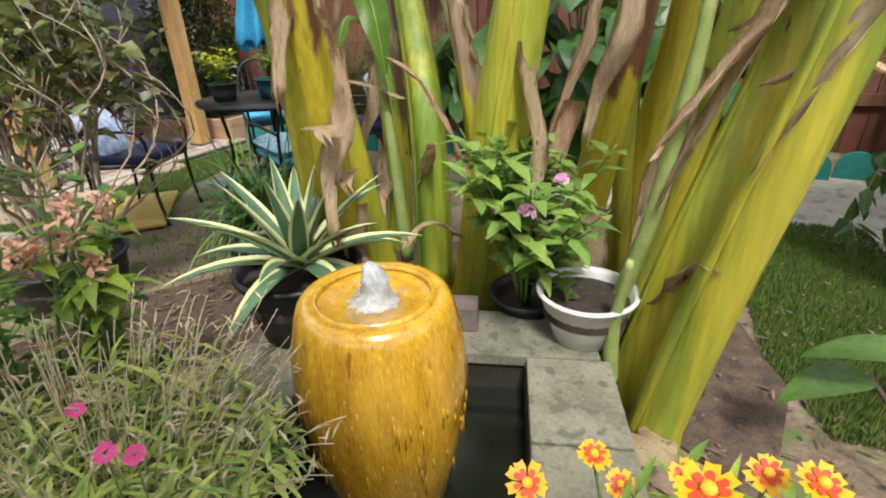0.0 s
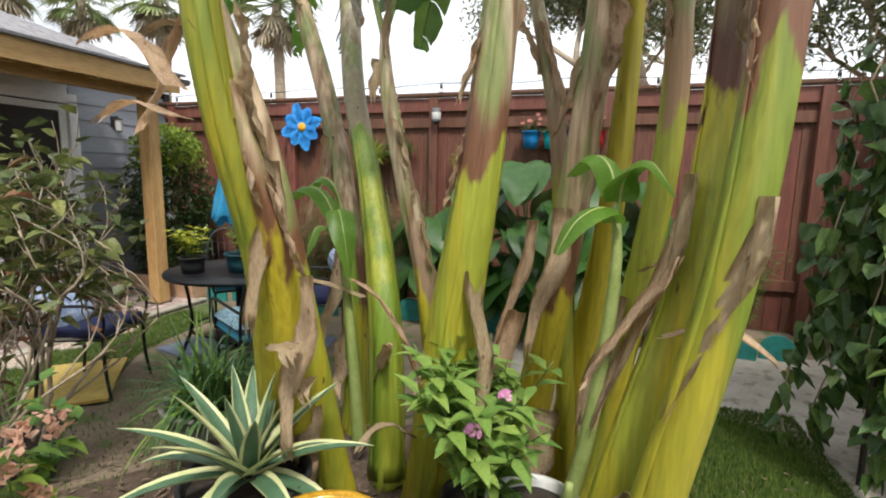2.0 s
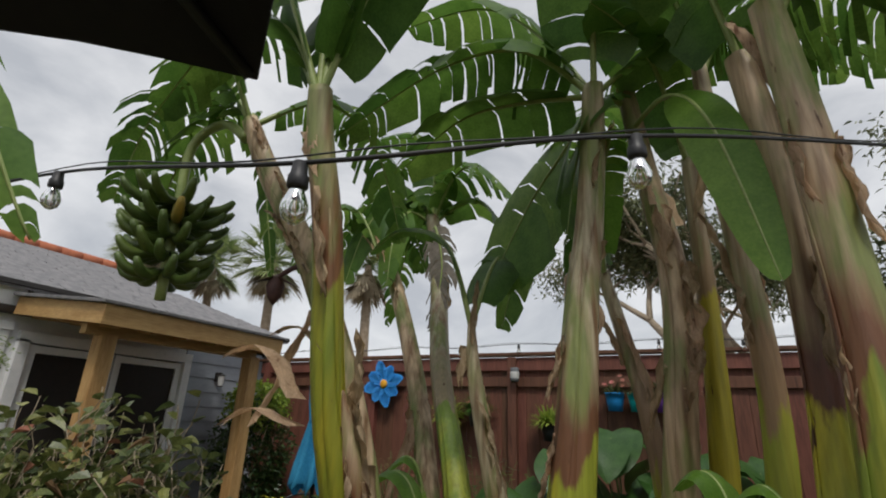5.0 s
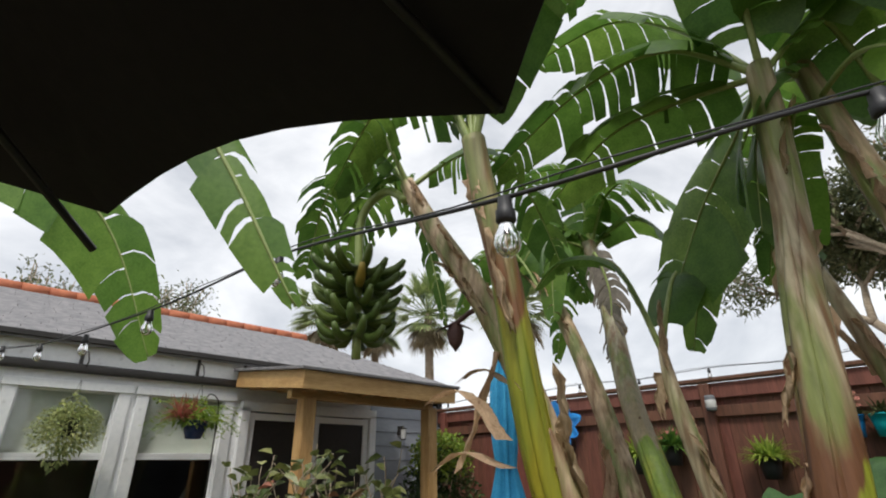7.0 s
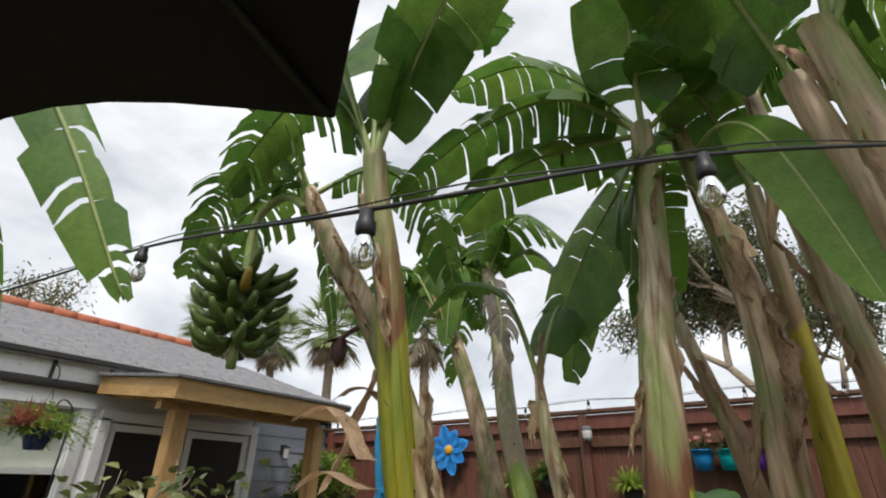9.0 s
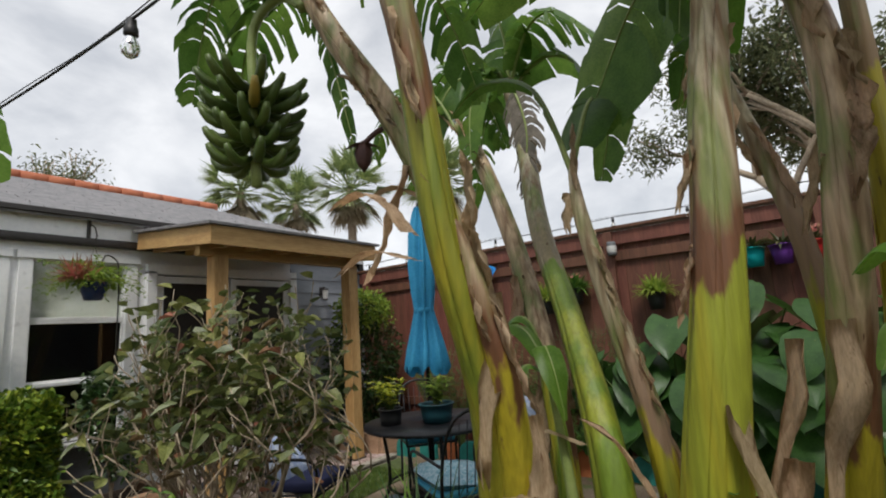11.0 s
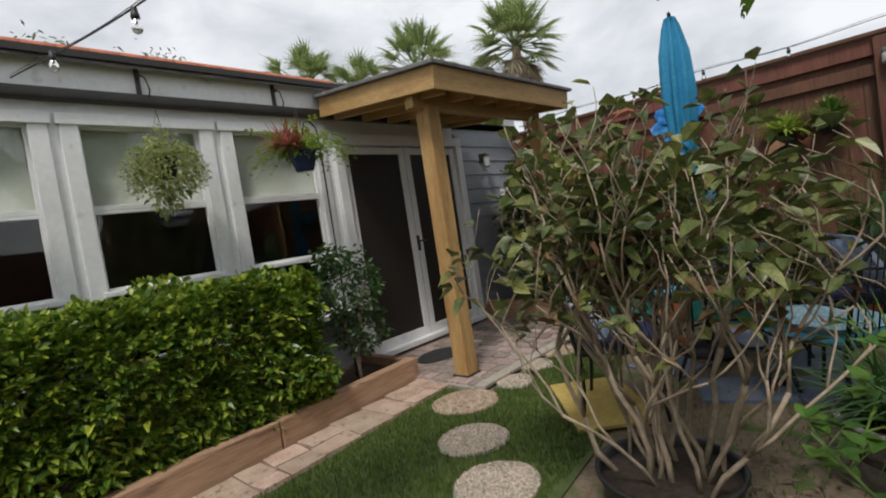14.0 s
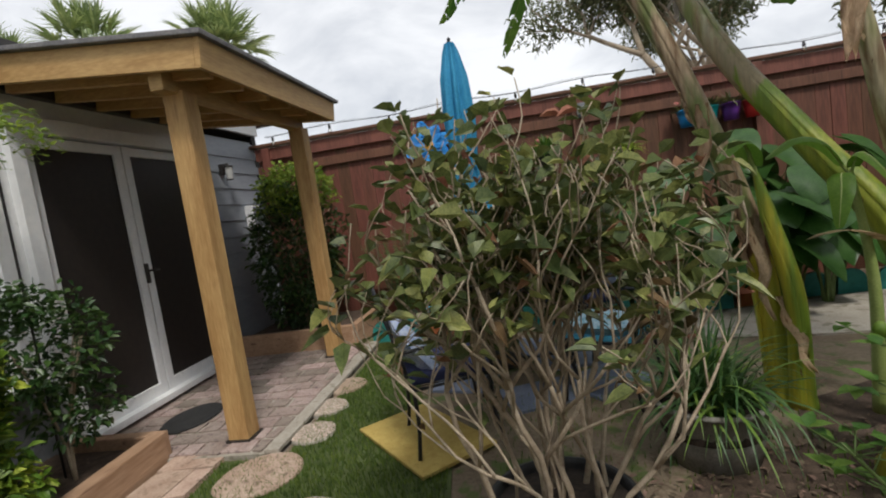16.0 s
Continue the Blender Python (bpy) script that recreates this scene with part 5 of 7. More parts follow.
def leafy_plant(name, at, label, cat, stems, spread, height, leaf_len, leaf_w, per, mat, stem_mat=None, droop=0.6, group="", lean=(0, 0)):
    """Upright stems from one foot, set with leaves along their length."""
    ob = thing(name, at, label, cat, group)
    lb, sb = bmesh.new(), bmesh.new()
    tips = []
    for k in range(stems):
        a, rr = rnd(0, 6.28), spread * math.sqrt(rnd(0.02, 1))
        h = height * rnd(0.65, 1.05)
        top = Vector((rr * math.cos(a) + lean[0], rr * math.sin(a) + lean[1], h))
        pts = curve_points([(top.x * 0.1, top.y * 0.1, 0), (top.x * 0.5, top.y * 0.5, h * 0.6), top], 8)
        tube(sb, pts, [0.004 * (1.3 - i / len(pts)) for i in range(len(pts))], 5)
        tips.append(top)
        for j in range(per):
            u = 0.25 + 0.75 * (j + rnd(0, 1)) / per
            p = pts[min(int(u * (len(pts) - 1)), len(pts) - 1)]
            leaf(lb, p, heading(j * 137.5 + rnd(-20, 20), rnd(-5, 40)), leaf_len * rnd(0.6, 1.15), leaf_w * rnd(0.7, 1.1), droop, 0.3, 3)
    tagged(part("stem_work", sb, stem_mat or green_stem, ob), kind="stuff")
    tagged(part("foliage", lb, mat, ob), kind="stuff")
    return ob, tips


pot("penta_pot", (-1.073, 3.256, 0.0), 0.135, 0.27, black_plastic, "small black pot behind the basin slab")
penta, tips = leafy_plant("penta_plant", (-1.073, 3.226, 0.25), "bushy green plant with clusters of pink flowers", "flowering plant", 44, 0.23, 0.52, 0.115, 0.05, 11, material("penta_leaf", (0.15, 0.28, 0.05), (0.27, 0.42, 0.1), 0.05, 0.5, bump=0.1, translucent=0.4, island=0.3), lean=(0.02, -0.08))
enlarge(penta, 1.2)
pink = material("pink_petal", (0.62, 0.22, 0.42), (0.75, 0.4, 0.58), 0.02, 0.6, translucent=0.3, island=0.2)
for c in ((-0.07, -0.22, 0.37), (0.04, -0.24, 0.38), (0.02, 0.02, 0.47), (0.1, -0.1, 0.42)):
    bm = bmesh.new()
    for j in range(16):
        d = heading(rnd(0, 360), rnd(10, 90))
        flat_flower(bm, Vector(c) + d * 0.022, d, 0.011, 5)
    part("flower_head", bm, pink, penta, "cluster of small pink flowers")
leafy_plant("seedling", (-0.896, 3.035, 0.38), "small green seedling in the white pot", "seedling", 5, 0.05, 0.08, 0.04, 0.014, 6, green_leaf)

# ---- flowers close to the basin ----
yellow_p = material("yellow_petal", (0.78, 0.38, 0.003), (0.86, 0.5, 0.008), 0.03, 0.55, bump=0.1, translucent=0.3, island=0.1)
red_p = material("red_eye", (0.38, 0.02, 0.006), (0.55, 0.06, 0.01), 0.02, 0.6)
orange_c = material("orange_centre", (0.7, 0.3, 0.01), (0.85, 0.45, 0.03), 0.01, 0.7, bump=0.6)
grey_pot = material("grey_pot", (0.05, 0.055, 0.065), (0.1, 0.11, 0.125), 0.08, 0.6, bump=0.3)
pot("coreopsis_pot", (-0.59, 2.09, 0.0), 0.19, 0.42, grey_pot, "dark grey stone-look pot of yellow flowers")
core, tips = leafy_plant("coreopsis", (-0.55, 2.1, 0.39), "yellow coreopsis flowers with red centres in a pot", "flowering plant", 34, 0.17, 0.2, 0.07, 0.014, 12, light_leaf)
enlarge(core, 1.2)
CB = Vector((-0.42, 1.84, 0.33))
FLOWERS = [(-0.505, 1.76, 0.694, 0.032), (-0.444, 1.839, 0.649, 0.025), (-0.42, 1.808, 0.682, 0.026), (-0.589, 1.906, 0.547, 0.028), (-0.553, 1.931, 0.483, 0.027), (-0.429, 1.778, 0.642, 0.026), (-0.392, 1.738, 0.661, 0.028), (-0.648, 1.806, 0.589, 0.03), (-0.589, 1.78, 0.585, 0.03), (-0.5, 1.86, 0.6, 0.024), (-0.57, 1.8, 0.56, 0.026)]
for x, y, z, r in FLOWERS:
    c = Vector((x, y, z)) - CB
    n_ = (Vector((-0.58, 1.3, 1.1)) - Vector((x, y, z))).normalized() * 0.7 + Vector((rnd(-0.3, 0.3), rnd(-0.3, 0.3), 0.7))
    n_.normalize()
    bm = bmesh.new()
    flat_flower(bm, c, n_, r * 0.74, 8, cup=0.3, wide=0.82)
    head = part("flower", bm, yellow_p, core, "yellow flower with a red eye")
    bm = bmesh.new()
    flat_flower(bm, c + n_ * 0.0025, n_, r * 0.44, 8, cup=0.3, wide=0.75, notch=False)
    part("eye", bm, red_p, head, "red eye")
    bm = bmesh.new()
    r0 = bmesh.ops.create_icosphere(bm, subdivisions=2, radius=r * 0.2)
    bmesh.ops.transform(bm, matrix=Matrix.Translation(c + n_ * 0.004), verts=r0["verts"])
    part("disc", bm, orange_c, head, "orange centre")
    bm = bmesh.new()
    tube(bm, curve_points([(c.x * 0.3, c.y * 0.3, 0.02), (c.x * 0.8, c.y * 0.8, c.z * 0.5), c - n_ * 0.004], 8), 0.0022, 5)
    part("flower_stalk", bm, green_stem, head)

magenta = material("magenta_petal", (0.7, 0.04, 0.22), (0.85, 0.12, 0.35), 0.02, 0.6, translucent=0.3)
pot("dianthus_pot", (-1.6, 1.96, 0.0), 0.23, 0.28, terracotta, "terracotta pot crowded with dianthus")
dia, tips = leafy_plant("dianthus", (-1.62, 1.96, 0.26), "dense mound of narrow green leaves and dry stalks with magenta flowers", "flowering plant", 210, 0.36, 0.23, 0.1, 0.012, 15, material("dianthus_leaf", (0.28, 0.4, 0.07), (0.48, 0.56, 0.16), 0.05, 0.6, bump=0.1, translucent=0.35, island=0.35), droop=0.9)
enlarge(dia, 1.18)
bm = bmesh.new()
for k in range(380):
    a, rr = rnd(0, 6.28), 0.33 * math.sqrt(rnd(0, 1))
    p0 = Vector((rr * 0.7 * math.cos(a), rr * 0.7 * math.sin(a), 0.05))
    p1 = Vector((rr * 1.2 * math.cos(a) + rnd(-0.05, 0.05), rr * 1.2 * math.sin(a) + rnd(-0.05, 0.05), rnd(0.18, 0.34)))
    tube(bm, curve_points([p0, p0.lerp(p1, 0.6) + Vector((0, 0, 0.04)), p1], 6), 0.0012, 4)
    for j in range(4):
        leaf(bm, p0.lerp(p1, rnd(0.4, 1)) + Vector((0, 0, 0.01)), heading(rnd(0, 360), rnd(-20, 50)), rnd(0.02, 0.05), 0.006, 0.6, 0.2, 2)
tagged(part("dry_straw", bm, straw, dia), "straw-coloured dry stalks", kind="stuff")
for x, y, z in ((-1.217, 1.681, 0.55), (-1.195, 1.7, 0.535), (-1.066, 1.612, 0.541), (-1.4, 1.75, 0.5)):
    c = Vector((x, y, z)) - Vector((-1.38, 1.7, 0.22))
    bm = bmesh.new()
    flat_flower(bm, c, (0.3, -0.3, 0.8), 0.014, 5, wide=1.1)
    head = part("flower", bm, magenta, dia, "magenta flower")
    bm = bmesh.new()
    tube(bm, [(c.x * 0.8, c.y * 0.8, 0.0), tuple(c)], 0.0015, 5)
    part("flower_stalk", bm, green_stem, head)
peach = material("peach_bloom", (0.66, 0.33, 0.24), (0.76, 0.52, 0.36), 0.02, 0.6, translucent=0.3)
pot("cockscomb_pot", (-2.1, 2.36, 0.0), 0.17, 0.24, black_plastic, "black pot beside the mulch bed")
cock, tips = leafy_plant("cockscomb", (-2.1, 2.36, 0.2), "wilting plant with peach-pink crested blooms", "flowering plant", 9, 0.11, 0.52, 0.11, 0.04, 9, light_leaf, droop=1.4)
enlarge(cock, 1.18)
for t_ in tips[:6]:
    bm = bmesh.new()
    for j in range(22):
        leaf(bm, t_ + Vector((rnd(-0.02, 0.02), rnd(-0.02, 0.02), rnd(-0.03, 0.03))), heading(rnd(0, 360), rnd(0, 80)), 0.03, 0.02, 0.3, 0.5, 3)
    tagged(part("bloom", bm, peach, cock), "peach-pink crested bloom", kind="stuff")
# ---- planter, hedge and plants along the house ----
bed = thing("planter_bed", (-5.95, 1.4, 0), "raised timber-edged bed of dark soil below the windows", "planter", kind="structure")
part("soil", boxes(((-0.1, 0, 0.06), (0.86, 4.85, 0.12), 0, Matrix.Rotation(radians(4.2), 4, "Z"))), soil, bed, smooth=False)
for k, (y0, y1) in enumerate(((-2.1, -0.55), (-0.548, 1.1), (1.102, 2.43))):
    part("timber", boxes(((np.interp((y0 + y1) / 2, [-0.66, 2.43], [0.42, 0.2]), (y0 + y1) / 2, 0.1), (0.1, y1 - y0 - 0.006, 0.21), 0.01, Matrix.Rotation(radians(4.2), 4, "Z"))), timber_curb, bed, smooth=False)
part("timber", boxes(((-0.12, 2.44, 0.1), (0.7, 0.08, 0.19), 0.01)), timber_curb, bed, smooth=False)
bed2 = thing("corner_bed", (-5.85, 6.5, 0), "raised timber bed in the corner by the fence", "planter", kind="structure")
part("soil", boxes(((0, 0, 0.1), (1.3, 1.0, 0.2))), soil, bed2, smooth=False)
part("timber", boxes(((0, -0.52, 0.13), (1.34, 0.08, 0.26), 0.01)), timber_curb, bed2, smooth=False)
part("timber", boxes(((0.66, 0, 0.13), (0.08, 1.0, 0.25), 0.01)), timber_curb, bed2, smooth=False)


hedge_leaf = material("hedge_leaf", (0.07, 0.15, 0.015), (0.25, 0.38, 0.05), 0.05, 0.36, bump=0.15, translucent=0.25, island=0.65)
hedge = enlarge(thing("hedge", (-6.02, 0.86, 0.1), "clipped box-shaped hedge with small glossy green leaves", "hedge"), 1.0, 1.07)
HX, HY, HZ = 0.37, 2.12, 0.47
pts, ways = [], []
for k in range(36000):
    f = rnd(0, 1)
    inn = 1 - 0.45 * rnd(0, 1) ** 2.2
    y = rnd(-1, 1)
    if f < 0.5:
        d = Vector((inn, y, rnd(-1, 1)))
    elif f < 0.62:
        d = Vector((-inn, y, rnd(-1, 1)))
    elif f < 0.93:
        d = Vector((rnd(-1, 1), y, inn))
    else:
        d = Vector((rnd(-1, 1), 1 - (1 - inn) * 0.2, rnd(-1, 1)))
    p = Vector((d.x * HX, d.y * HY, d.z * HZ))
    lump = noise.noise(p * 3.2) * 0.1 + noise.noise(p * 8.0) * 0.1 + noise.noise(p * 17.0) * 0.05
    corner_ = 1 - 0.26 * max(0, abs(d.x) + abs(d.z) - 1.45)
    p = Vector((p.x * corner_, p.y, p.z * corner_)) + Vector((d.x, 0, d.z)).normalized() * lump
    pts.append((p.x, p.y, p.z + 0.48))
    ways.append((d.x * 0.8 + rnd(-1, 1), rnd(-1, 1), max(d.z, 0.1) * 0.9 + rnd(-0.5, 0.9)))
leaf_cloud("foliage", pts, ways, 0.072, 0.038, hedge_leaf, hedge)
bm = bmesh.new()
for k in range(60):
    y = rnd(-2.0, 2.0)
    tube(bm, [(rnd(-0.06, 0.06), y, -0.02), (rnd(-0.15, 0.15), y + rnd(-0.1, 0.1), 0.4), (rnd(-0.22, 0.22), y + rnd(-0.15, 0.15), 0.75)], [0.012, 0.008, 0.004], 5)
part("branch_work", bm, pale_bark, hedge)


def ball_leaves(centre, size, count):
    """Places and directions for leaves over a rounded, lumpy crown."""
    pts, ways = [], []
    while len(pts) < count:
        d = Vector((rnd(-1, 1), rnd(-1, 1), rnd(-1, 1)))
        if not 0.05 < d.length < 1:
            continue
        d = d.normalized() * (1 - 0.5 * rnd(0, 1) ** 1.8)
        k = 1 + 0.28 * noise.noise(Vector(centre) * 3 + d * 2.3) + 0.1 * noise.noise(d * 7)
        pts.append((centre[0] + d.x * size[0] * k, centre[1] + d.y * size[1] * k, centre[2] + d.z * size[2] * k))
        ways.append((d.x * 0.7 + rnd(-1, 1), d.y * 0.7 + rnd(-1, 1), d.z * 0.5 + rnd(-0.5, 0.9)))
    return pts, ways


topi = enlarge(thing("camellia_shrub", (-6.0, 3.47, 0.12), "small dark-leaved shrub at the end of the hedge", "shrub"), 1.05, 1.07)
b2 = bmesh.new()
for c, sz, n_ in (((0, 0, 0.72), (0.27, 0.27, 0.3), 1100), ((0.05, 0.05, 0.4), (0.2, 0.2, 0.2), 420), ((-0.05, -0.1, 0.98), (0.14, 0.14, 0.12), 200)):
    leaf_cloud("foliage", *ball_leaves(c, sz, n_), 0.055, 0.03, dark_leaf, topi)
for k in range(9):
    a = rnd(0, 6.28)
    tube(b2, curve_points([(0, 0, -0.02), (0.03 * math.cos(a), 0.03 * math.sin(a), 0.3), (0.16 * math.cos(a), 0.16 * math.sin(a), 0.75)], 6), [0.011, 0.01, 0.009, 0.007, 0.006, 0.004, 0.003], 6)
part("trunk", b2, pale_bark, topi)
hook = thing("plant_hook", (-6.1, 3.5, 0.1), "thin black shepherd hook standing in the bed", "plant hook")
bm = bmesh.new()
tube(bm, curve_points([(0, 0, 0), (0, 0, 1.2), (0, 0, 2.05), (0.02, -0.05, 2.2), (0.03, -0.13, 2.22), (0.02, -0.16, 2.12)], 20), 0.007, 8)
part("rod", bm, gutter_dark, hook)

navy = material("navy_glaze", (0.01, 0.02, 0.07), (0.025, 0.045, 0.13), 0.06, 0.25, bump=0.1)
cream_leaf = material("cream_leaf", (0.25, 0.34, 0.09), (0.48, 0.5, 0.25), 0.02, 0.5, translucent=0.3, island=0.4)
red_leaf = material("red_leaf", (0.35, 0.1, 0.07), (0.5, 0.25, 0.16), 0.03, 0.5, translucent=0.3, island=0.4)


def hanging_basket(at, mat, label, drape, red=False, glazed=True):
    """A pot on three wires under a hook, with plants spilling over its rim."""
    ob = thing("hanging_basket", at, label, "hanging basket", "hanging baskets on the house")
    bm = bmesh.new()
    lathe(bm, [(0, 0), (0.07, 0.0), (0.095, 0.08), (0.105, 0.15), (0.11, 0.15), (0.11, 0.16), (0.098, 0.16), (0.09, 0.14), (0, 0.135)], 24)
    part("pot", bm, navy if glazed else black_plastic, ob, "glossy navy pot")
    for a in (0, 120, 240):
        bm = bmesh.new()
        d = heading(a)
        tube(bm, [d * 0.1 + Vector((0, 0, 0.15)), Vector((0, 0, 0.5))], 0.0018, 5)
        part("wire", bm, gutter_dark, ob)
    bm = bmesh.new()
    for k in range(drape[0]):
        a = rnd(0, 360)
        p = heading(a) * rnd(0.02, 0.1) + Vector((0, 0, 0.16))
        d = heading(a, rnd(10, 60))
        pts = [p]
        for j in range(7):
            p = p + d * drape[1]
            d = (d + Vector((0, 0, -drape[2])) + Vector((rnd(-0.2, 0.2), rnd(-0.2, 0.2), 0))).normalized()
            pts.append(p)
            for q in range(2):
                leaf(bm, p, heading(rnd(0, 360), rnd(-30, 40)), rnd(0.03, 0.055), 0.034, 0.5, 0.2, 2)
        tube(bm, pts, 0.0015, 4)
    part("trailing_plant", bm, mat, ob)
    leaf_cloud("foliage", *ball_leaves((0, 0, 0.06 if drape[0] > 60 else 0.2), (0.19, 0.2, 0.3) if drape[0] > 60 else (0.14, 0.16, 0.14), 620 if drape[0] > 60 else 260), 0.05, 0.034, mat, ob, droop=0.5)
    if red:
        bm = bmesh.new()
        for k in range(150):
            leaf(bm, (rnd(-0.06, 0.08), rnd(-0.2, 0.0), 0.18), heading(rnd(180, 380), rnd(0, 85)), rnd(0.12, 0.26), 0.024, 0.8, 0.3, 4)
        part("red_foliage", bm, red_leaf, ob, "reddish-bronze foliage")
    return ob


enlarge(hanging_basket((-6.2, 2.3, 1.9), cream_leaf, "hanging basket overflowing with variegated trailing vine", (110, 0.058, 0.55), glazed=False), 0.78, 0.95)
hanging_basket((-6.02, 3.27, 1.9), light_leaf, "navy hanging pot with bronze and pale green plants", (48, 0.055, 0.22), red=True)
hanging_basket((-6.2, 1.1, 1.88), cream_leaf, "navy hanging pot with variegated vine", (36, 0.045, 0.35))

# lamp and meter box on the grey siding
for nm, at, lab in (("wall_lantern", (-6.53, 6.3, 1.98), "small black and glass wall lantern on the siding"), ("meter_box", (-6.53, 6.75, 1.45), "pale grey meter box on the siding")):
    ob = thing(nm, at, lab, nm.replace("_", " "))
    if nm == "meter_box":
        part("case", boxes(((0.03, 0, 0.1), (0.1, 0.2, 0.26), 0.01)), white_paint, ob, smooth=False)
        part("lid", boxes(((0.085, 0, 0.1), (0.012, 0.17, 0.22), 0.004)), skirt_grey, ob, smooth=False)
    else:
        part("bracket", boxes(((0.0, 0, 0.12), (0.05, 0.05, 0.12), 0.005), ((0.04, 0, 0.17), (0.09, 0.02, 0.02), 0.004)), gutter_dark, ob, smooth=False)
        bm = bmesh.new()
        lathe(bm, [(0.0, 0.16), (0.05, 0.15), (0.052, 0.135), (0.0, 0.13)], 12, (0.085, 0, 0))
        lathe(bm, [(0.0, -0.01), (0.035, -0.005), (0.035, 0.005), (0.0, 0.008)], 12, (0.085, 0, 0))
        part("cap", bm, gutter_dark, ob)
        bm = bmesh.new()
        lathe(bm, [(0.03, 0.005), (0.04, 0.07), (0.042, 0.135)], 12, (0.085, 0, 0))
        part("glass", bm, material("lamp_glass", (0.5, 0.5, 0.5), (0.62, 0.62, 0.6), 0.05, 0.2), ob)

corner = enlarge(thing("corner_shrub", (-5.85, 6.42, 0.2), "tall dense green shrub in the corner bed", "shrub"), 1.12, 1.32)
leaf_cloud("foliage", *ball_leaves((0, 0, 0.62), (0.45, 0.38, 0.66), 5200), 0.06, 0.032, dark_leaf, corner)
leaf_cloud("new_growth", *ball_leaves((0.12, -0.1, 1.18), (0.38, 0.3, 0.22), 1600), 0.055, 0.03, light_leaf, corner, "bright new leaves on top")
bm = bmesh.new()
for k in range(12):
    tube(bm, [(rnd(-0.05, 0.05), rnd(-0.05, 0.05), -0.05), (rnd(-0.2, 0.2), rnd(-0.2, 0.2), 0.5), (rnd(-0.35, 0.35), rnd(-0.3, 0.3), 1.0)], [0.014, 0.01, 0.005], 5)
part("branch_work", bm, pale_bark, corner)
mat_b = material("door_mat", (0.012, 0.012, 0.013), (0.03, 0.03, 0.03), 0.03, 0.95, bump=1.0)
dm = thing("door_mat", (-5.95, 4.4, 0.045), "black half-round rubber door mat", "door mat")
bm = bmesh.new()
lathe(bm, [(0, 0.012), (0.2, 0.012), (0.21, 0.006), (0.21, 0)], 28)
bmesh.ops.scale(bm, vec=(0.9, 1.25, 1), verts=bm.verts[:])
part("mat_body", bm, mat_b, dm)

# ---- dining set ----
iron = material("black_iron", (0.012, 0.013, 0.016), (0.025, 0.026, 0.03), 0.05, 0.45, metal=0.3, bump=0.1)
navy_cloth = material("navy_cloth", (0.012, 0.016, 0.06), (0.025, 0.032, 0.1), 0.06, 0.85, bump=0.3)
aqua_cloth = material("aqua_cloth", (0.05, 0.32, 0.5), (0.09, 0.42, 0.62), 0.12, 0.8, bump=0.3)
print_cloth = material("print_cloth", (0.16, 0.27, 0.55), (0.72, 0.76, 0.82), 0.045, 0.85, bump=0.2)
teal_cloth = material("teal_cloth", (0.08, 0.3, 0.4), (0.55, 0.68, 0.74), 0.02, 0.85, bump=0.2, fine=3)
sun_cloth = material("umbrella_blue", (0.03, 0.3, 0.55), (0.06, 0.4, 0.68), 0.15, 0.75, bump=0.3, translucent=0.25)


def pillow(bm, c, s, turn=None):
    r = bmesh.ops.create_grid(bm, x_segments=10, y_segments=10, size=1)
    top = r["verts"]
    for v in top:
        e = max(0.0, 1 - v.co.x ** 4) * max(0.0, 1 - v.co.y ** 4)
        v.co.z = e ** 0.6
    dup = bmesh.ops.duplicate(bm, geom=list({f for v in top for f in v.link_faces}))
    low = [g for g in dup["geom"] if isinstance(g, bmesh.types.BMVert)]
    for v in low:
        v.co.z *= -1
    m = Matrix.Translation(c) @ (turn or Matrix.Identity(4)) @ Matrix.Diagonal((s[0] / 2, s[1] / 2, s[2] / 2, 1))
    bmesh.ops.transform(bm, matrix=m, verts=top + low)
    bmesh.ops.remove_doubles(bm, verts=top + low, dist=0.001)
    return bm


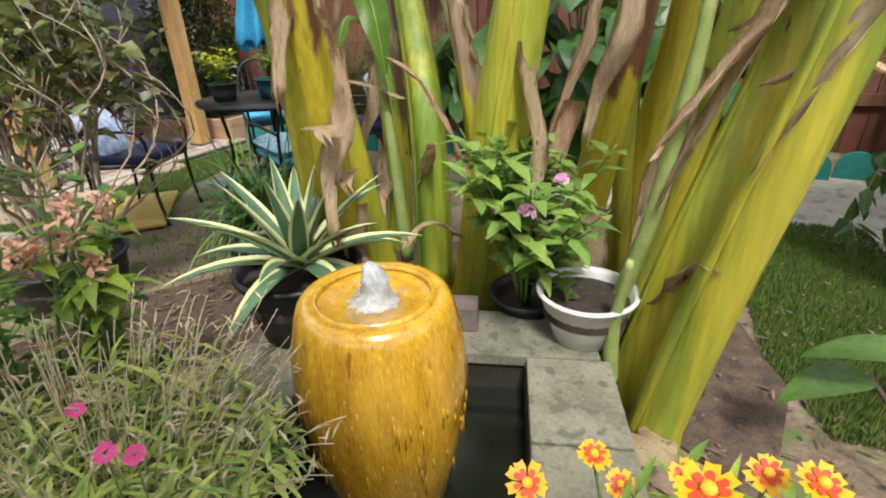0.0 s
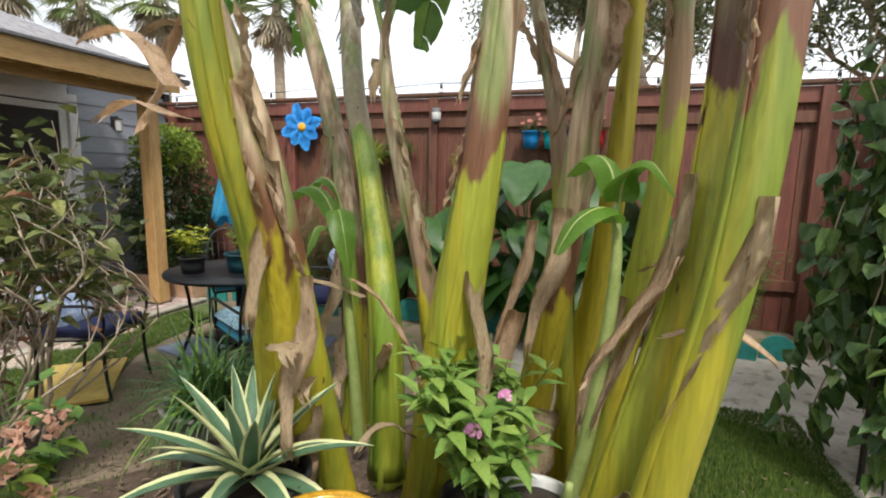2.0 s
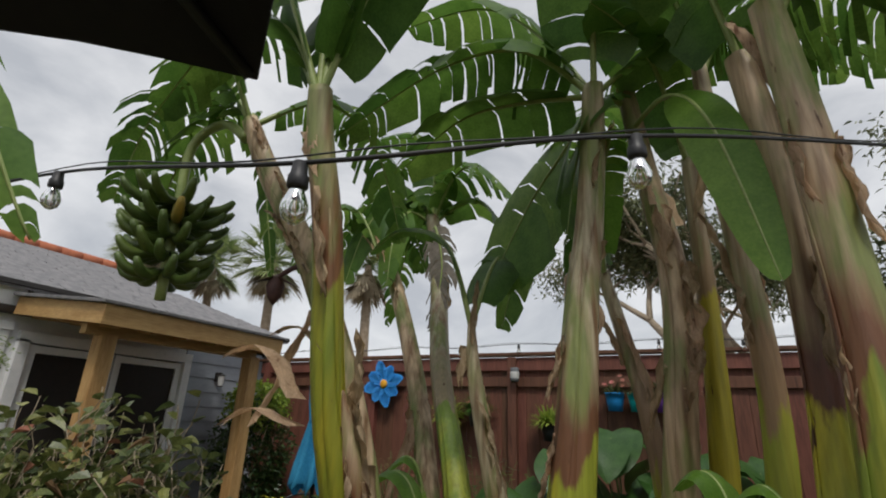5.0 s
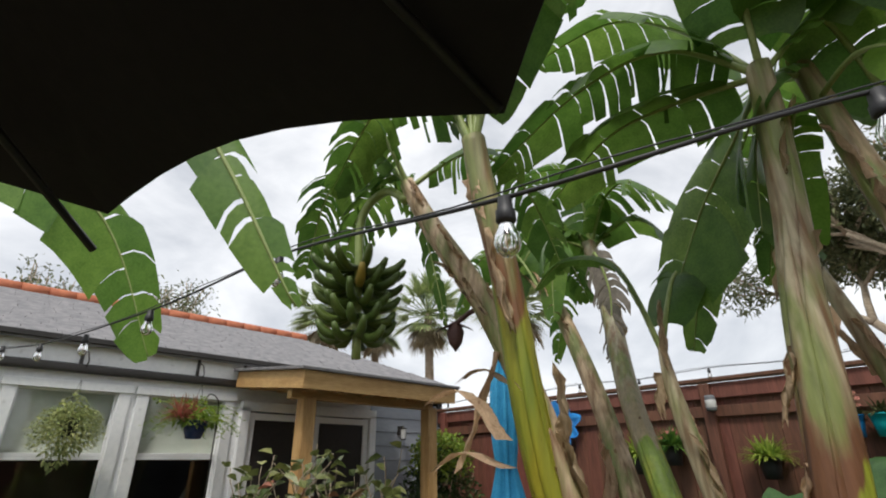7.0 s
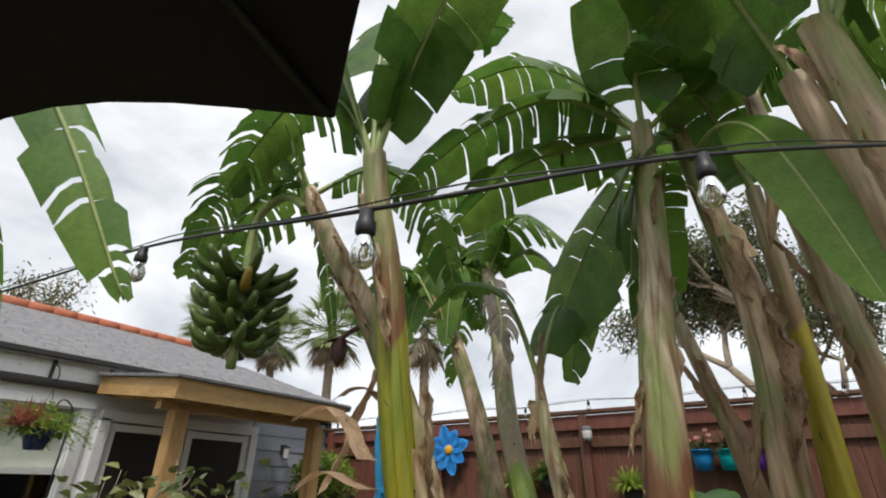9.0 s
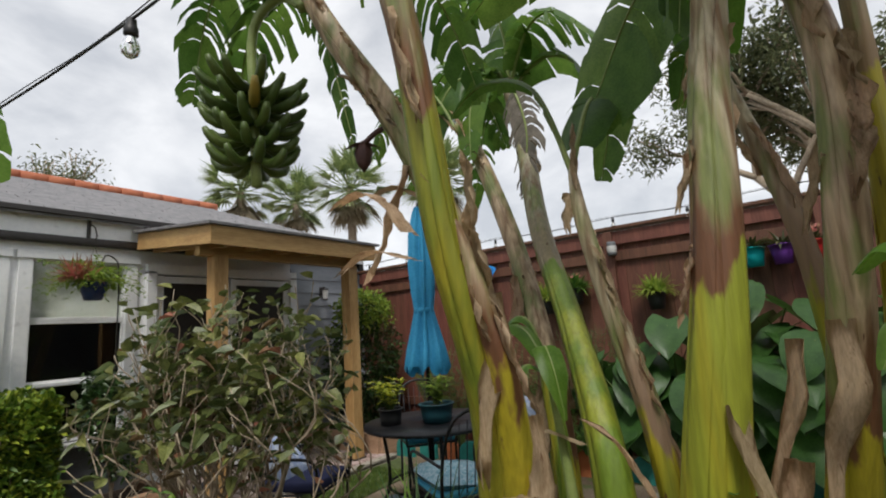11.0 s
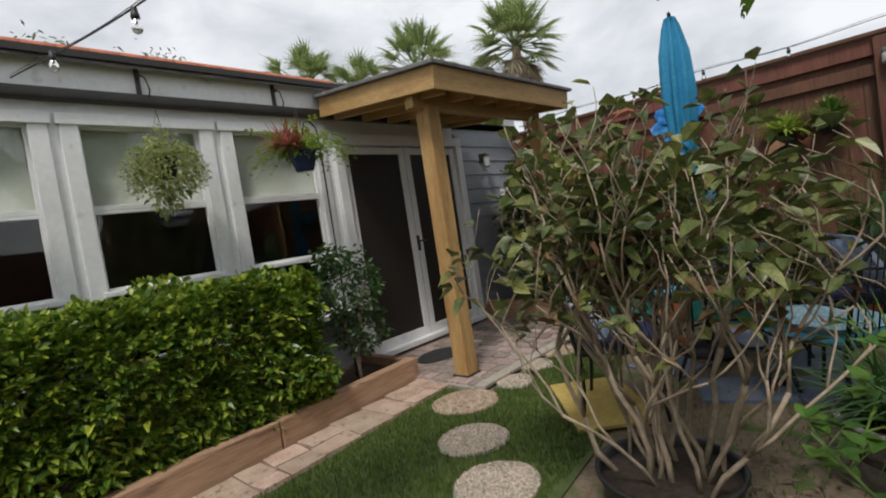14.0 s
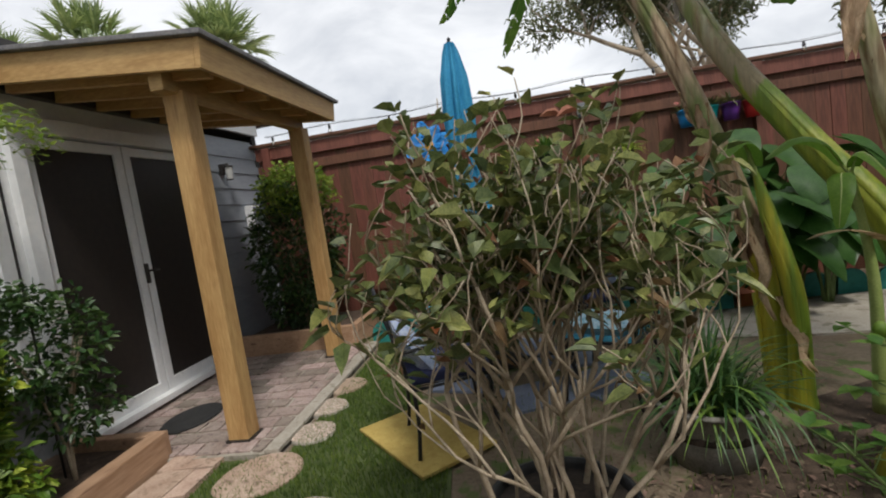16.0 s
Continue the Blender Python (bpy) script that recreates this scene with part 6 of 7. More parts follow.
def chair(at, turn, seat_mat=None, label=""):
    """Iron garden armchair, facing its own +x."""
    ob = thing("garden_chair", at, label, "chair", "chairs round the table", turn)
    for sx in (0.21, -0.21):
        for sy in (0.22, -0.22):
            bm = bmesh.new()
            tube(bm, curve_points([(sx * 1.12, sy * 1.02, 0), (sx * 1.0, sy, 0.2), (sx, sy, 0.4)], 6), 0.011, 8)
            part("leg", bm, iron, ob)
    bm = bmesh.new()
    tube(bm, [(0.22, 0.22, 0.4), (0.22, -0.22, 0.4), (-0.22, -0.22, 0.39), (-0.22, 0.22, 0.39), (0.22, 0.22, 0.4)], 0.011, 8)
    part("seat_frame", bm, iron, ob)
    for sy in (0.23, -0.23):
        bm = bmesh.new()
        tube(bm, curve_points([(0.21, sy, 0.4), (0.235, sy * 1.05, 0.55), (0.17, sy * 1.08, 0.62), (-0.05, sy * 1.08, 0.62), (-0.24, sy, 0.6)], 16), 0.01, 8)
        part("armrest", bm, iron, ob)
    bm = bmesh.new()
    tube(bm, curve_points([(-0.22, -0.22, 0.39), (-0.27, -0.22, 0.65), (-0.32, -0.16, 0.86), (-0.33, 0, 0.92), (-0.32, 0.16, 0.86), (-0.27, 0.22, 0.65), (-0.22, 0.22, 0.39)], 24), 0.011, 8)
    back = part("backrest", bm, iron, ob)
    for k in range(7):
        y = -0.165 + 0.055 * k
        bm = bmesh.new()
        tube(bm, [(-0.225, y, 0.42), (-0.3, y, 0.87 - abs(y) * 0.25)], 0.004, 5)
        part("bar", bm, iron, back)
    bm = bmesh.new()
    for k in range(9):
        tube(bm, [(-0.21, -0.2 + 0.05 * k, 0.4), (0.21, -0.2 + 0.05 * k, 0.405)], 0.004, 5)
    part("seat_mesh", bm, iron, ob)
    if seat_mat:
        bm = bmesh.new()
        box(bm, (0.0, 0, 0.44), (0.44, 0.44, 0.065), 0.022)
        part("seat_cushion", bm, seat_mat, ob, "padded seat cushion")
    return ob


c1 = chair((-3.88, 3.88, 0.03), 20, navy_cloth, "black iron armchair with a navy cushion on a yellow mat")
c2 = chair((-2.95, 5.2, 0.02), 205, navy_cloth, "black iron armchair with a navy seat and printed pillow")
c3 = chair((-2.88, 4.32, 0.02), 150, None, "black iron armchair with an aqua cushion")
c4 = chair((-3.95, 5.35, 0.02), -40, aqua_cloth, "black iron armchair with a bright aqua cushion")


def put_pillow(at, s, mat, label, rx=0, ry=0, rz=0):
    bm = bmesh.new()
    pillow(bm, (0, 0, 0), s)
    ob = tagged(part("throw_pillow", bm, mat), label, "pillow", "pillows")
    ob.matrix_basis = pose(*at, rx, ry, rz)


put_pillow((-4.03, 3.82, 0.6), (0.36, 0.38, 0.12), print_cloth, "blue and white printed pillow against the chair back", 0, 55, 20)
put_pillow((-2.78, 5.29, 0.66), (0.4, 0.4, 0.13), print_cloth, "blue and white printed pillow leaning on the chair back", 0, 62, 25)
put_pillow((-2.91, 4.35, 0.47), (0.5, 0.48, 0.15), teal_cloth, "white and blue patterned cushion on the chair seat", 0, 8, 60)
bm = bmesh.new()
box(bm, (0, 0, 0.0), (0.46, 0.44, 0.05), 0.02)
aq = tagged(part("seat_pad", bm, aqua_cloth), "aqua seat pad under the patterned cushion", "cushion")
aq.matrix_basis = pose(-2.9, 4.33, 0.43, 0, 0, 150)

table = thing("patio_table", (-3.4, 4.75, 0.015), "round black iron mesh patio table", "table")
bm = bmesh.new()
lathe(bm, [(0.0, 0.68), (0.52, 0.68), (0.54, 0.685), (0.545, 0.7), (0.54, 0.712), (0.03, 0.708), (0.03, 0.69)], 48)
part("tabletop", bm, iron, table)
for k in range(4):
    d = heading(45 + 90 * k)
    bm = bmesh.new()
    tube(bm, curve_points([d * 0.48 + Vector((0, 0, 0)), d * 0.36 + Vector((0, 0, 0.3)), d * 0.4 + Vector((0, 0, 0.68))], 8), 0.013, 8)
    part("leg", bm, iron, table)
bm = bmesh.new()
lathe(bm, [(0.37, 0.25), (0.385, 0.26), (0.37, 0.27), (0.355, 0.26), (0.37, 0.25)], 32)
part("stretcher_ring", bm, iron, table)
umb = thing("closed_umbrella", (-3.7, 5.1, 0.015), "folded bright blue patio umbrella standing through the table", "umbrella")
bm = bmesh.new()
lathe(bm, [(0, 0), (0.23, 0), (0.24, 0.03), (0.2, 0.06), (0.05, 0.09), (0.04, 0.16), (0, 0.16)], 28)
part("base", bm, iron, umb)
bm = bmesh.new()
tube(bm, [(0, 0, 0.1), (0, 0, 2.5)], 0.018, 10)
part("pole", bm, iron, umb)
bm = bmesh.new()
prof = [(2.57, 0.03), (2.5, 0.05), (2.3, 0.085), (2.0, 0.1), (1.75, 0.085), (1.6, 0.07), (1.45, 0.1), (1.25, 0.14), (1.08, 0.165), (1.06, 0.15)]
rings = []
for z, r in prof:
    rings.append([bm.verts.new((r * (1 + 0.3 * math.sin(8 * a + z * 1.5)) * math.cos(a + z * 0.5), r * (1 + 0.3 * math.sin(8 * a + z * 1.5)) * math.sin(a + z * 0.5), z + (0.05 * math.sin(8 * a) if z < 1.1 else 0))) for a in [2 * math.pi * k / 48 for k in range(48)]])
for a, b in zip(rings, rings[1:]):
    for k in range(48):
        bm.faces.new((a[k], b[k], b[(k + 1) % 48], a[(k + 1) % 48]))
part("canopy", bm, sun_cloth, umb)
bm = bmesh.new()
lathe(bm, [(0.076, 1.57), (0.086, 1.585), (0.086, 1.61), (0.076, 1.625)], 24)
part("tie_strap", bm, sun_cloth, umb)
bm = bmesh.new()
lathe(bm, [(0, 2.62), (0.014, 2.6), (0.012, 2.56), (0.0, 2.55)], 10)
part("finial", bm, iron, umb)

pot("table_planter", (-3.32, 4.7, 0.728), 0.13, 0.14, material("teal_pot", (0.01, 0.05, 0.07), (0.02, 0.09, 0.11), 0.08, 0.35), "dark teal pot on the patio table", 0.85)
tp, _ = leafy_plant("table_plant", (-3.32, 4.7, 0.85), "yellow-green croton in a teal pot on the table", "potted plant", 16, 0.16, 0.22, 0.08, 0.035, 9, light_leaf)
pot("yellow_pot", (-3.62, 4.5, 0.728), 0.09, 0.12, black_plastic, "small dark pot on the table edge", 0.85)
leafy_plant("yellow_plant", (-3.62, 4.5, 0.83), "bright yellow-green leafy plant on the table", "potted plant", 16, 0.17, 0.26, 0.08, 0.04, 8, material("lime_leaf", (0.35, 0.4, 0.02), (0.5, 0.52, 0.05), 0.05, 0.5, translucent=0.35, island=0.3))

ymat = material("yellow_mat", (0.42, 0.29, 0.07), (0.56, 0.42, 0.13), 0.05, 0.9, bump=0.4)
ym = thing("yellow_mat", (-4.06, 3.88, 0.02), "mustard yellow rubber mat on the lawn", "mat", turn=42)
part("mat_body", boxes(((0, 0, 0.012), (0.48, 0.78, 0.024), 0.006)), ymat, ym, smooth=False)
blue_slab = material("blue_slab", (0.12, 0.15, 0.22), (0.2, 0.23, 0.3), 0.15, 0.85, bump=0.4)
for x, y, sx, sy, tr in ((-3.35, 4.4, 0.5, 0.4, 20), (-3.9, 4.75, 0.45, 0.4, -15), (-2.9, 4.55, 0.5, 0.45, 35), (-3.1, 5.1, 0.5, 0.5, 10), (-3.55, 5.5, 0.5, 0.45, -20)):
    sb = thing("slate_slab", (x, y, 0.0), "blue-grey stone slab set in the ground by the table", "paving slab", "slabs under the table", tr)
    part("slab_body", boxes(((0, 0, 0.008), (sx, sy, 0.025), 0.006)), blue_slab, sb, smooth=False)

# ---- big shrub in its pot ----
bush = enlarge(thing("potted_shrub", (-3.32, 2.95, 0.15), "tall open shrub with pale twisting branches and olive leaves", "shrub"), 1.03, 1.06)
sb = bmesh.new()
live, dry = ([], []), ([], [])


def grow(p, d, ln, r, depth):
    pts = [p]
    for k in range(4):
        d = (d + Vector((rnd(-0.4, 0.4), rnd(-0.4, 0.4), rnd(-0.06, 0.2) - 0.25 * max(0.0, p.z - 1.25))) - Vector((p.x, p.y, 0)) * max(0.0, math.hypot(p.x, p.y) - 0.3) * 1.3).normalized()
        p = p + d * ln / 4
        pts.append(p)
    tube(sb, pts, [r, r * 0.94, r * 0.86, r * 0.78, r * 0.7], 6)
    if depth < 2:
        for k in range((4 if p.z > 0.75 else 2) if depth == 0 else 1):
            q = pts[random.choice((1, 2, 3, 4, 4))]
            rec = live if rnd(0, 1) < (0.93 if q.z > 0.7 else 0.6) else dry
            w = heading(rnd(0, 360), rnd(-35, 55)) + d * 0.4
            rec[0].append(q + w.normalized() * 0.01)
            rec[1].append(w)
    if depth == 0:
        return
    for k in range(3 if depth > 1 else random.choice((2, 3, 3))):
        grow(pts[random.choice((2, 3, 4)) if k else 4], (d + heading(rnd(0, 360), rnd(-15, 40)) * rnd(0.4, 0.75)).normalized(), ln * rnd(0.6, 0.85), r * 0.62, depth - 1)


random.seed(11)
for k in range(19):
    a = 360 * k / 19 + rnd(-14, 14)
    grow(heading(a) * rnd(0.04, 0.2), (heading(a) * rnd(0.02, 0.42) + Vector((0, 0, 1))).normalized(), rnd(0.45, 0.62), rnd(0.007, 0.014), 3)
part("branch_work", sb, pale_bark, bush)
leaf_cloud("foliage", *live, 0.086, 0.05, bush_leaf, bush, droop=0.35)
leaf_cloud("dry_leaves", *dry, 0.08, 0.035, brown_leaf, bush, "withered brown leaves", droop=0.6)
pot("shrub_pot", (-3.32, 2.95, 0.0), 0.27, 0.22, black_plastic, "wide black plastic nursery pot", 0.85, 0.012)

# ---- strap-leaf plant in a stone pot ----
stone_pot = material("stone_pot", (0.16, 0.15, 0.13), (0.3, 0.29, 0.26), 0.07, 0.9, bump=0.7)
pot("stone_planter", (-2.58, 3.55, 0.0), 0.24, 0.3, stone_pot, "weathered grey stone planter", 0.8, 0.02)
strap_green = material("strap_green", (0.04, 0.105, 0.028), (0.1, 0.2, 0.06), 0.05, 0.42, bump=0.1, translucent=0.25, vary=0.25)
lily = thing("strap_leaf_plant", (-2.58, 3.55, 0.26), "arching strap-leaved plant in a stone planter", "potted plant")
for k in range(230):
    bm = bmesh.new()
    leaf(bm, (rnd(-0.12, 0.12), rnd(-0.12, 0.12), 0), heading(rnd(0, 360), rnd(25, 86)), rnd(0.38, 0.62), 0.022, rnd(1.2, 2.6), 0.25, 8, 0.3)
    part("leaf", bm, strap_green if k % 7 else fresh_leaf, lily)

# ---- rose bush with yellow blooms ----
rose = thing("rose_bush", (-2.3, 2.17, 0), "thin rose bush with a few yellow blooms", "rose bush")
sb, lb = bmesh.new(), bmesh.new()
yellow_rose = material("rose_petal", (0.75, 0.52, 0.05), (0.85, 0.68, 0.15), 0.02, 0.6, translucent=0.3)
random.seed(5)
canes = [(-2.24, 1.96, 0.86), (-2.14, 1.83, 0.83), (-1.72, 1.74, 1.1), (-2.45, 2.1, 0.95), (-1.9, 2.05, 0.95), (-2.3, 1.75, 0.8), (-2.0, 1.75, 0.9), (-2.6, 2.0, 0.75), (-1.85, 1.9, 0.8), (-2.4, 1.85, 0.9), (-1.95, 2.25, 0.8)]
for k, tgt in enumerate(canes):
    t_ = Vector(tgt) - Vector((-2.15, 1.9, 0))
    pts = curve_points([(t_.x * 0.1, t_.y * 0.1, 0), (t_.x * 0.5 + rnd(-0.06, 0.06), t_.y * 0.5 + rnd(-0.06, 0.06), t_.z * 0.6), t_], 12)
    tube(sb, pts, [0.006 * (1.2 - 0.8 * i / len(pts)) for i in range(len(pts))], 6)
    for j in range(24):
        q = pts[int(rnd(0.2, 1) * (len(pts) - 1))]
        s_ = q + heading(rnd(0, 360), rnd(0, 40)) * rnd(0.04, 0.12)
        tube(sb, [q, s_], 0.002, 4)
        for m_ in range(3):
            leaf(lb, s_, heading(rnd(0, 360), rnd(-10, 40)), rnd(0.035, 0.06), rnd(0.026, 0.038), 0.4, 0.25, 3, 0.6)
    if k < 2:
        bm = bmesh.new()
        for ring_ in range(4):
            flat_flower(bm, t_ + Vector((0, 0, 0.004 * ring_)), (0.2, -0.4, 0.8), 0.032 * (1 - 0.2 * ring_), 6, cup=0.5 + 0.6 * ring_, wide=1.2)
        part("bloom", bm, yellow_rose, rose, "open yellow rose")
    elif k < 4:
        bm = bmesh.new()
        lathe(bm, [(0, -0.02), (0.012, -0.015), (0.016, 0.0), (0.01, 0.014), (0, 0.02)], 10, t_)
        part("rose_hip", bm, light_leaf, rose, "green rose hip")
part("cane_work", sb, green_stem, rose)
part("foliage", lb, green_leaf, rose)
# ---- things on the fence ----
flower_blue = material("flower_blue", (0.02, 0.25, 0.7), (0.05, 0.4, 0.85), 0.05, 0.4, bump=0.1)
fl = enlarge(thing("metal_flower", (-4.27, 7.03, 2.07), "large blue metal wall flower with an orange centre", "wall ornament"), 1.1)
for k in range(8):
    a = radians(45 * k + 15)
    d, s = Vector((math.cos(a), 0, math.sin(a))), Vector((-math.sin(a), 0, math.cos(a)))
    bm = bmesh.new()
    rows = []
    ln = 0.24 if k % 2 == 0 else 0.2
    for i in range(6):
        u = i / 5
        w = 0.075 * math.sin(math.pi * (0.12 + 0.8 * u)) ** 0.8
        rows.append([bm.verts.new(d * (0.03 + ln * u) + s * w * q + Vector((0, -0.02 - 0.05 * u * (1 - 0.6 * u) - 0.02 * q * q, 0))) for q in (-1, 0, 1)])
    for a_, b_ in zip(rows, rows[1:]):
        for q in range(2):
            bm.faces.new((a_[q], a_[q + 1], b_[q + 1], b_[q]))
    bmesh.ops.solidify(bm, geom=bm.faces[:], thickness=0.004)
    part("petal", bm, flower_blue, fl)
bm = bmesh.new()
r0 = bmesh.ops.create_uvsphere(bm, u_segments=16, v_segments=8, radius=0.05)
bmesh.ops.scale(bm, vec=(1, 0.5, 1), verts=bm.verts[:])
bmesh.ops.translate(bm, vec=(0, -0.04, 0), verts=bm.verts[:])
part("centre", bm, orange_c, fl, "orange centre")


def fence_lamp(x):
    ob = thing("fence_lantern", (x, 7.02, 2.1), "small grey cylinder lantern fixed to the fence post", "lantern", "fence lanterns")
    bm = bmesh.new()
    lathe(bm, [(0, 0), (0.045, 0), (0.048, 0.02), (0.048, 0.13), (0.045, 0.15), (0, 0.155)], 18, (0, -0.05, 0))
    part("body", bm, skirt_grey, ob)
    bm = bmesh.new()
    lathe(bm, [(0.05, 0.03), (0.052, 0.035), (0.052, 0.1), (0.05, 0.105)], 18, (0, -0.05, 0))
    part("glass", bm, material("frosted", (0.5, 0.5, 0.48), (0.6, 0.6, 0.58), 0.05, 0.3), ob)
    return ob


fence_lamp(-2.5)


def wall_planter(x, z, mat_pot, mat_leaf, label, n_=220, size=0.17, reds=False):
    ob = thing("fence_planter", (x, 6.98, z), label, "planter", "planters on the fence")
    bm = bmesh.new()
    lathe(bm, [(0, 0), (0.07, 0), (0.085, 0.1), (0.1, 0.17), (0.105, 0.17), (0.1, 0.18), (0.09, 0.165), (0, 0.15)], 20, (0, -0.05, 0))
    part("pot", bm, mat_pot, ob)
    bm = bmesh.new()
    for k in range(n_):
        a = rnd(0, 360)
        leaf(bm, Vector((0, -0.05, 0.17)) + heading(a) * rnd(0, 0.08), heading(a, rnd(0, 85)), rnd(0.5, 1.1) * size, 0.03, rnd(0.5, 1.8), 0.25, 4)
    part("foliage", bm, mat_leaf, ob)
    if reds:
        bm = bmesh.new()
        for k in range(6):
            flat_flower(bm, (rnd(-0.1, 0.1), rnd(-0.14, 0), rnd(0.25, 0.36)), (0, -0.6, 0.6), 0.025, 6)
        part("blooms", bm, red_leaf, ob, "red blooms")


lime = material("lime_foliage", (0.22, 0.34, 0.04), (0.38, 0.48, 0.1), 0.05, 0.5, translucent=0.4, island=0.3)
wall_planter(-3.3, 1.52, black_plastic, lime, "fence pot with arching lime-green fern", 240, 0.26)
wall_planter(-2.95, 1.6, black_plastic, green_leaf, "fence pot with green foliage and red blooms", 200, 0.22, True)
wall_planter(-2.1, 1.48, black_plastic, lime, "fence pot with pale green trailing foliage", 220, 0.22)
for x, c, nm in ((-1.42, (0.01, 0.2, 0.5), "blue"), (-1.2, (0.0, 0.35, 0.38), "teal"), (-0.98, (0.12, 0.03, 0.25), "purple"), (-0.76, (0.45, 0.02, 0.02), "red")):
    cm = material("bright_pot", c, tuple(min(1, v * 1.4 + 0.01) for v in c), 0.06, 0.35, bump=0.1)
    wall_planter(x, 1.8, cm, olive_leaf, f"bright {nm} pot hung on the fence", 60, 0.16, nm in ("blue", "red"))

# scalloped edging along the border
teal_e, orange_e = material("teal_edge", (0.01, 0.16, 0.14), (0.03, 0.25, 0.22), 0.06, 0.6), material("orange_edge", (0.45, 0.12, 0.04), (0.55, 0.2, 0.08), 0.06, 0.7)
for k in range(20):
    x = -4.9 + 0.3 * k
    ob = thing("edging_tile", (x, 6.12 + 0.06 * math.sin(k), 0.0), "half-round painted scallop tile edging the border", "edging tile", "scalloped border edging", rnd(-12, 12))
    bm = bmesh.new()
    vs = [(0.13 * math.cos(a), 0.1 + 0.13 * math.sin(a)) for a in [math.pi * j / 12 for j in range(13)]] + [(-0.13, 0.0), (0.13, 0.0)]
    f = [bm.verts.new((p, -0.015, q)) for p, q in vs]
    g = [bm.verts.new((p, 0.015, q)) for p, q in vs]
    bm.faces.new(f)
    bm.faces.new(g[::-1])
    for j in range(len(f)):
        bm.faces.new((f[j], g[j], g[(j + 1) % len(f)], f[(j + 1) % len(f)]))
    part("tile_body", bm, orange_e if k % 5 == 2 else teal_e, ob, smooth=False)

# elephant ears along the fence
ear = material("ear_leaf", (0.03, 0.09, 0.015), (0.07, 0.16, 0.035), 0.1, 0.4, bump=0.25, translucent=0.3, island=0.35)


def big_leaf(bm, base, way, ln, wd):
    """A broad heart-shaped leaf with wavy margin, hanging from its stalk."""
    d = Vector(way).normalized()
    side = d.cross(Vector((0, 0, 1))).normalized()
    ph = rnd(0, 6)
    rows = []
    p = Vector(base) - d * ln * 0.22
    for i in range(9):
        u = i / 8
        w = wd * 0.5 * (math.sin(math.pi * min(1, 0.2 + 0.8 * u)) ** 0.7 if u < 1 else 0.02)
        row = []
        for s in (-1, -0.66, -0.33, 0, 0.33, 0.66, 1):
            back = -0.14 * ln * abs(s) * (1 - u)
            q = p + side * w * s + d * back + Vector((0, 0, 0.02 * math.sin(6 * u + 3 * s + ph) * abs(s) + 0.14 * w * abs(s)))
            row.append(bm.verts.new(q))
        rows.append(row)
        p = p + d * ln / 8
        d = (d + Vector((0, 0, -0.13))).normalized()
    for a, b in zip(rows, rows[1:]):
        for q in range(6):
            bm.faces.new((a[q], a[q + 1], b[q + 1], b[q]))


random.seed(21)
for cx, cy, hh, nn in ((-1.9, 6.45, 1.35, 10), (-1.35, 6.4, 1.5, 11), (-0.8, 6.5, 1.4, 10), (-2.45, 6.5, 1.0, 8), (-0.25, 6.55, 1.2, 8), (-1.6, 6.15, 0.9, 9), (-0.9, 6.1, 0.8, 8), (-1.1, 6.3, 1.25, 11), (-0.45, 6.25, 1.3, 10), (-2.2, 6.3, 1.05, 9), (-0.75, 5.9, 1.15, 10), (-1.25, 5.85, 1.0, 9)):
    ob = thing("elephant_ear", (cx, cy, 0), "elephant ear plant with huge dark green leaves", "elephant ear plant", "elephant ears along the fence")
    for k in range(nn):
        a = 360 * k / nn + rnd(-25, 25)
        if 30 < a % 360 < 150 and rnd(0, 1) < 0.6:
            a += 180
        h = hh * rnd(0.45, 1.05)
        tip = heading(a) * rnd(0.12, 0.4) + Vector((0, 0, h))
        bm = bmesh.new()
        tube(bm, curve_points([(0.03 * math.cos(a), 0.03 * math.sin(a), 0), (tip.x * 0.35, tip.y * 0.35, h * 0.6), tip], 8), [0.014 - 0.0009 * i for i in range(9)], 6)
        st = part("leaf_stalk", bm, green_stem, ob)
        bm = bmesh.new()
        big_leaf(bm, tip, heading(a, -25 + rnd(-20, 15)), rnd(0.36, 0.56), rnd(0.32, 0.46))
        part("leaf_blade", bm, ear, st)

# low planting along the fence
random.seed(4)
for x, y, lab, mat_, st, sp, h in ((-3.35, 6.5, "arching green fern-like plant along the fence", green_leaf, 60, 0.42, 0.95), (-2.75, 6.55, "tall dark green leafy plant along the fence", dark_leaf, 60, 0.38, 1.35), (-2.25, 6.6, "green leafy plant along the fence", green_leaf, 50, 0.35, 1.2), (-3.85, 6.65, "dry reddish-brown wiry shrub along the fence", brown_leaf, 50, 0.4, 1.25), (-4.75, 6.6, "bushy dark green plant along the fence", dark_leaf, 60, 0.42, 1.2), (-3.6, 6.6, "grey-brown wiry shrub along the fence", brown_leaf, 40, 0.4, 1.1), (-4.5, 6.65, "dark green shrub along the fence", dark_leaf, 46, 0.4, 0.95), (-3.0, 6.5, "low green plants along the border", green_leaf, 40, 0.4, 0.8), (0.6, 6.6, "green leafy shrub in the border", green_leaf, 40, 0.4, 0.9), (-2.9, 5.95, "arching green border grass", green_leaf, 40, 0.3, 0.5)):
    leafy_plant("border_shrub", (x, y, 0), lab, "shrub", st, sp, h, 0.09, 0.028, 10, mat_, droop=0.7, group="border planting")

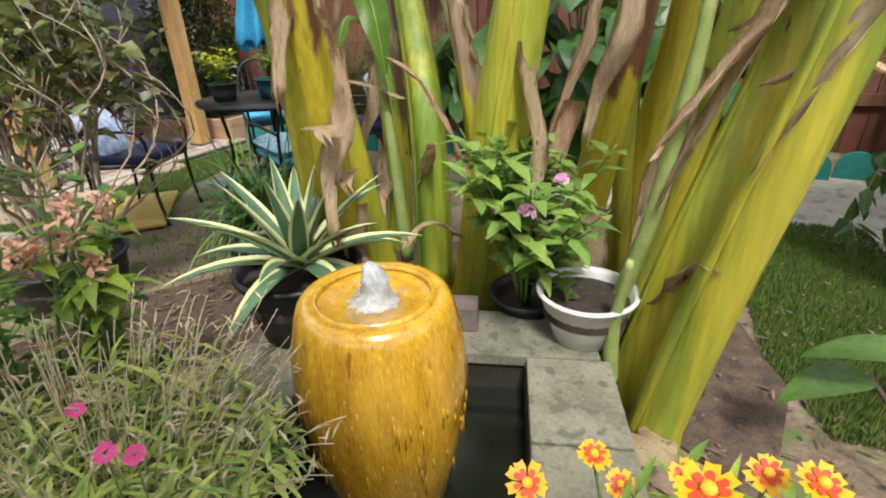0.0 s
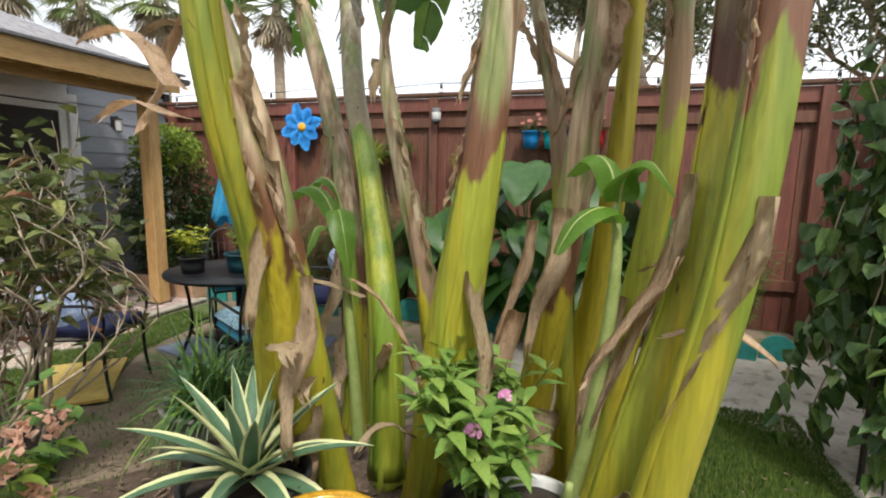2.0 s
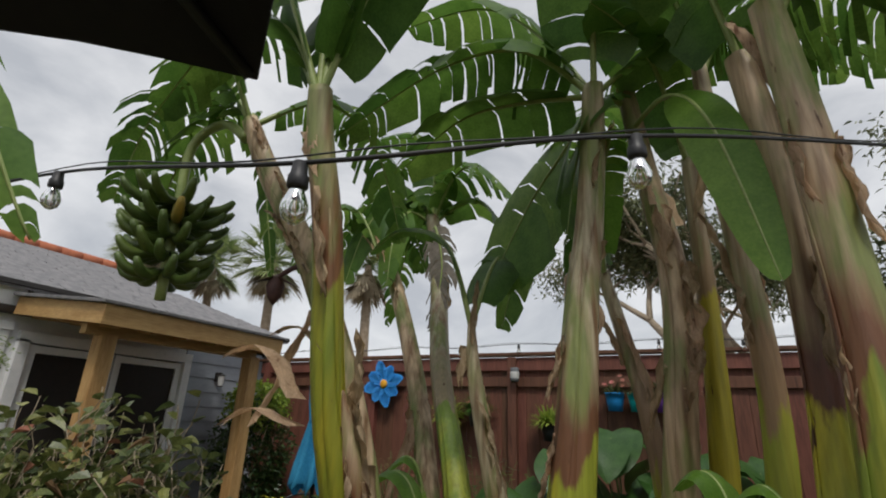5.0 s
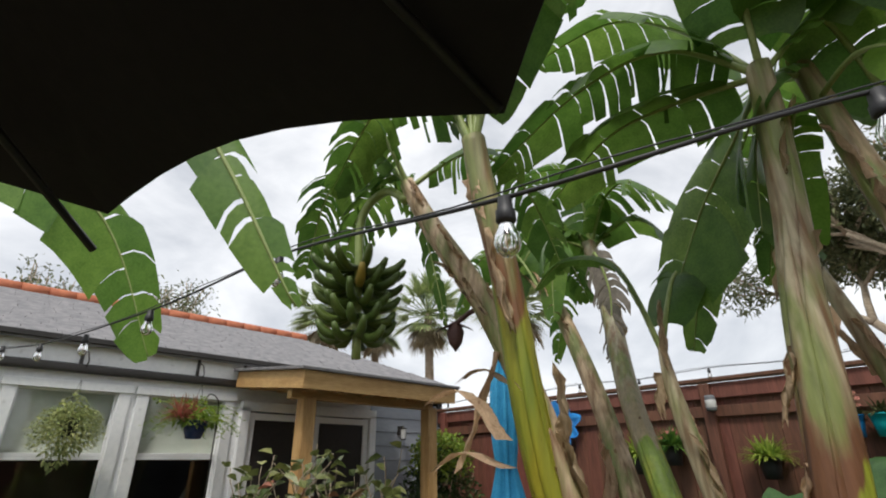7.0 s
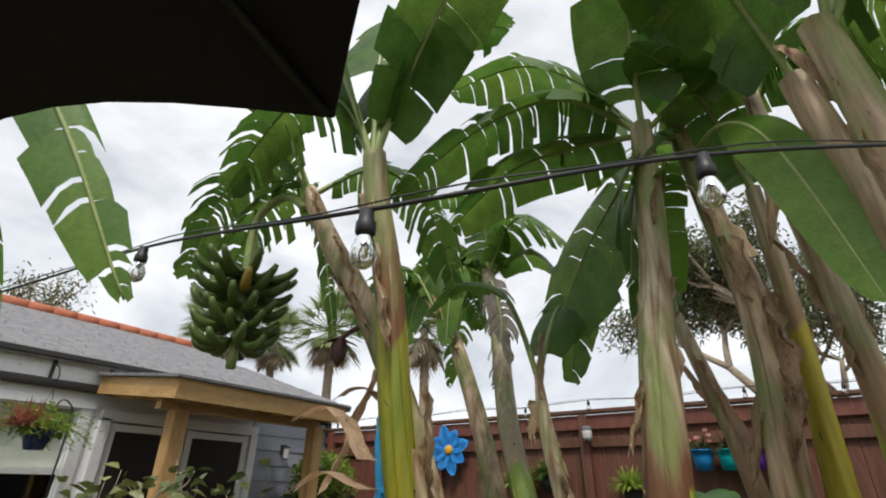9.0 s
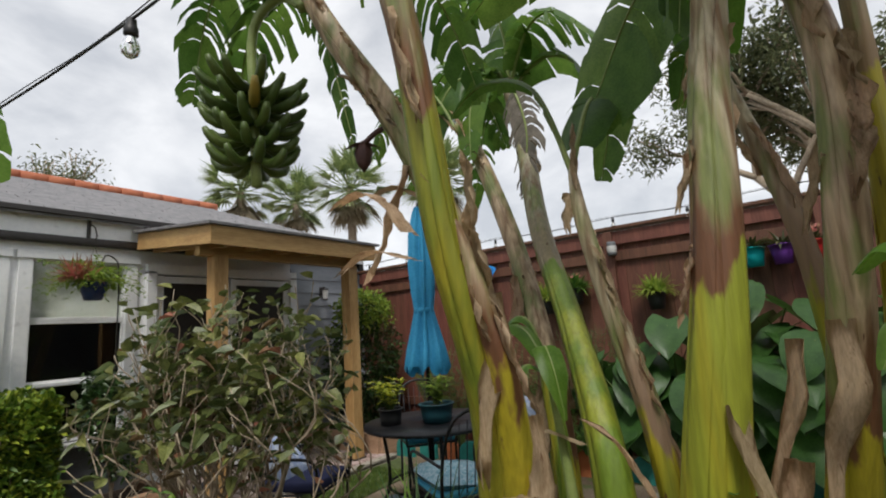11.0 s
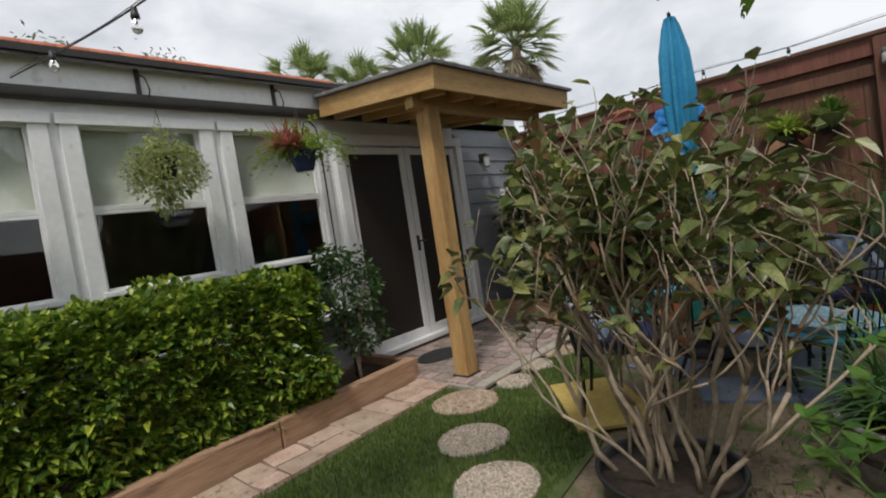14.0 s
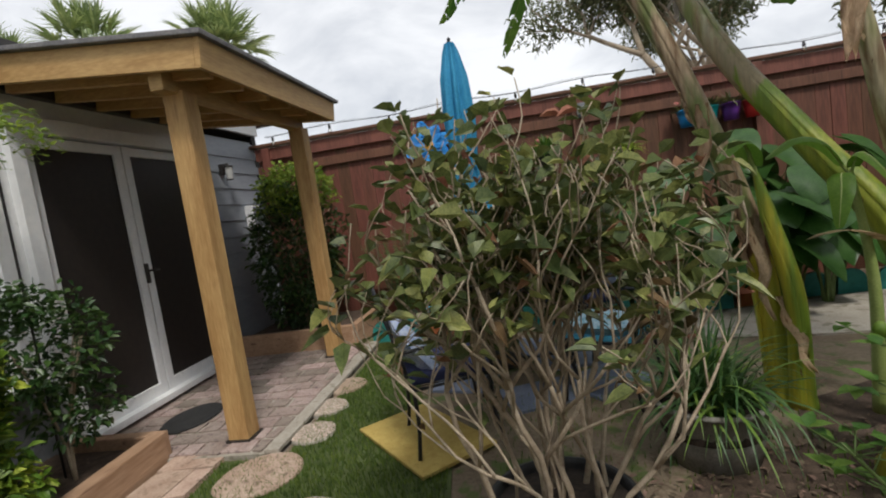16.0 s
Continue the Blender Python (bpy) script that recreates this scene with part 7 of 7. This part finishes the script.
# ---- flowering vine on its stand ----
vine_leaf = material("vine_leaf", (0.04, 0.095, 0.02), (0.11, 0.21, 0.05), 0.06, 0.45, bump=0.2, translucent=0.28, island=0.4)
vine = enlarge(thing("flowering_vine", (0.66, 4.3, 0), "tall hanging vine with heart-shaped leaves and magenta flowers", "vine"), 1.06, 1.12)
for dx in (-0.05, 0.42):
    bm = bmesh.new()
    tube(bm, curve_points([(dx, 0, 0), (dx, 0, 1.3), (dx + 0.1, 0.02, 2.2), (dx + 0.35, 0.04, 2.5)], 16), 0.014, 8)
    part("stand_pole", bm, gutter_dark, vine)
sb = bmesh.new()
pts, ways = [], []
random.seed(8)
for k in range(200):
    x0, y0, z0 = rnd(-0.22, 0.95), rnd(-0.25, 0.35), rnd(1.3, 2.75)
    if z0 > 2.2 and x0 < 0.1:
        x0 += 0.3
    p = Vector((x0, y0, z0))
    line_ = [p.copy()]
    low_ = rnd(0.0, 1.2) if x0 < 0.4 else rnd(0.1, 1.4)
    while p.z > low_:
        p = p + Vector((rnd(-0.035, 0.035), rnd(-0.035, 0.035), -0.08))
        line_.append(p.copy())
        for q in range(2):
            pts.append(p + Vector((rnd(-0.03, 0.03), rnd(-0.05, 0.02), 0)))
            ways.append(heading(rnd(180, 360), rnd(-80, -10)))
    if len(line_) > 1:
        tube(sb, line_, 0.004, 5)
leaf_cloud("foliage", pts, ways, 0.105, 0.085, vine_leaf, vine, droop=0.2, heart=0.1)
part("tendril_work", sb, pale_bark, vine)
bougain = material("bougain", (0.5, 0.015, 0.12), (0.68, 0.06, 0.22), 0.03, 0.6, translucent=0.3, island=0.2)
bm = bmesh.new()
for k in range(26):
    c = Vector((rnd(-0.3, 0.7), rnd(-0.3, 0.0), rnd(1.9, 2.5)))
    for j in range(4):
        leaf(bm, c, heading(rnd(0, 360), rnd(0, 80)), 0.04, 0.035, 0.2, 0.4, 3, 0.7)
part("blossom", bm, bougain, vine, "magenta papery blossoms")

# canna by the path
can_ = enlarge(thing("canna", (0.1, 2.93, 0), "broad-leaved canna with dark thin stems", "canna"), 1.25)
for k, (tx, ty, tz) in enumerate(((-0.12, 0.0, 0.36), (0.1, 0.12, 0.42), (-0.16, 0.06, 0.26))):
    bm = bmesh.new()
    tube(bm, [(0.05 * k - 0.05, 0, 0), (tx * 0.6, ty * 0.6, tz * 0.7), (tx, ty, tz)], 0.006, 6)
    st = part("stem", bm, bud_purple, can_)
    bm = bmesh.new()
    leaf(bm, (tx, ty, tz), heading((175, 30, 205)[k], 0), 0.2, 0.1, 0.7, 0.2, 8, 0.6)
    part("leaf", bm, ear, st)

# ---- black umbrella overhead ----
black_cloth = material("black_cloth", (0.0018, 0.0018, 0.0028), (0.0045, 0.0045, 0.0065), 0.2, 0.9, bump=0.15)
UC = Vector((-1.13, 0.83, 0))
bu = thing("open_umbrella", UC, "open black patio umbrella with scalloped edges", "umbrella")
ang0 = math.atan2(1.704 - 0.83, -1.043 + 1.13)
R_U, Z_E, Z_T = 0.88, 1.965, 2.32
bm = bmesh.new()
for k in range(8):
    a, b = ang0 + k * math.pi / 4, ang0 + (k + 1) * math.pi / 4
    rows = []
    for i in range(7):
        u = i / 6
        row = []
        for j in range(9):
            v = j / 8
            pa, pb = Vector((math.cos(a), math.sin(a), 0)) * R_U * u, Vector((math.cos(b), math.sin(b), 0)) * R_U * u
            p = pa.lerp(pb, v)
            sag = math.sin(math.pi * v)
            p = p * (1 - 0.05 * sag * u ** 3)
            p.z = Z_T - (Z_T - Z_E) * u ** 1.25 + 0.03 * sag * u ** 3 - 0.1 * p.x
            row.append(bm.verts.new(p))
        rows.append(row)
    for r1, r2 in zip(rows, rows[1:]):
        for j in range(8):
            q = (r1[j], r2[j], r2[j + 1], r1[j + 1])
            bm.faces.new(q)
bmesh.ops.remove_doubles(bm, verts=bm.verts[:], dist=0.0005)
bmesh.ops.recalc_face_normals(bm, faces=bm.faces[:])
bmesh.ops.solidify(bm, geom=bm.faces[:], thickness=0.003)
part("canopy", bm, black_cloth, bu)
for k in range(8):
    a = ang0 + k * math.pi / 4
    bm = bmesh.new()
    tube(bm, [(0.02 * math.cos(a), 0.02 * math.sin(a), Z_T - 0.02), (R_U * 0.5 * math.cos(a), R_U * 0.5 * math.sin(a), Z_T - 0.19), (R_U * 0.99 * math.cos(a), R_U * 0.99 * math.sin(a), Z_E - 0.012)], 0.006, 6)
    part("rib", bm, iron, bu)
bm = bmesh.new()
tube(bm, [(0, 0, 0.08), (0, 0, Z_T + 0.04)], 0.019, 10)
part("pole", bm, iron, bu)
bm = bmesh.new()
lathe(bm, [(0, 0), (0.24, 0), (0.24, 0.04), (0.05, 0.09), (0.03, 0.2), (0, 0.2)], 28)
part("base", bm, iron, bu)

# ---- string lights ----
cable = material("cable", (0.01, 0.01, 0.011), (0.02, 0.02, 0.022), 0.02, 0.5)
bulb_glass = glass("bulb_glass", (0.98, 0.98, 0.96))
filament = material("filament", (0.5, 0.35, 0.15), (0.6, 0.42, 0.2), 0.01, 0.4)


def string_light(keys, bulbs, label, size=1.0, droop=0.0):
    b0 = Vector(keys[0])
    ob = thing("string_light", b0, label, "string light", "string lights")
    pts = curve_points(keys, 60)
    bm = bmesh.new()
    tube(bm, [p - b0 for p in pts], 0.0042 * size, 6)
    part("cable", bm, cable, ob)
    bm = bmesh.new()
    tube(bm, [p - b0 + Vector((0, 0, 0.012 * size + 0.006 * math.sin(i * 0.9))) for i, p in enumerate(pts)], 0.0018 * size, 5)
    part("support_wire", bm, cable, ob)
    for b in bulbs:
        q = Vector(b) - b0
        bm = bmesh.new()
        lathe(bm, [(0, 0.012), (0.012, 0.01), (0.014, -0.012), (0.017, -0.016), (0.0175, -0.034), (0.014, -0.038), (0, -0.038)], 14, q)
        bmesh.ops.scale(bm, vec=(size, size, size), verts=bm.verts[:], space=Matrix.Translation(-q))
        so = part("socket", bm, cable, ob)
        bm = bmesh.new()
        lathe(bm, [(0.011, -0.036), (0.013, -0.042), (0.021, -0.062), (0.0225, -0.074), (0.019, -0.088), (0.008, -0.097), (0, -0.099)], 18, q)
        bmesh.ops.scale(bm, vec=(size, size, size), verts=bm.verts[:], space=Matrix.Translation(-q))
        gl = part("bulb", bm, bulb_glass, so, "clear glass bulb")
        gl.visible_shadow = False
        bm = bmesh.new()
        tube(bm, [q + Vector((0.004, 0, -0.04)) * size, q + Vector((0.006, 0, -0.075)) * size, q + Vector((-0.006, 0, -0.075)) * size, q + Vector((-0.004, 0, -0.04)) * size], 0.0008, 4)
        part("filament_wire", bm, filament, so)


string_light([(-6.42, 1.6, 2.580), (-4.8, 1.8, 2.380), (-3.1, 1.95, 2.260), (-2.19, 2.05, 2.262), (-1.25, 1.98, 2.055), (-0.755, 2.3, 2.172), (-0.2, 2.85, 2.330), (0.45, 3.6, 2.550), (0.95, 4.3, 2.800)],
             [(-2.19, 2.05, 2.252), (-1.25, 1.98, 2.045), (-0.755, 2.3, 2.162), (-0.2, 2.85, 2.320), (-3.1, 1.95, 2.250), (-3.9, 1.88, 2.280), (-4.8, 1.8, 2.370), (-5.7, 1.68, 2.490)], "black cable string of clear glass bulbs over the garden")
fb = [(-6.2 + 0.75 * k, 6.98, 2.48 + 0.03 * (k % 2)) for k in range(13)]
string_light([(-6.3, 6.98, 2.5)] + [(x, y, z + 0.012) for x, y, z in fb] + [(3.2, 6.98, 2.54)], fb, "string of small bulbs along the fence top")
string_light([(-6.42, 0.4, 2.5), (-6.0, 0.5, 2.62), (-5.0, 0.2, 3.0), (-3.6, -0.8, 3.3)], [(-6.0, 0.5, 2.61), (-5.0, 0.2, 2.99), (-5.5, 0.35, 2.8)], "black cable string of bulbs running up from the gutter")

# ---- palms and trees beyond the yard ----
palm_leaf = material("palm_leaf", (0.18, 0.26, 0.09), (0.36, 0.44, 0.2), 0.3, 0.5, translucent=0.25, island=0.3, bump=0)
palm_dry = material("palm_dry", (0.25, 0.2, 0.13), (0.42, 0.36, 0.26), 0.2, 0.85, bump=0.4)
palm_trunk = material("palm_trunk", (0.2, 0.15, 0.1), (0.34, 0.27, 0.2), 0.2, 0.9, bump=0.6)
random.seed(31)


def palm(az, dist, elev, crown):
    e = Vector((-1.0, 1.5, 1.5))
    x, y = e.x + dist * math.sin(radians(az)), e.y + dist * math.cos(radians(az))
    h = e.z + dist * math.tan(radians(elev))
    ob = thing("fan_palm", (x, y, 0), "tall fan palm with a skirt of dry fronds beyond the fence", "palm tree", "palms beyond the yard")
    bm = bmesh.new()
    tube(bm, [(0, 0, 0), (0.1, 0, h * 0.5), (0, 0, h)], [0.3, 0.24, 0.2], 12)
    part("trunk", bm, palm_trunk, ob)
    for mat_, n_, lo, hi, nm in ((palm_leaf, 56, -48, 80, "crown"), (palm_dry, 18, -78, -45, "dry_skirt")):
        bm = bmesh.new()
        for k in range(n_):
            d = heading(k * 137.5 + rnd(-15, 15), rnd(lo, hi))
            stalk = crown * rnd(0.35, 0.6)
            c = Vector((0, 0, h)) + d * stalk
            tube(bm, [(0, 0, h), c], 0.025, 4)
            side = d.cross(Vector((0, 0, 1))).normalized()
            up_ = side.cross(d)
            for j in range(13):
                a = radians(-75 + 12.5 * j)
                w = (d * math.cos(a) + side * math.sin(a) + up_ * 0.1).normalized()
                leaf(bm, c, w, crown * rnd(0.38, 0.5), crown * 0.05, 0.55, 0.2, 3)
        part(nm, bm, mat_, ob)


for az, dist, el, cr in ((-35.0, 24, 17.2, 2.6), (-46.0, 25, 16.6, 2.5), (-52.3, 29, 15.2, 2.3), (-58.2, 27, 16.2, 2.4)):
    palm(az, dist, el, cr)

tree_leaf = material("tree_leaf", (0.09, 0.115, 0.05), (0.2, 0.23, 0.11), 0.2, 0.6, translucent=0.2, island=0.4, bump=0)


def tree(at, h, spread, count, ln, seed, label):
    random.seed(seed)
    ob = thing("garden_tree", at, label, "tree", "trees beyond the yard")
    sb, lp, lw = bmesh.new(), [], []

    def limb(p, d, length, r, depth):
        pts = [p]
        for k in range(3):
            d = (d + Vector((rnd(-0.25, 0.25), rnd(-0.25, 0.25), rnd(-0.08, 0.15)))).normalized()
            p = p + d * length / 3
            pts.append(p)
        tube(sb, pts, [r, r * 0.9, r * 0.8, r * 0.65], 6)
        if depth == 0:
            for k in range(count):
                lp.append(pts[random.choice((1, 2, 3))] + Vector((rnd(-1, 1), rnd(-1, 1), rnd(-1, 1))) * length * 0.5)
                lw.append(heading(rnd(0, 360), rnd(-60, 60)))
            return
        for k in range(3):
            limb(pts[-1 if k else 2], (d + heading(rnd(0, 360), rnd(-10, 40)) * spread).normalized(), length * 0.72, r * 0.6, depth - 1)

    limb(Vector((0, 0, 0)), Vector((0, 0, 1)), h * 0.36, h * 0.022, 4)
    part("trunk", sb, pale_bark, ob)
    leaf_cloud("crown", lp, lw, ln, ln * 0.32, tree_leaf, ob)


tree((0.3, 9.4, 0), 6.0, 0.9, 230, 0.11, 3, "open grey-green tree leaning over the fence")
tree((2.9, 9.6, 0), 5.8, 0.85, 190, 0.11, 9, "grey-green tree behind the shed")
tree((-17.0, 5.6, 0), 7.0, 0.45, 22, 0.16, 14, "thin tree behind the house roof")
tree((-16.5, 3.2, 0), 6.6, 0.45, 20, 0.16, 17, "thin tree behind the house roof")
tree((-18.0, 1.0, 0), 6.2, 0.45, 20, 0.16, 19, "thin tree behind the house roof")
# ---- stepping stones, flagstones, patio stones and litter ----
random.seed(77)
for x, y, r, mat_, lab in ((-4.86, 3.51, 0.235, flagstone, "round tan stepping stone in the lawn"), (-4.42, 3.06, 0.21, pebble, "round pebble-cast stepping stone in the lawn"), (-4.0, 2.72, 0.22, pebble, "round pebble-cast stepping stone in the lawn"),
                     (-4.74, 3.98, 0.15, pebble, "small round pebble-cast stepping stone"), (-4.8, 4.37, 0.15, pebble, "small round pebble-cast stepping stone"), (-4.81, 4.78, 0.17, flagstone, "round tan stepping stone beside the patio")):
    ob = thing("stepping_stone", (x - 0.09, y + 0.07, 0.0), lab, "stepping stone", "stepping stones in the lawn", rnd(0, 360))
    bm = bmesh.new()
    n_ = 26
    prof = [(1.0, 0.0), (1.0, 0.02), (0.96, 0.03), (0.0, 0.032)]
    wob = [1 + 0.05 * math.sin(2 * a + x * 7) + rnd(-0.02, 0.02) for a in [2 * math.pi * k / n_ for k in range(n_)]]
    rings = [[bm.verts.new((r * pr * wob[k] * math.cos(2 * math.pi * k / n_), r * pr * wob[k] * math.sin(2 * math.pi * k / n_), z)) for k in range(n_)] if pr else [bm.verts.new((0, 0, z))] for pr, z in prof]
    for a, b in zip(rings, rings[1:]):
        for k in range(n_):
            q = [a[k], a[(k + 1) % n_], b[(k + 1) % len(b)], b[k % len(b)]]
            q = [v for i, v in enumerate(q) if v not in q[:i]]
            bm.faces.new(q)
    part("stone_body", bm, mat_ if mat_ is flagstone else concrete, ob, smooth=False)
    if mat_ is pebble:
        bm = bmesh.new()
        for k in range(int(2600 * r * r / 0.044)):
            a, d = rnd(0, 6.28), r * 0.95 * math.sqrt(rnd(0, 1))
            s = rnd(0.004, 0.008)
            c = Vector((d * math.cos(a), d * math.sin(a), 0.031))
            v = [bm.verts.new(c + Vector((s * rnd(0.7, 1.2) * math.cos(q * 1.26 + a), s * rnd(0.7, 1.2) * math.sin(q * 1.26 + a), 0))) for q in range(5)]
            t_ = bm.verts.new(c + Vector((0, 0, s * 0.7)))
            for q in range(5):
                bm.faces.new((v[q], v[(q + 1) % 5], t_))
        tagged(part("pebble_inlay", bm, pebble, ob, "small embedded pebbles", smooth=False), kind="stuff")

edge = thing("flagstone_edging", (-5.45, 1.4, 0), "narrow strip of tan flagstones beside the timber edge", "paving", kind="structure")
part("bedding", boxes(((0.06, 0.1, 0.003), (0.42, 4.7, 0.014), 0, Matrix.Rotation(radians(4.2), 4, "Z"))), soil, edge, smooth=False)
y = -2.2
while y < 2.35:
    ln = rnd(0.16, 0.32)
    xc = np.interp(y, [-0.66, 2.43], [0.1, -0.13])
    cols = random.choice(((-0.11, 0.26), (-0.11, 0.08, 0.26), (-0.11, 0.13, 0.26)))
    for a, b in zip(cols, cols[1:]):
        bm = bmesh.new()
        j = [rnd(-0.02, 0.02) for _ in range(8)]
        lo = [(xc + a + 0.006 + j[0] * 0.4, y + j[1]), (xc + b - 0.006 + j[2] * 0.4, y + j[3]), (xc + b - 0.006 + j[4] * 0.4, y + ln - 0.012 + j[3] * 0.3), (xc + a + 0.006 + j[6] * 0.4, y + ln - 0.012 + j[1] * 0.3)]
        top = [bm.verts.new((p, q, 0.03 + rnd(-0.004, 0.004))) for p, q in lo]
        bot = [bm.verts.new((p, q, 0.0)) for p, q in lo]
        bm.faces.new(top)
        for k in range(4):
            bm.faces.new((bot[k], bot[(k + 1) % 4], top[(k + 1) % 4], top[k]))
        part("flagstone", bm, flagstone, edge, smooth=False)
    y += ln
patio = thing("patio_floor", (-5.72, 4.9, 0), "patio of irregular brown and grey paving stones", "patio", kind="structure")
part("mortar", boxes(((0, 0, 0.01), (1.56, 2.2, 0.04))), concrete, patio, smooth=False)
rows_ = 13
for r in range(rows_):
    y = -1.08 + r * 2.16 / rows_
    x = -0.76
    while x < 0.6:
        w = rnd(0.13, 0.27)
        w = min(w, 0.66 - x)
        if w < 0.06:
            break
        bm = bmesh.new()
        j = [rnd(-0.012, 0.012) for _ in range(8)]
        lo = [(x + 0.01 + j[0], y + 0.01 + j[1]), (x + w - 0.008 + j[2], y + 0.01 + j[3]), (x + w - 0.008 + j[4], y + 0.152 + j[5]), (x + 0.01 + j[6], y + 0.152 + j[7])]
        top = [bm.verts.new((p, q, 0.04 + rnd(-0.003, 0.004))) for p, q in lo]
        bot = [bm.verts.new((p, q, 0.025)) for p, q in lo]
        bm.faces.new(top)
        for k in range(4):
            bm.faces.new((bot[k], bot[(k + 1) % 4], top[(k + 1) % 4], top[k]))
        part("paving_stone", bm, patio_stone, patio, smooth=False)
        x += w
part("border_kerb", boxes(((0.73, 0, 0.03), (0.1, 2.2, 0.05), 0.006)), concrete, patio, smooth=False)

# fallen leaves and bark mulch
litter = material("litter", (0.07, 0.048, 0.03), (0.2, 0.15, 0.1), 0.04, 0.9, bump=0.3, island=0.5)
lb = bmesh.new()
for k in range(1500):
    x, y = rnd(-3.2, -1.5), rnd(1.9, 3.6)
    if k > 1000:
        x, y = rnd(-1.9, 0.5), rnd(2.7, 4.3)
    leaf(lb, (x, y, rnd(0.012, 0.03)), heading(rnd(0, 360), rnd(-8, 15)), rnd(0.02, 0.075), rnd(0.012, 0.03), 0.1, 0.3, 2)
tagged(part("leaf_litter", lb, litter), "brown fallen leaves and bark on the earth", "leaf litter", kind="stuff")
flat_patch("mulch_bed", [(-3.2, 1.75), (-1.75, 1.65), (-1.7, 2.4), (-1.95, 3.1), (-2.1, 3.6), (-2.6, 3.5), (-3.1, 2.9)], 0.01, soil, "dark bark mulch beside the basin", "mulch", 0.01)
flat_patch("banana_bed", [(-2.3, 3.05), (-1.4, 3.1), (-0.8, 3.15), (-0.3, 2.75), (-0.15, 3.3), (-0.35, 4.1), (-1.3, 4.3), (-2.0, 4.0)], 0.012, soil, "dark soil under the banana stems", "bed", 0.01)
